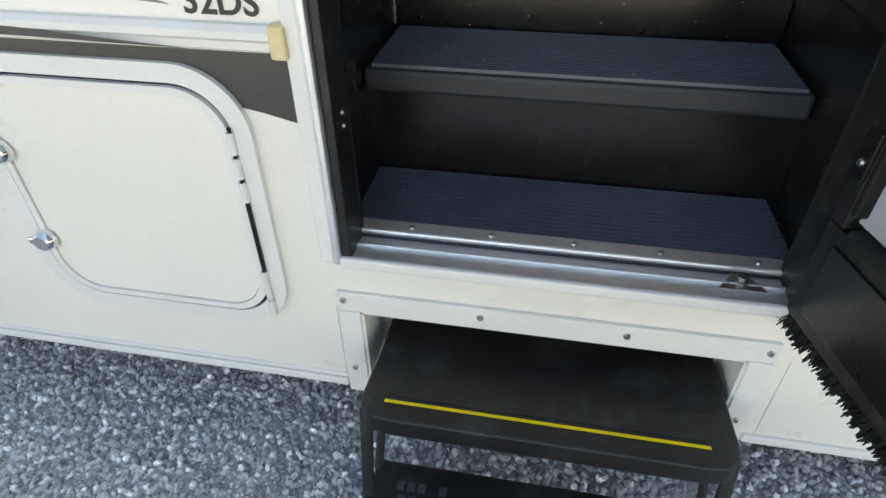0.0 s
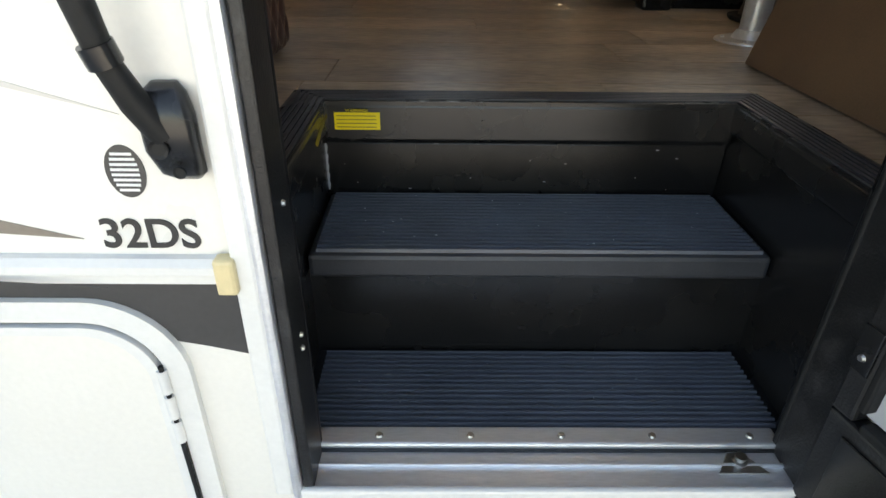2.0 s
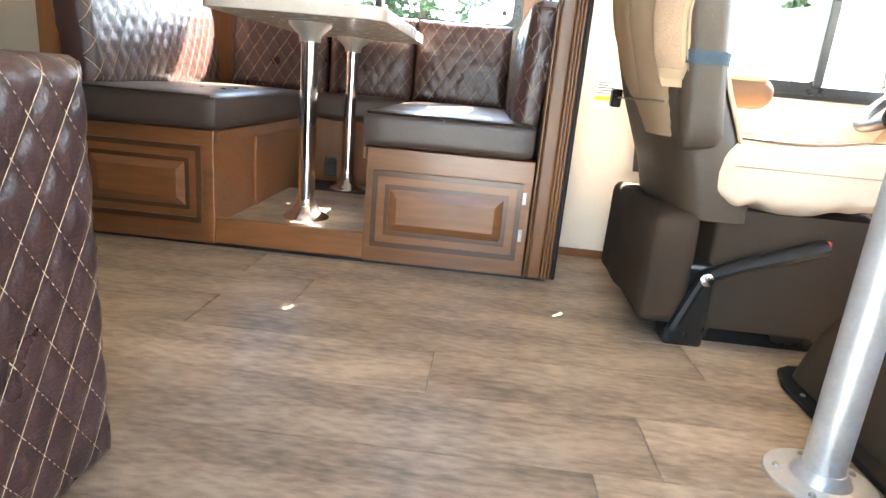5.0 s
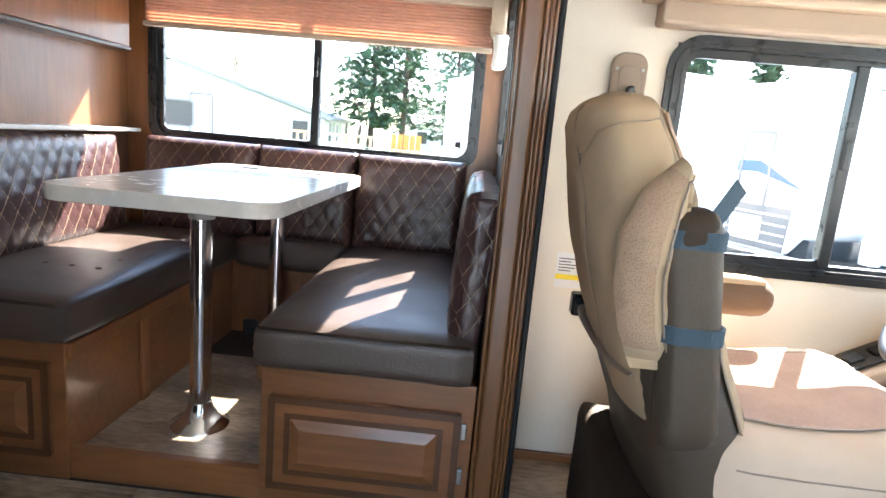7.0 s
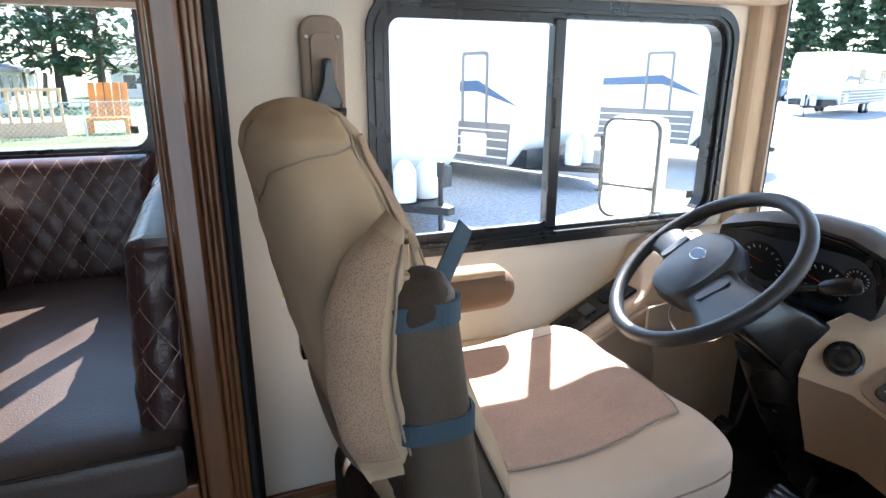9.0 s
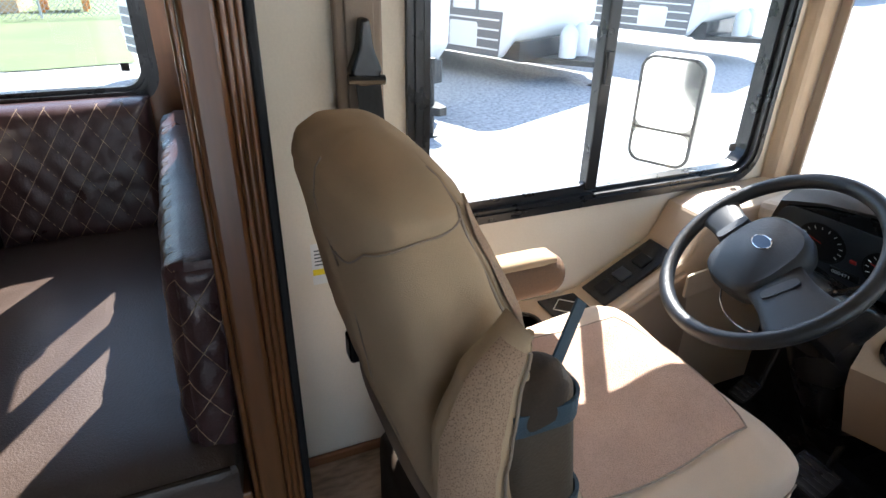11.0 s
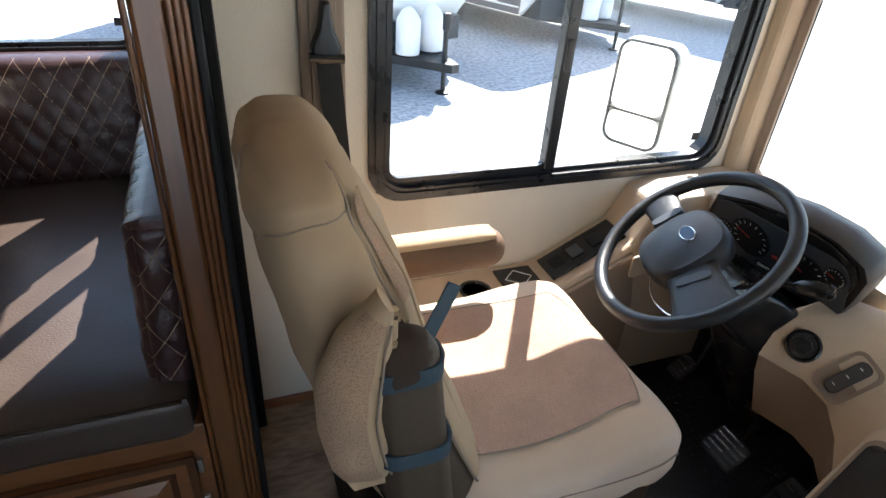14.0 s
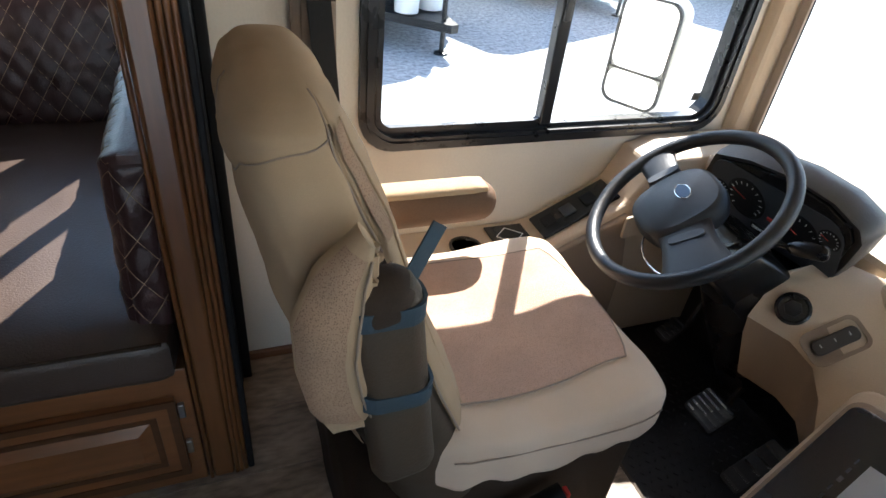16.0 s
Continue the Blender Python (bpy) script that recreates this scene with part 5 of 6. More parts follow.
# seat cushion and its cover
def seat_sec(x, z0, z1, hw, r):
    """A stuffed cross-section with a soft, evenly divided outline."""
    out = []
    for k in range(56):
        c, sn = math.cos(2 * math.pi * k / 56), math.sin(2 * math.pi * k / 56)
        out.append((x, SY + hw * math.copysign(abs(c) ** 0.38, c), (z0 + z1) / 2 + (z1 - z0) / 2 * math.copysign(abs(sn) ** 0.38, sn)))
    return out
q = bmesh.new()
secs = []
for x, z0, z1, hw in [[float(np.interp(x, (0.53, 0.56, 0.62, 0.70, 0.78, 0.86, 0.93, 0.98, 1.02, 1.045, 1.06), c)) if c else x for c in (None, (0.40, 0.375, 0.365, 0.36, 0.362, 0.37, 0.38, 0.385, 0.39, 0.40, 0.42), (0.50, 0.525, 0.532, 0.528, 0.528, 0.534, 0.545, 0.548, 0.538, 0.51, 0.46), (0.22, 0.25, 0.268, 0.274, 0.277, 0.278, 0.277, 0.272, 0.262, 0.245, 0.215))] for x in [0.53 + 0.0133 * k for k in range(40)] + [1.06]]:
    s = []
    for x_, y, z in seat_sec(x, z0, z1, hw, min(0.066, (z1 - z0) * 0.48)):
        if z < z0 + 0.05:
            z += 0.022 * noise.noise(Vector((x * 17, y * 14, 0)))
        y += 0.007 * noise.noise(Vector((x * 13, y * 5, z * 9)))
        if abs(y - SY) < 0.17 and z > 0.5:
            z -= 0.012 * (1 - (abs(y - SY) / 0.17) ** 2)
        s.append((x_, y, z))
    secs.append(s)
loft(secs, q)
sc = part("cushion_cover", q, "fabric_pale", ds, "tan fabric seat cushion cover", smooth=True)
q = bmesh.new()
IN = 14
gv = {}
for i in range(IN + 1):
    for j in range(IN + 1):
        x = 0.585 + 0.435 * i / IN - (0.05 * ((2 * j / IN - 1) ** 2) if i > IN * 0.6 else 0) * (i / IN - 0.6) * 2.5
        y = SY + (0.190 + 0.010 * math.sin(i / IN * 5)) * (2 * j / IN - 1)
        top = float(np.interp(x, (0.56, 0.62, 0.70, 0.78, 0.86, 0.93, 0.98, 1.02), (0.525, 0.532, 0.528, 0.528, 0.534, 0.545, 0.548, 0.538)))
        gv[i, j] = q.verts.new((x, y, top + 0.002 - 0.009 * max(0.0, 1 - ((y - SY) / 0.17) ** 2)))
for i in range(IN):
    for j in range(IN):
        q.faces.new((gv[i, j], gv[i + 1, j], gv[i + 1, j + 1], gv[i, j + 1]))
edge = [gv[IN, j].co.copy() for j in range(IN + 1)]
sidea, sideb = [gv[i, 0].co.copy() for i in range(IN + 1)], [gv[i, IN].co.copy() for i in range(IN + 1)]
ins = part("woven_insert", q, "fabric_mesh", sc, "brownish woven seat insert", smooth=True)
for e in (edge, sidea, sideb):
    seam([p + Vector((0, 0, -0.0005)) for p in e], 0.0019, "plastic_taupe", sc)
seam([(0.60 + 0.025 * i, SY - float(np.interp(0.60 + 0.025 * i, (0.56, 0.62, 0.70, 0.86, 0.93, 0.98, 1.02, 1.045), (0.25, 0.268, 0.274, 0.278, 0.277, 0.272, 0.262, 0.245))) - 0.001, 0.47) for i in range(18)], 0.0016, "plastic_taupe", sc)
q = bmesh.new()
loft([skirt_ring(0.60, 1.03, 1.595, 2.06, z, 0.008) for z in (0.05, 0.15, 0.25, 0.36)], q)
part("base_skirt", q, "vinyl_dark", ds, "brown vinyl base skirt", smooth=True)
part("rear_skirt", pillow(0.440, 0.560, 1.558, 2.085, 0.055, 0.345, 0.030, 0.006, 0, 16, 0.006), "vinyl_dark", ds, "brown vinyl rear skirt", smooth=True)
part("seat_mount", box(0.52, 0.62, 1.57, 1.66, 0.0, 0.22, 0.01), "black_plastic", ds)
part("seat_mount", box(0.56, 0.98, 1.62, 2.02, 0.0, 0.06, 0.01), "black_plastic", ds)
part("recline_strut", tube([(0.53, 1.556, 0.05), (0.585, 1.556, 0.20)], [0.016, 0.012], 8), "black_rubber", ds)
bb = part("belt_buckle_arm", tube([(0.575, 1.548, 0.196), (0.66, 1.546, 0.235), (0.76, 1.545, 0.272), (0.84, 1.545, 0.302)], [0.022, 0.023, 0.025, 0.027], 10, flat=0.75), "black_rubber", ds, "black seat belt buckle stalk", smooth=True)
part("pivot_bolt", lathe([(0.016, 0.0), (0.016, 0.006), (0.008, 0.010), (0.001, 0.010)], (0.58, 1.53, 0.196), (0, -1, 0), 16), "chrome", bb, smooth=True)
part("red_button", box(0.838, 0.848, 1.535, 1.555, 0.292, 0.316, 0.002), "red_bit", bb)
q = pillow(0.50, 0.875, 2.04, 2.13, 0.60, 0.695, 0.046, 0.0, 2, 14)
la = part("armrest", q, "suede", ds, "brown vinyl window-side armrest", smooth=True)
# Tan colour on the pad stands for sun on the brown vinyl top.
part("armrest_sunlit_top", pillow(0.515, 0.845, 2.055, 2.115, 0.675, 0.699, 0.012, 0.0, 2, 8), "fabric_tan", la, smooth=True)
part("rear_strap", tube([back_at(0.60, a, 0.004) for a in range(100, 236, 6)], 0.010, 6, flat=0.3), "plastic_taupe", ds, "tan rear strap", smooth=True)
part("strap_clip", box(0.385, 0.415, 2.03, 2.07, 0.57, 0.625, 0.006), "black_plastic", ds)

# seat belt on the wall
sb = thing("seat_belt", (0.51, 2.35, 0.9), "black seat belt on a tan anchor plate", "seat belt")
part("anchor_plate", prism(round_rect(0.465, 0.562, 0.70, 1.235, 0.035), "y", 2.335, 2.359, 0.006), "plastic_taupe", sb)
part("raised_slot", prism(round_rect(0.485, 0.543, 0.80, 1.20, 0.02), "y", 2.328, 2.336, 0.003), "plastic_taupe", sb)
bk = part("belt_guide", prism([(0.495, 1.02), (0.535, 1.02), (0.548, 1.05), (0.532, 1.09), (0.525, 1.145), (0.508, 1.145), (0.50, 1.09), (0.482, 1.05)], "y", 2.296, 2.329, 0.006), "black_plastic", sb)
part("belt_loop", tube([(0.478, 2.30, 1.035), (0.552, 2.30, 1.030)], 0.010, 8), "black_plastic", bk)
part("belt_webbing", prism([(0.493, 1.03), (0.543, 1.025), (0.575, 0.62), (0.60, 0.35), (0.55, 0.35), (0.525, 0.62)], "y", 2.298, 2.301), "black_rubber", sb)
screw_set([(p[0], 2.334, p[1]) for p in ((0.478, 1.19), (0.548, 1.19), (0.478, 0.86), (0.548, 0.86))], (0, -1, 0), 0.005, sb)
lb = thing("wall_label", (0.42, 2.359, 0.56), "white safety label with a yellow band on the wall", "label")
part("paper", box(0.385, 0.463, 2.3585, 2.3595, 0.56, 0.665), "label_white", lb)
part("yellow_band", box(0.386, 0.462, 2.3575, 2.3584, 0.585, 0.60), "yellow", lb)
q = bmesh.new()
for i in range(5):
    box(0.392, 0.392 + 0.06 * (0.6 + 0.4 * ((i * 7) % 3) / 2), 2.3575, 2.3584, 0.61 + 0.009 * i, 0.613 + 0.009 * i, bm=q)
part("writing_bars", q, "grey_face", lb)
tagged(part("baseboard", box(0.30, 0.98, 2.345, 2.3585, 0.0, 0.03, 0.004), "wood_x", kind="structure"), "thin wood baseboard strip", "baseboard")

# cabinet and shade above the driver's window
oh = thing("overhead_cabinet", (1.2, 2.2, 1.45), "brown wood overhead cabinet above the driver window", "cabinet")
part("body", box(0.44, 1.95, 2.13, 2.355, 1.385, 1.99, 0.008), "wood_x", oh)
part("panel", box(0.62, 1.25, 2.124, 2.131, 1.475, 1.93, 0.003), "wall_cream", oh)
part("panel", box(1.33, 1.9, 2.124, 2.131, 1.475, 1.93, 0.003), "wood_dark", oh)
hs = thing("roller_blind", (1.2, 2.3, 1.3), "tan roller blind housing above the driver window", "blind")
part("housing", box(0.565, 1.84, 2.275, 2.357, 1.304, 1.384, 0.010), "fabric_taupe", hs)
part("shelf_lip", prism([(2.20, 1.352), (2.19, 1.366), (2.20, 1.381), (2.345, 1.384), (2.345, 1.362), (2.23, 1.359)], "x", 0.52, 1.86, 0.006), "plastic_tan", hs)

# ---- steering wheel ----
WC = Vector((1.226, 1.876, 0.716))
WN = Vector((-0.615, 0.157, 0.773)).normalized()
wu = WN.cross(Vector((0, 0, 1))).normalized()
wv = wu.cross(WN).normalized()
if wv.z < 0:
    wu, wv = -wu, -wv


def on_wheel(a, b, h=0.0):
    return WC + wu * a + wv * b + WN * h


sw_ = thing("steering_wheel", tuple(WC), "dark grey steering wheel with two wide spokes", "steering wheel")
part("rim", tube([on_wheel(0.212 * math.cos(a * math.pi / 32), 0.212 * math.sin(a * math.pi / 32)) for a in range(64)], 0.0165, 12, closed=True), "wheel_blk", sw_, smooth=True)
RIGHT = 1 if on_wheel(0.1, 0).y < WC.y else -1
def wheel_slab(pts, h0, h1, bev=0.006):
    q = bmesh.new()
    n = len(pts)
    loft([[on_wheel(a * 0.93, b * 0.93, h0) for a, b in pts], [on_wheel(a, b, h0 + (h1 - h0) * 0.4) for a, b in pts], [on_wheel(a * 0.96, b * 0.96, h0 + (h1 - h0) * 0.85) for a, b in pts], [on_wheel(a * 0.85, b * 0.85, h1) for a, b in pts]], q)
    return q
HA, HB = -0.020 * RIGHT, -0.010
hub = part("hub", wheel_slab([(HA + 0.092 * math.copysign(abs(math.cos(a * math.pi / 20)) ** 0.7, math.cos(a * math.pi / 20)), HB + 0.098 * math.copysign(abs(math.sin(a * math.pi / 20)) ** 0.75, math.sin(a * math.pi / 20))) for a in range(40)], -0.045, 0.014), "wheel_blk", sw_, smooth=True)


def badge_at(k, r0, r1, h):
    c, sn = r0 * math.cos(k), r1 * math.sin(k)
    t = 0.0
    return on_wheel(HA - 0.006 * RIGHT + RIGHT * (c * math.cos(t) + sn * math.sin(t)), HB + 0.022 - c * math.sin(t) + sn * math.cos(t), h)


part("badge", loft([[badge_at(k * math.pi / 12, 0.024, 0.0135, h) for k in range(24)] for h in (0.011, 0.0160)]), "trailer_blue", hub, "small blue oval badge")
part("badge_ring", tube([badge_at(k * math.pi / 12, 0.0255, 0.0150, 0.0148) for k in range(24)], 0.0015, 6, closed=True), "chrome", hub)
for ang, w0, w1 in ((175, 0.050, 0.050), (-17, 0.060, 0.078)):
    d0, d1 = math.cos(radians(ang)) * RIGHT, math.sin(radians(ang))
    p0, p1 = -d1, d0
    secs = []
    for i in range(11):
        t = i / 10
        r = 0.05 + 0.158 * t
        hw = w0 + (w1 - w0) * t - 0.012 * math.sin(math.pi * t)
        secs.append([on_wheel(HA * (1 - t) + d0 * r + p0 * hw * math.cos(k * math.pi / 8), HB * (1 - t) + d1 * r + p1 * hw * math.cos(k * math.pi / 8), -0.008 + 0.006 * t + 0.012 * math.sin(k * math.pi / 8)) for k in range(16)])
    sp = part("spoke", loft(secs), "wheel_blk", sw_, smooth=True)
    q = bmesh.new()
    loft([[on_wheel(HA * 0.6 + d0 * (0.112 + 0.011 * y) + p0 * 0.036 * x, HB * 0.6 + d1 * (0.112 + 0.011 * y) + p1 * 0.036 * x, h) for x, y in round_rect(-1, 1, -1, 1, 0.6, 4)] for h in (-0.002, 0.0085)], q)
    part("spoke_button", q, "grey_face", sp)
q = bmesh.new()
loft([[on_wheel(a, b + c, h) for a, b in round_rect(-w, w, -v, v, 0.022, 4)] for h, w, v, c in ((-0.035, 0.05, 0.045, 0.0), (-0.075, 0.066, 0.052, 0.0), (-0.11, 0.088, 0.060, 0.008), (-0.19, 0.102, 0.070, 0.035), (-0.30, 0.108, 0.078, 0.06))], q)
scol = thing("steering_column", tuple(on_wheel(0, -0.1, -0.3)), "black plastic steering column shroud", "steering column")
part("shroud", q, "black_plastic", scol, smooth=True)
part("lower_shroud", tube([(1.42, 1.81, 0.54), (1.50, 1.81, 0.40), (1.64, 1.81, 0.15)], [0.10, 0.10, 0.09], 14), "black_plastic", scol, smooth=True)
part("metal_ring", tube([on_wheel(0.105 * math.cos(a * math.pi / 16), -0.055 + 0.075 * math.sin(a * math.pi / 16), -0.095) for a in range(-20, 4)], 0.0022, 6), "chrome", scol, smooth=True)
stalk = part("gear_stalk", tube([on_wheel(0.05 * RIGHT, -0.03, -0.09), Vector((1.345, 1.735, 0.695)), Vector((1.362, 1.675, 0.716))], [0.008, 0.006, 0.007], 8), "black_plastic", scol, smooth=True)
part("stalk_knob", tube([(1.354, 1.705, 0.705), (1.359, 1.692, 0.710), (1.372, 1.642, 0.729), (1.375, 1.636, 0.731)], [0.008, 0.0165, 0.017, 0.012], 14), "black_plastic", stalk, smooth=True)
part("turn_stalk", tube([on_wheel(-0.05 * RIGHT, -0.05, -0.08), on_wheel(-0.11 * RIGHT, -0.02, -0.08)], 0.007, 8), "black_plastic", scol, smooth=True)

# ---- dashboard ----
da = thing("dashboard", (1.8, 1.3, 0.3), "tan and taupe moulded dashboard with black instrument panel", "dashboard")
# side console below the window: profile along the wall
prof = [(0.62, 0.0), (0.62, 0.36), (0.66, 0.388), (1.10, 0.390), (1.14, 0.40), (1.36, 0.515), (1.385, 0.56), (1.42, 0.628), (1.50, 0.648), (1.95, 0.655), (1.95, 0.0)]
part("side_console", prism(prof, "y", 2.19, 2.356, 0.010), "plastic_tan", da)
part("console_face", prism([(0.64, 0.02), (0.64, 0.355), (1.10, 0.362), (1.36, 0.49), (1.40, 0.30), (1.40, 0.02)], "y", 2.172, 2.192, 0.006), "plastic_taupe", da)
tilt = math.degrees(math.atan2(0.115, 0.22))
pn = part("switch_panel", moved(box(-0.125, 0.125, -0.052, 0.052, -0.004, 0.006, 0.003), pose(1.245, 2.275, 0.462, 0, -tilt, 0)), "black_plastic", da)
for i, dx in enumerate((-0.085, -0.02, 0.05)):
    part("switch", moved(box(dx - 0.02, dx + 0.02, -0.022, 0.022, 0.006, 0.013, 0.003), pose(1.245, 2.275, 0.462, 0, -tilt, 0)), "grey_face" if i == 1 else "black_rubber", pn)
pn2 = part("mirror_control", box(0.985, 1.105, 2.215, 2.325, 0.391, 0.398, 0.003), "black_plastic", da)
q = bmesh.new()
for a in range(4):
    p0, p1 = [Vector((1.045 + 0.042 * math.cos(b * math.pi / 2), 2.27 + 0.038 * math.sin(b * math.pi / 2), 0.3985)) for b in (a, a + 1)]
    tube([p0, p1], 0.0014, 5, q)
part("diamond_mark", q, "label_white", pn2)
part("cup_holder", lathe([(0.045, 0.0), (0.047, 0.006), (0.038, 0.007), (0.036, 0.0), (0.001, 0.0)], (0.90, 2.25, 0.390), seg=28), "black_plastic", da, smooth=True)
# dash top and instrument hood
part("dash_top", prism([(1.58, 2.19), (1.93, 2.27), (2.19, 1.9), (2.24, 1.2), (2.2, 0.2), (1.62, 0.2), (1.52, 1.2), (1.50, 1.45), (1.60, 1.62), (1.62, 2.10)], "z", 0.60, 0.665, 0.02), "dash_top", da, smooth=False)
fm = Matrix.Translation((1.512, 1.86, 0.655)) @ Matrix.Rotation(radians(6), 4, "Z") @ Matrix.Rotation(radians(-22), 4, "Y")
BINNACLE = [(0.158, 0.136), (0.06, 0.170), (-0.052, 0.186), (-0.150, 0.178), (-0.212, 0.148), (-0.224, 0.115), (-0.205, 0.04), (-0.155, -0.105), (-0.08, -0.13), (0.19, -0.13), (0.205, 0.02)]


def binnacle(k, x, drop=0.0):
    return [fm @ Vector((x, -0.01 + (y + 0.01) * k, 0.03 + (z - 0.03) * k - drop)) for y, z in BINNACLE]


hood = loft([binnacle(0.93, -0.040), binnacle(0.985, -0.046), binnacle(1.0, -0.034), binnacle(1.0, 0.0), binnacle(0.96, 0.04, 0.015), binnacle(0.86, 0.075, 0.05)])
hood_ = part("instrument_hood", hood, "hood_grey", da, "dark taupe instrument hood", smooth=True)
hood_.data.polygons[0].use_smooth = True
fc = part("instrument_panel", moved(prism([(-0.01 + (y + 0.01) * 0.90, 0.03 + (z - 0.03) * 0.90) for y, z in BINNACLE], "x", -0.047, -0.036, 0.003), fm), "black_plastic", da)
part("cluster_face", moved(prism(round_rect(-0.190, 0.160, -0.035, 0.135, 0.05), "x", -0.050, -0.0472), fm), "grey_face", fc)
for cy, cz, r in ((0.128, 0.045, 0.028), (0.052, 0.062, 0.054), (-0.090, 0.050, 0.054), (-0.160, 0.085, 0.026)):
    q = bmesh.new()
    lathe([(r, 0.0), (r, 0.002), (r * 0.93, 0.003), (r * 0.93, 0.001), (0.001, 0.001)], (-0.0502, cy, cz), (-1, 0, 0), 36, q)
    dl = part("dial", moved(q, fm), "black_rubber", fc)
    q = bmesh.new()
    for k in range(13):
        a = radians(-130 + 21.7 * k)
        c, sn = math.sin(a), math.cos(a)
        tube([(-0.0528, cy + r * 0.86 * c, cz + r * 0.86 * sn), (-0.0528, cy + r * 0.72 * c, cz + r * 0.72 * sn)], 0.0010, 4, q)
    part("dial_marks", moved(q, fm), "label_white", dl)
    q = tube([(-0.0535, cy, cz), (-0.0535, cy + r * 0.7, cz + r * 0.25)], 0.0012, 4)
    part("needle", moved(q, fm), "red_bit", dl)
part("odometer", moved(box(-0.0535, -0.0502, -0.036, 0.028, -0.012, 0.008, 0.001), fm), "black_rubber", fc)
q = moved(text_mesh("000471", 0.014), fm @ Matrix.Translation((-0.0538, 0.024, -0.007)) @ Matrix.Rotation(radians(-90), 4, "Z") @ Matrix.Rotation(radians(90), 4, "X"))
part("odometer_digits", q, "label_white", fc)
part("warning_light", moved(box(-0.0535, -0.0502, -0.025, -0.012, 0.040, 0.048), fm), "red_bit", fc)
part("dash_fascia", prism([(1.535, 1.60), (1.53, 1.45), (1.56, 1.25), (1.78, 1.2), (1.84, 1.66), (1.62, 1.655)], "z", 0.50, 0.650, 0.03, 3), "dash_top", da, smooth=True)

# tan bolster that sweeps from the column to the centre console
ROLL = ((1.366, 1.720, 0.500, 1.430, 1.738, 0.600), (1.403, 1.629, 0.497, 1.462, 1.668, 0.602), (1.418, 1.570, 0.474, 1.495, 1.600, 0.600), (1.407, 1.520, 0.430, 1.522, 1.540, 0.590), (1.36, 1.46, 0.37, 1.54, 1.47, 0.575), (1.27, 1.40, 0.28, 1.55, 1.38, 0.56))
PN = Vector((-0.697, -0.398, 0.597))


def roll_at(t):
    v = [float(np.interp(t, range(6), [r[i] for r in ROLL])) for i in range(6)]
    return Vector(v[:3]), Vector(v[3:])


rolls = [roll_at(5 * i / 30) for i in range(31)]
cvd = loft([[lo + Vector((0.05, 0.0, -0.02)), lo, lo + (up - lo) * 0.12 + PN * 0.007, lo + (up - lo) * 0.5 + PN * 0.009, lo + (up - lo) * 0.88 + PN * 0.007, up, up + Vector((0.05, -0.02, 0.028)), up + Vector((0.12, -0.04, 0.040)), up + Vector((0.16, -0.05, -0.06))] for lo, up in rolls])
part("curved_panel", cvd, "plastic_tan", da, smooth=True)
knee = loft([[lo + Vector((0.006, 0.004, 0.004)), lo + Vector((0.022, 0.006, -0.06)), lo + Vector((0.07, 0.0, -0.20)), lo + Vector((0.09, -0.01, -0.20)), lo + Vector((0.06, -0.01, 0.0))] for lo, up in rolls])
part("knee_panel", knee, "plastic_taupe", da, smooth=True)
VC = Vector((1.422, 1.671, 0.552)) + PN * 0.008
kn = part("round_vent", lathe([(0.036, -0.006), (0.036, 0.005), (0.031, 0.008), (0.028, 0.002), (0.001, 0.002)], VC, PN, 32), "black_plastic", da, smooth=True)
part("vent_vane", lathe([(0.020, 0.001), (0.018, 0.007), (0.001, 0.008)], VC, PN, 6), "black_rubber", kn)
ax_ = Vector((0.70, -0.226, 0.667)).normalized()
ay_ = PN.cross(ax_).normalized()
ax_ = ay_.cross(PN)
sm = Matrix.Translation(Vector((1.455, 1.583, 0.532)) + PN * 0.009) @ Matrix((ax_, ay_, PN)).transposed().to_4x4()
spn = part("switch_plate", moved(ring(round_rect(-0.058, 0.062, -0.040, 0.036, 0.02), round_rect(-0.050, 0.054, -0.032, 0.028, 0.015), "z", -0.008, 0.006), sm), "plastic_taupe", da)
part("switch_bed", moved(prism(round_rect(-0.051, 0.055, -0.033, 0.029, 0.015), "z", -0.008, 0.001), sm), "plastic_taupe", spn)
part("rocker_block", moved(prism(round_rect(-0.044, 0.050, -0.018, 0.014, 0.012), "z", 0.001, 0.009, 0.003), sm), "hood_grey", spn)
for k in (-1, 0, 1):
    part("rocker_mark", moved(box(k * 0.03 + 0.002, k * 0.03 + 0.004, -0.004, 0.004, 0.0092, 0.0098), sm), "label_white", spn)
part("knee_slot", moved(prism(round_rect(-0.13, 0.0, -0.04, 0.03, 0.01), "y", -0.004, 0.004, 0.002), pose(1.46, 2.165, 0.47, 0, 0, 8)), "plastic_tan", da)

# centre screen unit
ca, cb, cn = Vector((-0.832, -0.159, -0.532)), Vector((0.021, -0.966, 0.256)), Vector((-0.555, 0.202, 0.807))
cm = Matrix.Translation((1.402, 1.47, 0.54)) @ Matrix((ca, cb, cn)).transposed().to_4x4()
cs = thing("centre_console", (1.3, 1.25, 0.3), "taupe centre console with a black radio screen", "console")
part("housing", moved(prism(round_rect(0.0, 0.46, 0.0, 0.34, 0.035), "z", -0.26, 0.0, 0.010, 3), cm), "plastic_tan", cs)
part("bezel", moved(prism(round_rect(0.034, 0.40, 0.012, 0.31, 0.03), "z", 0.0, 0.006, 0.003), cm), "plastic_taupe", cs)
rd = part("radio", moved(prism(round_rect(0.05, 0.385, 0.022, 0.30, 0.02), "z", 0.0062, 0.012, 0.003), cm), "black_plastic", cs)
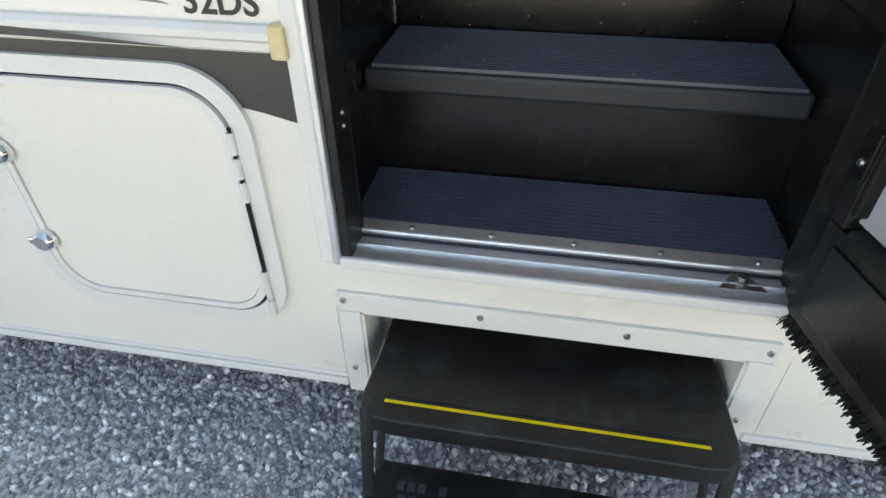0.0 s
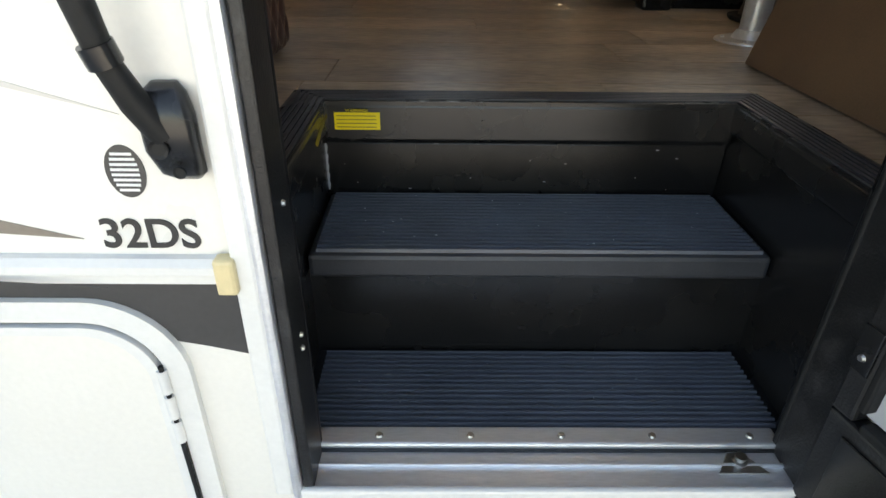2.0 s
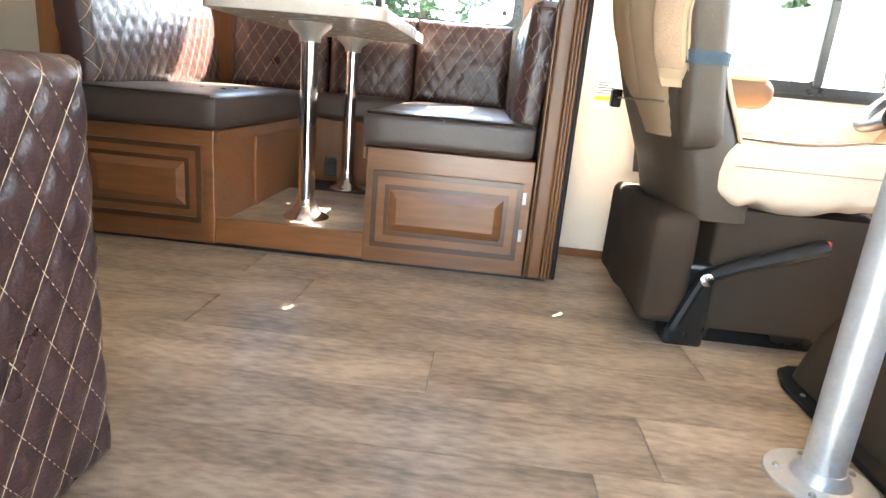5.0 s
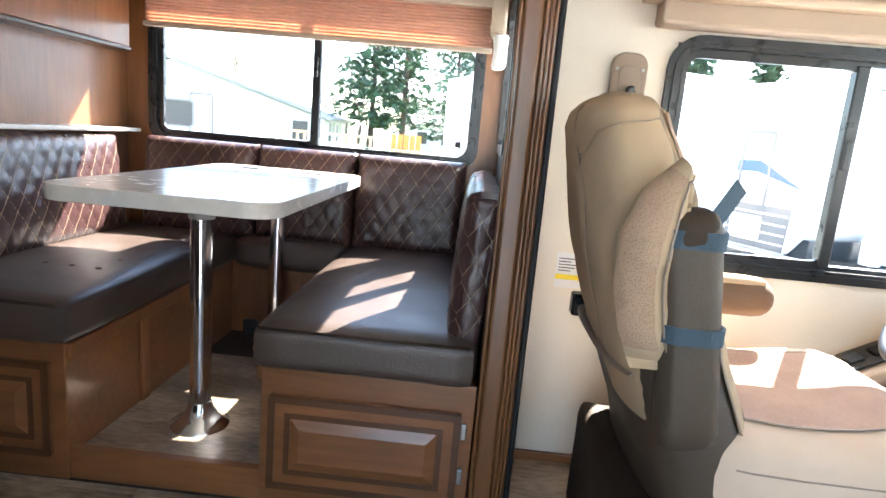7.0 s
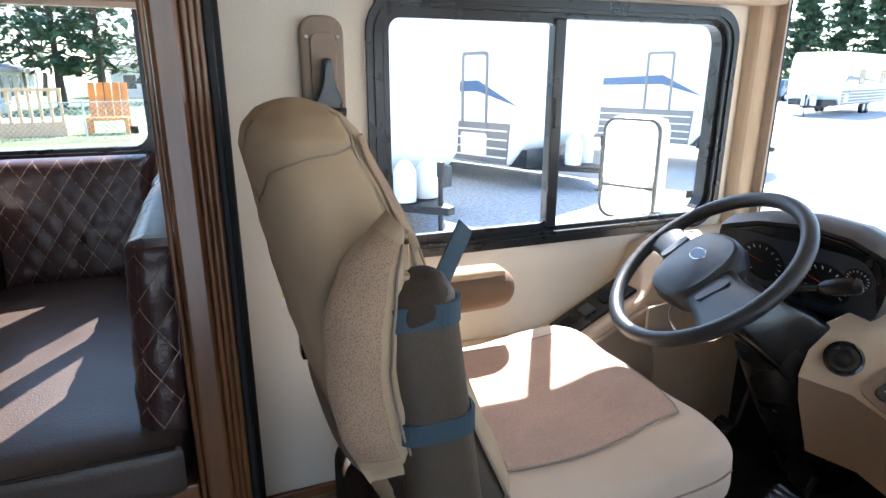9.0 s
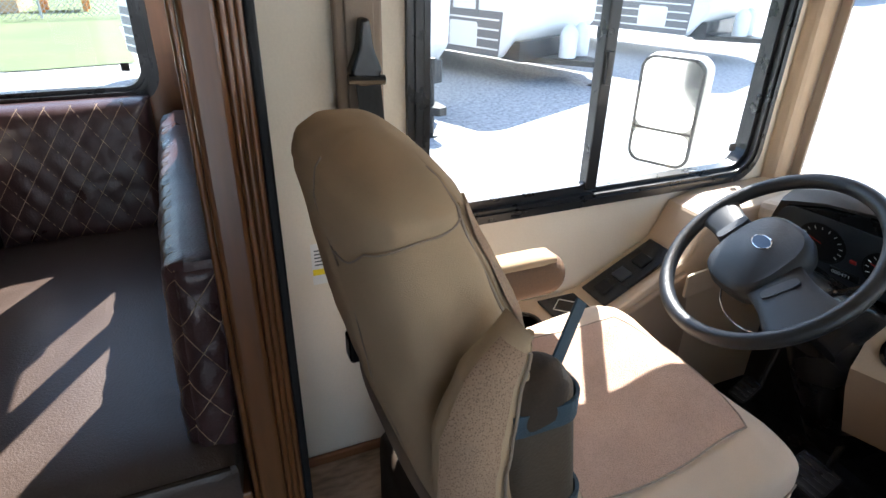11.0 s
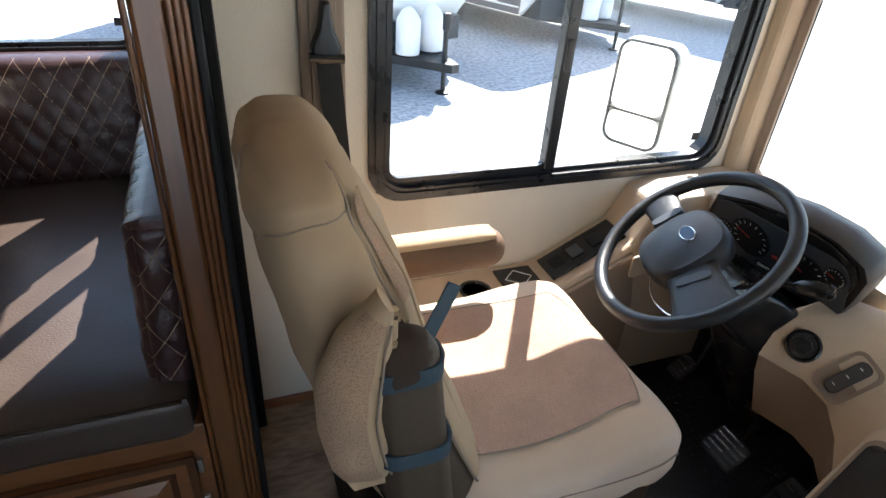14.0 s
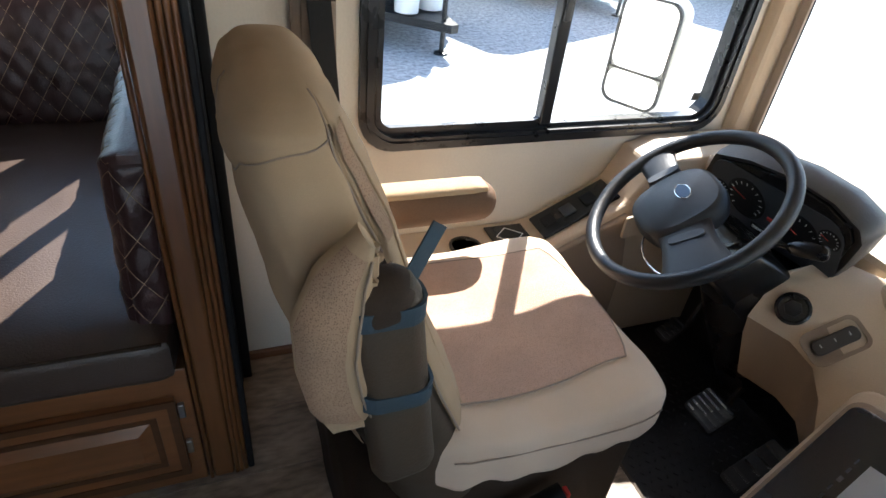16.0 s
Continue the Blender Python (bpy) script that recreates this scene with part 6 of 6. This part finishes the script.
part("screen", moved(box(0.14, 0.34, 0.115, 0.27, 0.0122, 0.0140), cm), "screen", rd, "grey glossy screen")
for k in range(6):
    part("button_mark", moved(box(0.140 + 0.022 * k, 0.152 + 0.022 * k, 0.094, 0.097 + 0.002 * (k % 3), 0.0122, 0.0132), cm), "grey_face", rd)

# footwell
part("front_bulkhead", box(1.75, 1.80, 0.1, 2.19, -0.06, 0.60), "black_paint", fr)
fmw = thing("rubber_mat", (1.4, 1.7, -0.05), "black rubber floor mat with diamond treads", "mat")
part("sheet", prism(round_rect(1.02, 1.74, 1.30, 2.15, 0.04), "z", -0.049, -0.038), "floor_mat", fmw)
q = bmesh.new()
for i in range(26):
    for j in range(30):
        x, y = 1.05 + i * 0.026 + (0.013 if j % 2 else 0), 1.33 + j * 0.027
        if x > 1.72:
            continue
        m = Matrix.Translation((x, y, -0.037)) @ Matrix.Rotation(radians(45 if (i + j) % 2 else -45), 4, "Z")
        b = [m @ Vector(p) for p in ((-0.009, 0, 0), (0, -0.003, 0), (0.009, 0, 0), (0, 0.003, 0))]
        t = [m @ Vector(p) for p in ((-0.004, 0, 0.003), (0.004, 0, 0.003))]
        vs = [q.verts.new(p) for p in b + t]
        q.faces.new((vs[0], vs[1], vs[5], vs[4]))
        q.faces.new((vs[1], vs[2], vs[5]))
        q.faces.new((vs[2], vs[3], vs[4], vs[5]))
        q.faces.new((vs[3], vs[0], vs[4]))
tagged(part("tread_studs", q, "floor_mat", fmw), kind="stuff")
def pedal(name, c, w, h, label, arm_to):
    p = thing(name, c, label, "pedal")
    m = Matrix.Translation(c) @ Matrix.Rotation(radians(-38), 4, "Y")
    pad = part("pad", moved(prism(round_rect(-h, h, -w, w, 0.012), "z", -0.006, 0.006, 0.003), m), "black_rubber", p)
    q = bmesh.new()
    for k in range(5):
        box(-h + 0.01 + k * h * 0.38, -h + 0.016 + k * h * 0.38, -w + 0.008, w - 0.008, 0.006, 0.009, bm=q)
    part("pad_ribs", moved(q, m), "black_plastic", pad)
    part("arm", tube([Vector(c), Vector(c) + Vector((0.06, 0, 0.0)), Vector(arm_to)], 0.009, 8), "black_paint", p, smooth=True)
pedal("brake_pedal", (1.46, 1.75, 0.11), 0.055, 0.045, "black ribbed brake pedal", (1.66, 1.78, 0.40))
pedal("accelerator_pedal", (1.47, 1.58, 0.09), 0.032, 0.085, "long black accelerator pedal", (1.70, 1.56, 0.25))
pedal("parking_brake_pedal", (1.52, 2.02, 0.15), 0.03, 0.04, "small black parking brake pedal", (1.68, 2.04, 0.40))

# ---- outer mirror ----
om = thing("door_mirror", (1.66, 2.62, 0.55), "white-backed two-pane outside mirror", "mirror")
mm = Matrix.Translation((1.635, 2.65, 0.79)) @ Matrix.Rotation(radians(-62), 4, "Z")
part("shell", moved(prism(round_rect(-0.106, 0.112, -0.182, 0.182, 0.05), "y", -0.005, 0.07, 0.02, 3), mm), "white_trim", om, smooth=True)
part("bezel", moved(ring(round_rect(-0.103, 0.105, -0.178, 0.178, 0.045), round_rect(-0.095, 0.095, -0.17, 0.17, 0.04), "y", -0.014, -0.004), mm), "black_frame", om)
part("main_glass", moved(prism(round_rect(-0.094, 0.094, -0.055, 0.169, 0.035), "y", -0.010, -0.006), mm), "mirror", om)
part("spot_glass", moved(prism(round_rect(-0.094, 0.094, -0.169, -0.065, 0.03), "y", -0.010, -0.006), mm), "mirror", om)
part("divider", moved(box(-0.095, 0.095, -0.012, -0.004, -0.064, -0.056), mm), "black_frame", om)
part("arm", tube([(1.70, 2.64, 0.60), (1.74, 2.60, 0.52), (1.80, 2.50, 0.48), (1.84, 2.41, 0.47)], [0.02, 0.022, 0.022, 0.03], 10), "white_trim", om, smooth=True)

# ---- outdoors ----
def trailer(name, centre, yaw, L, W, H, label, stripe, lift=0.55):
    t = thing(name, (centre[0], centre[1], GROUND), label, "travel trailer", "parked trailers")
    m = Matrix.Translation((centre[0], centre[1], GROUND)) @ Matrix.Rotation(radians(yaw), 4, "Z")
    prof = [(-L / 2, lift), (-L / 2, H), (L / 2 - 0.5, H), (L / 2 - 0.16, H - 0.3), (L / 2, H - 0.95), (L / 2 - 0.05, lift + 0.5), (L / 2 - 0.45, lift)]
    body = part("body", moved(prism(prof, "y", -W / 2, W / 2, 0.06, 3), m), "trailer", t)
    low = [(-L / 2 + 0.1, lift + 0.02), (-L / 2 + 0.1, lift + 0.75), (L / 2 - 0.42, lift + 0.75), (L / 2 - 0.47, lift + 0.02)]
    for s in (-1, 1):
        y0, y1 = (W / 2 + 0.001, W / 2 + 0.012) if s > 0 else (-W / 2 - 0.012, -W / 2 - 0.001)
        part("lower_siding", moved(prism(low, "y", y0, y1), m), "trailer_grey", body)
        for k in range(4):
            z = lift + 0.12 + 0.16 * k
            part("siding_rib", moved(box(-L / 2 + 0.12, L / 2 - 0.48, y0 - 0.006 if s < 0 else y0, y1 if s < 0 else y1 + 0.006, z, z + 0.03), m), "trailer", body)
        part("swoosh", moved(prism([(-L / 2 + 1.0, lift + 1.15), (L / 2 - 1.2, lift + 1.5), (L / 2 - 0.25, lift + 1.05), (L / 2 - 1.2, lift + 1.3)], "y", y0, y1), m), stripe, body)
        for x0, x1 in ((-L / 2 + 1.0, -L / 2 + 2.0), (0.6, 1.5)):
            w = part("window", moved(prism(round_rect(x0, x1, lift + 1.1, lift + 1.75, 0.1), "y", y0 * 1.004, y1 * 1.004), m), "dark_glass", t)
            part("window_rim", moved(ring(round_rect(x0 - 0.05, x1 + 0.05, lift + 1.05, lift + 1.8, 0.12), round_rect(x0, x1, lift + 1.1, lift + 1.75, 0.1), "y", y0 * 1.006, y1 * 1.008), m), "trailer_grey", w)
        part("entry_door", moved(ring(round_rect(L / 2 - 1.6, L / 2 - 0.95, lift + 0.1, lift + 2.0, 0.08), round_rect(L / 2 - 1.54, L / 2 - 1.01, lift + 0.16, lift + 1.94, 0.06), "y", y0 * 1.003, y1 * 1.006), m), "trailer_grey", t)
        part("hatch", moved(prism(round_rect(L / 2 - 0.9 - 0.7, L / 2 - 0.85 - 0.1, lift + 0.14, lift + 0.55, 0.05), "y", y0 * 1.006, y1 * 1.008), m), "trailer", t)
        for x in (-0.9, -0.1):
            wh = part("wheel", moved(lathe([(0.001, 0), (0.33, 0), (0.35, 0.04), (0.35, 0.16), (0.33, 0.2), (0.001, 0.2)], (x - 0.3, s * (W / 2 - 0.22), 0.35), (0, s, 0), 24), m), "black_rubber", t)
            part("rim", moved(lathe([(0.001, 0.2), (0.19, 0.2), (0.18, 0.215), (0.001, 0.225)], (x - 0.3, s * (W / 2 - 0.22), 0.35), (0, s, 0), 18), m), "galv", wh)
    part("front_shield", moved(box(L / 2 - 0.5, L / 2 - 0.1, -W / 2 + 0.1, W / 2 - 0.1, lift - 0.02, lift + 0.3), m), "dark_glass", body)
    part("tongue", moved(prism([(L / 2 - 0.5, -0.7), (L / 2 + 0.95, -0.06), (L / 2 + 0.95, 0.06), (L / 2 - 0.5, 0.7)], "z", lift - 0.12, lift - 0.02), m), "black_paint", t)
    part("jack", moved(lathe([(0.09, 0.0), (0.09, 0.02), (0.03, 0.03), (0.03, lift + 0.35), (0.05, lift + 0.36), (0.05, lift + 0.55), (0.001, lift + 0.56)], (L / 2 + 0.75, 0, 0)), m), "black_paint", t)
    for s in (-0.2, 0.2):
        part("gas_bottle", moved(lathe([(0.001, lift - 0.02), (0.15, lift), (0.155, lift + 0.1), (0.155, lift + 0.4), (0.1, lift + 0.5), (0.04, lift + 0.55), (0.001, lift + 0.56)], (L / 2 + 0.28, s, 0)), m), "trailer", t, smooth=True)
    return t


trailer("travel_trailer", (1.575, 11.2), -66, 5.5, 2.4, 3.05, "white travel trailer with a grey swoosh, parked", "trailer_grey", 0.42)
trailer("travel_trailer", (4.75, 14.7), -66, 9.0, 2.45, 3.25, "white travel trailer with blue stripes, parked on gravel", "trailer_blue", 0.45)
trailer("travel_trailer", (9.6, 15.4), -66, 9.0, 2.45, 3.25, "white travel trailer with dark stripes, parked on gravel", "trailer_blue")
trailer("travel_trailer", (34.0, 25.0), -160, 9.0, 2.45, 3.2, "white travel trailer across the lot", "trailer_grey")

gr = bmesh.new()
gr.faces.new([gr.verts.new(p) for p in ((-90, 13.4, GROUND + 0.02), (-2.3, 14.2, GROUND + 0.02), (-0.6, 14.5, GROUND + 0.02), (-1.2, 20.5, GROUND + 0.02), (8, 26.0, GROUND + 0.02), (10, 120, GROUND + 0.02), (-90, 120, GROUND + 0.02))])
tagged(part("lawn", gr, "grass", kind="structure"), "green lawn behind the fence", "grass")


def house(centre, yaw, L, W, label, E=2.7, R=1.9):
    h = thing("house", (centre[0], centre[1], GROUND), label, "house")
    m = Matrix.Translation((centre[0], centre[1], GROUND)) @ Matrix.Rotation(radians(yaw), 4, "Z")
    part("wall", moved(box(-L / 2, L / 2, -W / 2, W / 2, 0, E), m), "siding", h)
    q = bmesh.new()
    prism([(-W / 2 - 0.5, E - 0.05), (0, E + R), (W / 2 + 0.5, E - 0.05), (W / 2 + 0.5, E + 0.15), (0, E + R + 0.2), (-W / 2 - 0.5, E + 0.15)], "x", -L / 2 - 0.7, L / 2 + 0.7, bm=q)
    rf = part("roof", moved(q, m), "roofing", h)
    part("gable", moved(prism([(-W / 2, E), (W / 2, E), (0, E + R - 0.05)], "x", -L / 2, L / 2), m), "siding", h)
    part("chimney", moved(box(0.5, 1.1, 0.6, 1.2, E + R * 0.5, E + R + 0.6), m), "roofing", rf)
    for k in range(5):
        x = -L / 2 + 1.5 + k * (L - 3) / 4
        w = part("window", moved(box(x - 0.5, x + 0.5, -W / 2 - 0.03, -W / 2 + 0.02, 0.8, 2.0), m), "dark_glass", h)
        part("window_frame", moved(ring(round_rect(x - 0.58, x + 0.58, 0.72, 2.08, 0.01, 1), round_rect(x - 0.5, x + 0.5, 0.8, 2.0, 0.01, 1), "y", -W / 2 - 0.05, -W / 2 + 0.01), m), "trailer", w)
    for k in range(5):
        y = -W / 2 + 1.6 + k * (W - 3.2) / 4
        w = part("window", moved(box(-L / 2 - 0.03, -L / 2 + 0.02, y - 0.5, y + 0.5, 0.8, 2.0), m), "dark_glass", h)
        part("window_frame", moved(ring(round_rect(y - 0.58, y + 0.58, 0.72, 2.08, 0.01, 1), round_rect(y - 0.5, y + 0.5, 0.8, 2.0, 0.01, 1), "x", -L / 2 - 0.05, -L / 2 + 0.01), m), "trailer", w)
    part("door", moved(box(1.2, 2.1, -W / 2 - 0.04, -W / 2 + 0.02, 0.1, 2.15), m), "fabric_brown", h)
    return h


house((-20.2, 45.0), 93, 13, 20, "white one-storey house with a low grey gable roof", 2.2, 3.0)
trailer("travel_trailer", (-9.2, 17.4), 6, 6.0, 2.3, 2.55, "white travel trailer parked by the fence", "trailer", 0.45)
house((-1, 66), 4, 13, 8, "pale one-storey house behind the trees")
house((48, 62), -30, 14, 8, "tan one-storey house beyond the lot")


def chain_fence(x0, y0, x1, y1):
    f = thing("chain_link_fence", ((x0 + x1) / 2, (y0 + y1) / 2, GROUND), "galvanised chain-link fence along the lawn", "fence")
    n = 12
    d = Vector((x1 - x0, y1 - y0, 0))
    for i in range(n + 1):
        p = Vector((x0, y0, GROUND)) + d * i / n
        part("post", lathe([(0.035, 0), (0.035, 1.25), (0.001, 1.28)], p, seg=8), "galv", f)
    part("top_rail", tube([(x0, y0, GROUND + 1.2), (x1, y1, GROUND + 1.2)], 0.022, 6), "galv", f)
    L = d.length
    u = d.normalized()
    V, F = [], []
    step = 0.16
    k = -8
    while k * step < L:
        for sg in (1, -1):
            a0, a1 = k * step, k * step + 1.15
            if a0 < 0 or a1 > L:
                continue
            za, zb = (0.03, 1.18) if sg > 0 else (1.18, 0.03)
            p, q_ = Vector((x0, y0, GROUND + za)) + u * a0, Vector((x0, y0, GROUND + zb)) + u * a1
            o = len(V)
            w = Vector((0, 0, 0.009))
            V += [p - w, p + w, q_ + w, q_ - w]
            F.append([o, o + 1, o + 2, o + 3])
        k += 1
    me = bpy.data.meshes.new("wire_mesh")
    me.from_pydata([v - origin_of(f) for v in V], [], F)
    me.materials.append(M["galv"])
    ob = new("wire_mesh", me)
    ob.parent = f
    tagged(ob, kind="stuff")


chain_fence(-24, 20.5, 7, 24.0)


def conifer(x, y, H, R, seed, label, leaf=1.0):
    rnd = random.Random(seed)
    t = thing("pine_tree", (x, y, GROUND), label, "tree", "trees")
    part("trunk", tube([(x, y, GROUND), (x + 0.1, y, GROUND + H * 0.4), (x, y + 0.1, GROUND + H)], [0.32, 0.22, 0.04], 9), "bark", t)
    V, F = [], []
    q = bmesh.new()
    nl = int(H * 3.2)
    for i in range(nl):
        f = 0.14 + 0.86 * i / nl
        z = GROUND + H * f
        r = R * (1 - f) ** 0.75 * (0.55 + 0.6 * rnd.random())
        for k in range(4):
            a = rnd.random() * 6.283
            d = Vector((math.cos(a), math.sin(a), -0.12 + 0.2 * rnd.random()))
            tip = Vector((x, y, z)) + d * r
            if k < 2:
                tube([(x, y, z), tuple(tip)], [0.04, 0.01], 4, q)
            for j in range(16):
                c = Vector((x, y, z)) + d * r * (0.25 + 0.8 * rnd.random()) + Vector((rnd.gauss(0, 0.16), rnd.gauss(0, 0.16), rnd.gauss(0, 0.13)))
                s = (0.10 + 0.16 * rnd.random()) * leaf
                e1 = Vector((rnd.gauss(0, 1), rnd.gauss(0, 1), rnd.gauss(0, 0.5))).normalized() * s
                e2 = Vector((rnd.gauss(0, 1), rnd.gauss(0, 1), rnd.gauss(0, 0.5))).normalized() * s * 0.6
                o = len(V)
                V += [c - e1, c + e2, c + e1, c - e2]
                F.append([o, o + 1, o + 2, o + 3])
    part("branches", q, "bark", t)
    me = bpy.data.meshes.new("crown")
    me.from_pydata([v - origin_of(t) for v in V], [], F)
    me.materials.append(M["leaf"])
    ob = new("crown", me)
    ob.parent = t


def bare_tree(x, y, H, seed):
    rnd = random.Random(seed)
    t = thing("bare_tree", (x, y, GROUND), "leafless deciduous tree in early spring", "tree", "trees")
    trunk = bmesh.new()
    twigs = bmesh.new()
    def grow(p, d, l, r, depth):
        q_ = p + d * l
        mid = p + d * l * 0.5 + Vector((rnd.gauss(0, 0.06), rnd.gauss(0, 0.06), 0)) * l
        tube([p, mid, q_], [r, r * 0.8, r * 0.6], 5 if depth < 2 else 3, trunk if depth < 2 else twigs)
        if depth < 5:
            for k in range(3 if depth else 5):
                nd = (d + Vector((rnd.gauss(0, 0.45), rnd.gauss(0, 0.45), 0.12 + rnd.gauss(0, 0.2)))).normalized()
                grow(p + d * l * (0.55 + 0.45 * rnd.random()), nd, l * (0.62 + 0.15 * rnd.random()), r * 0.55, depth + 1)
    grow(Vector((x, y, GROUND)), Vector((0, 0, 1)), H * 0.32, H * 0.022, 0)
    part("trunk", trunk, "bark", t)
    part("twigs", twigs, "twig", t)


conifer(-8.0, 45, 16, 4.4, 1, "tall dark green pine tree", 1.5)
conifer(-5.4, 43, 17, 4.2, 2, "tall dark green pine tree", 1.5)
conifer(-2.2, 52, 12, 4.0, 3, "tall dark green pine tree", 1.5)
for i, (x, y, h) in enumerate(((-26, 66, 13), (-14, 70, 12), (-9, 78, 12), (6, 75, 11), (-36, 70, 14), (12, 60, 10))):
    bare_tree(x, y, h, 20 + i)
for i in range(11):
    x = 16 + i * 8.5
    conifer(x, 72 - i * 3.0 + (i % 3) * 4, 14 + (i * 5) % 6, 4.0, 40 + i, "dark green pine at the far edge of the lot", 2.4)


def suv(c, yaw, label):
    t = thing("parked_car", (c[0], c[1], GROUND), label, "car")
    m = Matrix.Translation((c[0], c[1], GROUND)) @ Matrix.Rotation(radians(yaw), 4, "Z")
    part("body", moved(prism([(-2.2, 0.4), (-2.25, 0.95), (-2.15, 1.05), (-1.9, 1.72), (0.4, 1.75), (0.95, 1.1), (2.1, 1.0), (2.25, 0.8), (2.25, 0.4)], "y", -0.88, 0.88, 0.05), m), "carpaint", t)
    for s in (-1, 1):
        for x0, x1 in ((-1.8, -0.95), (-0.85, 0.0), (0.08, 0.6)):
            part("window", moved(prism([(x0, 1.12), (x1, 1.12), (x1 - 0.06 if x1 < 0.3 else x1 - 0.25, 1.62), (x0 + 0.06, 1.62)], "y", s * 0.885 - 0.004, s * 0.885 + 0.004), m), "dark_glass", t)
        for x in (-1.4, 1.4):
            w = part("wheel", moved(lathe([(0.001, 0), (0.33, 0), (0.35, 0.03), (0.35, 0.17), (0.33, 0.2), (0.001, 0.2)], (x, s * 0.72, 0.35), (0, s, 0), 20), m), "black_rubber", t)
            part("rim", moved(lathe([(0.001, 0.2), (0.2, 0.2), (0.001, 0.22)], (x, s * 0.72, 0.35), (0, s, 0), 14), m), "galv", w)


suv((46, 38.5), 15, "dark blue car parked across the lot")
# orange timber stand and yellow slide by the fence
dk = thing("garden_deck", (-6.5, 25.5, GROUND), "pale cedar timber garden deck with railing", "deck")
part("platform", box(-9.5, -4.2, 24.6, 27.2, GROUND, GROUND + 0.5), "cedar", dk)
for i in range(18):
    x = -9.4 + i * 0.3
    part("baluster", box(x, x + 0.09, 24.62, 24.7, GROUND + 0.5, GROUND + 1.5), "cedar", dk)
part("rail", box(-9.5, -4.2, 24.58, 24.74, GROUND + 1.5, GROUND + 1.6), "cedar", dk)
ch = thing("garden_chair", (-3.0, 24.9, GROUND), "large orange wooden garden chair", "chair")
part("seat", box(-3.6, -2.3, 24.6, 25.6, GROUND + 0.5, GROUND + 0.6), "orange", ch)
for i in range(5):
    part("back_slat", moved(box(-0.11, 0.11, -0.03, 0.03, 0, 1.3, 0.01), pose(-3.45 + i * 0.26, 25.5, GROUND + 0.5, -14, 0, 0)), "orange", ch)
for x in (-3.55, -2.35):
    for y in (24.65, 25.5):
        part("leg", box(x - 0.06, x + 0.06, y - 0.06, y + 0.06, GROUND, GROUND + 0.5), "orange", ch)

# ---- vinyl planks ----
ROW = 0.195
def planks():
    rnd = random.Random(8)
    cache = {}
    def plank(x0, x1, y0, y1, z):
        g_ = 0.0006
        L, W = round(x1 - x0 - 2 * g_, 4), round(y1 - y0 - 2 * g_, 4)
        if L < 0.01 or W < 0.01:
            return
        key = (L, W)
        if key not in cache:
            b = bmesh.new()
            box(-L / 2, L / 2, -W / 2, W / 2, -0.003, 0.0, bm=b)
            top = [e for e in b.edges if all(v.co.z > -0.001 for v in e.verts)]
            bmesh.ops.bevel(b, geom=top, offset=0.0012, segments=1, affect="EDGES")
            me = bpy.data.meshes.new("plank")
            b.to_mesh(me)
            b.free()
            me.materials.append(M["plank"])
            cache[key] = me
        ob = new("plank", cache[key])
        ob.parent = fl
        ob.location = Vector(((x0 + x1) / 2, (y0 + y1) / 2, z)) - fl.location
    starts = {6: 0.365, 7: -0.05, 8: -0.65, 5: 0.25}
    k = 0
    y = 0.99 - 5 * ROW
    while y < WALL_Y:
        a, b = max(0.05, y), min(WALL_Y - 0.004, y + ROW)
        x = starts.get(k + 1, rnd.random() * 1.2) - 1.22 * 6
        while x < 1.2:
            x0, x1 = max(-5.15, x), min(1.19, x + 1.22)
            if x1 > -5.15 and x0 < 1.19:
                if b <= 0.525:
                    for s0, s1 in ((x0, min(x1, -0.415)), (max(x0, 0.415), x1)):
                        if s1 - s0 > 0.01:
                            plank(s0, s1, a, b, 0.0)
                elif a < 0.525:
                    for s0, s1 in ((x0, min(x1, -0.415)), (max(x0, 0.415), x1)):
                        if s1 - s0 > 0.01:
                            plank(s0, s1, a, b, 0.0)
                    s0, s1 = max(x0, -0.415), min(x1, 0.415)
                    if s1 - s0 > 0.01:
                        plank(s0, s1, 0.526, b, 0.0)
                else:
                    plank(x0, x1, a, b, 0.0)
            x += 1.22
        y += ROW
        k += 1
    for i in range(4):
        plank(-0.85, -0.353, 2.005 + 0.18 * i, 2.005 + 0.18 * (i + 1), 0.080)


part("slide_floor", box(-1.36, 0.2, 2.005, SLIDE_Y, 0.03, 0.0765), "groove", fl)
planks()
# warning label in the step well
wl_ = thing("warning_label", (-0.30, 0.455, -0.06), "yellow warning label on the step well riser", "label")
part("sheet", box(-0.336, -0.258, 0.4535, 0.4555, -0.046, -0.016), "yellow", wl_)
part("heading_strip", box(-0.318, -0.278, 0.4535, 0.4555, -0.0155, -0.009), "black_rubber", wl_)
part("heading", moved(text_mesh("WARNING!", 0.0075), pose(-0.3165, 0.453, -0.0148, 90, 0, 0)), "yellow", wl_)
q = bmesh.new()
for i in range(4):
    box(-0.332, -0.264, 0.4528, 0.4536, -0.042 + 0.0065 * i, -0.0405 + 0.0065 * i, bm=q)
part("writing_bars", q, "stain_yellow", wl_)
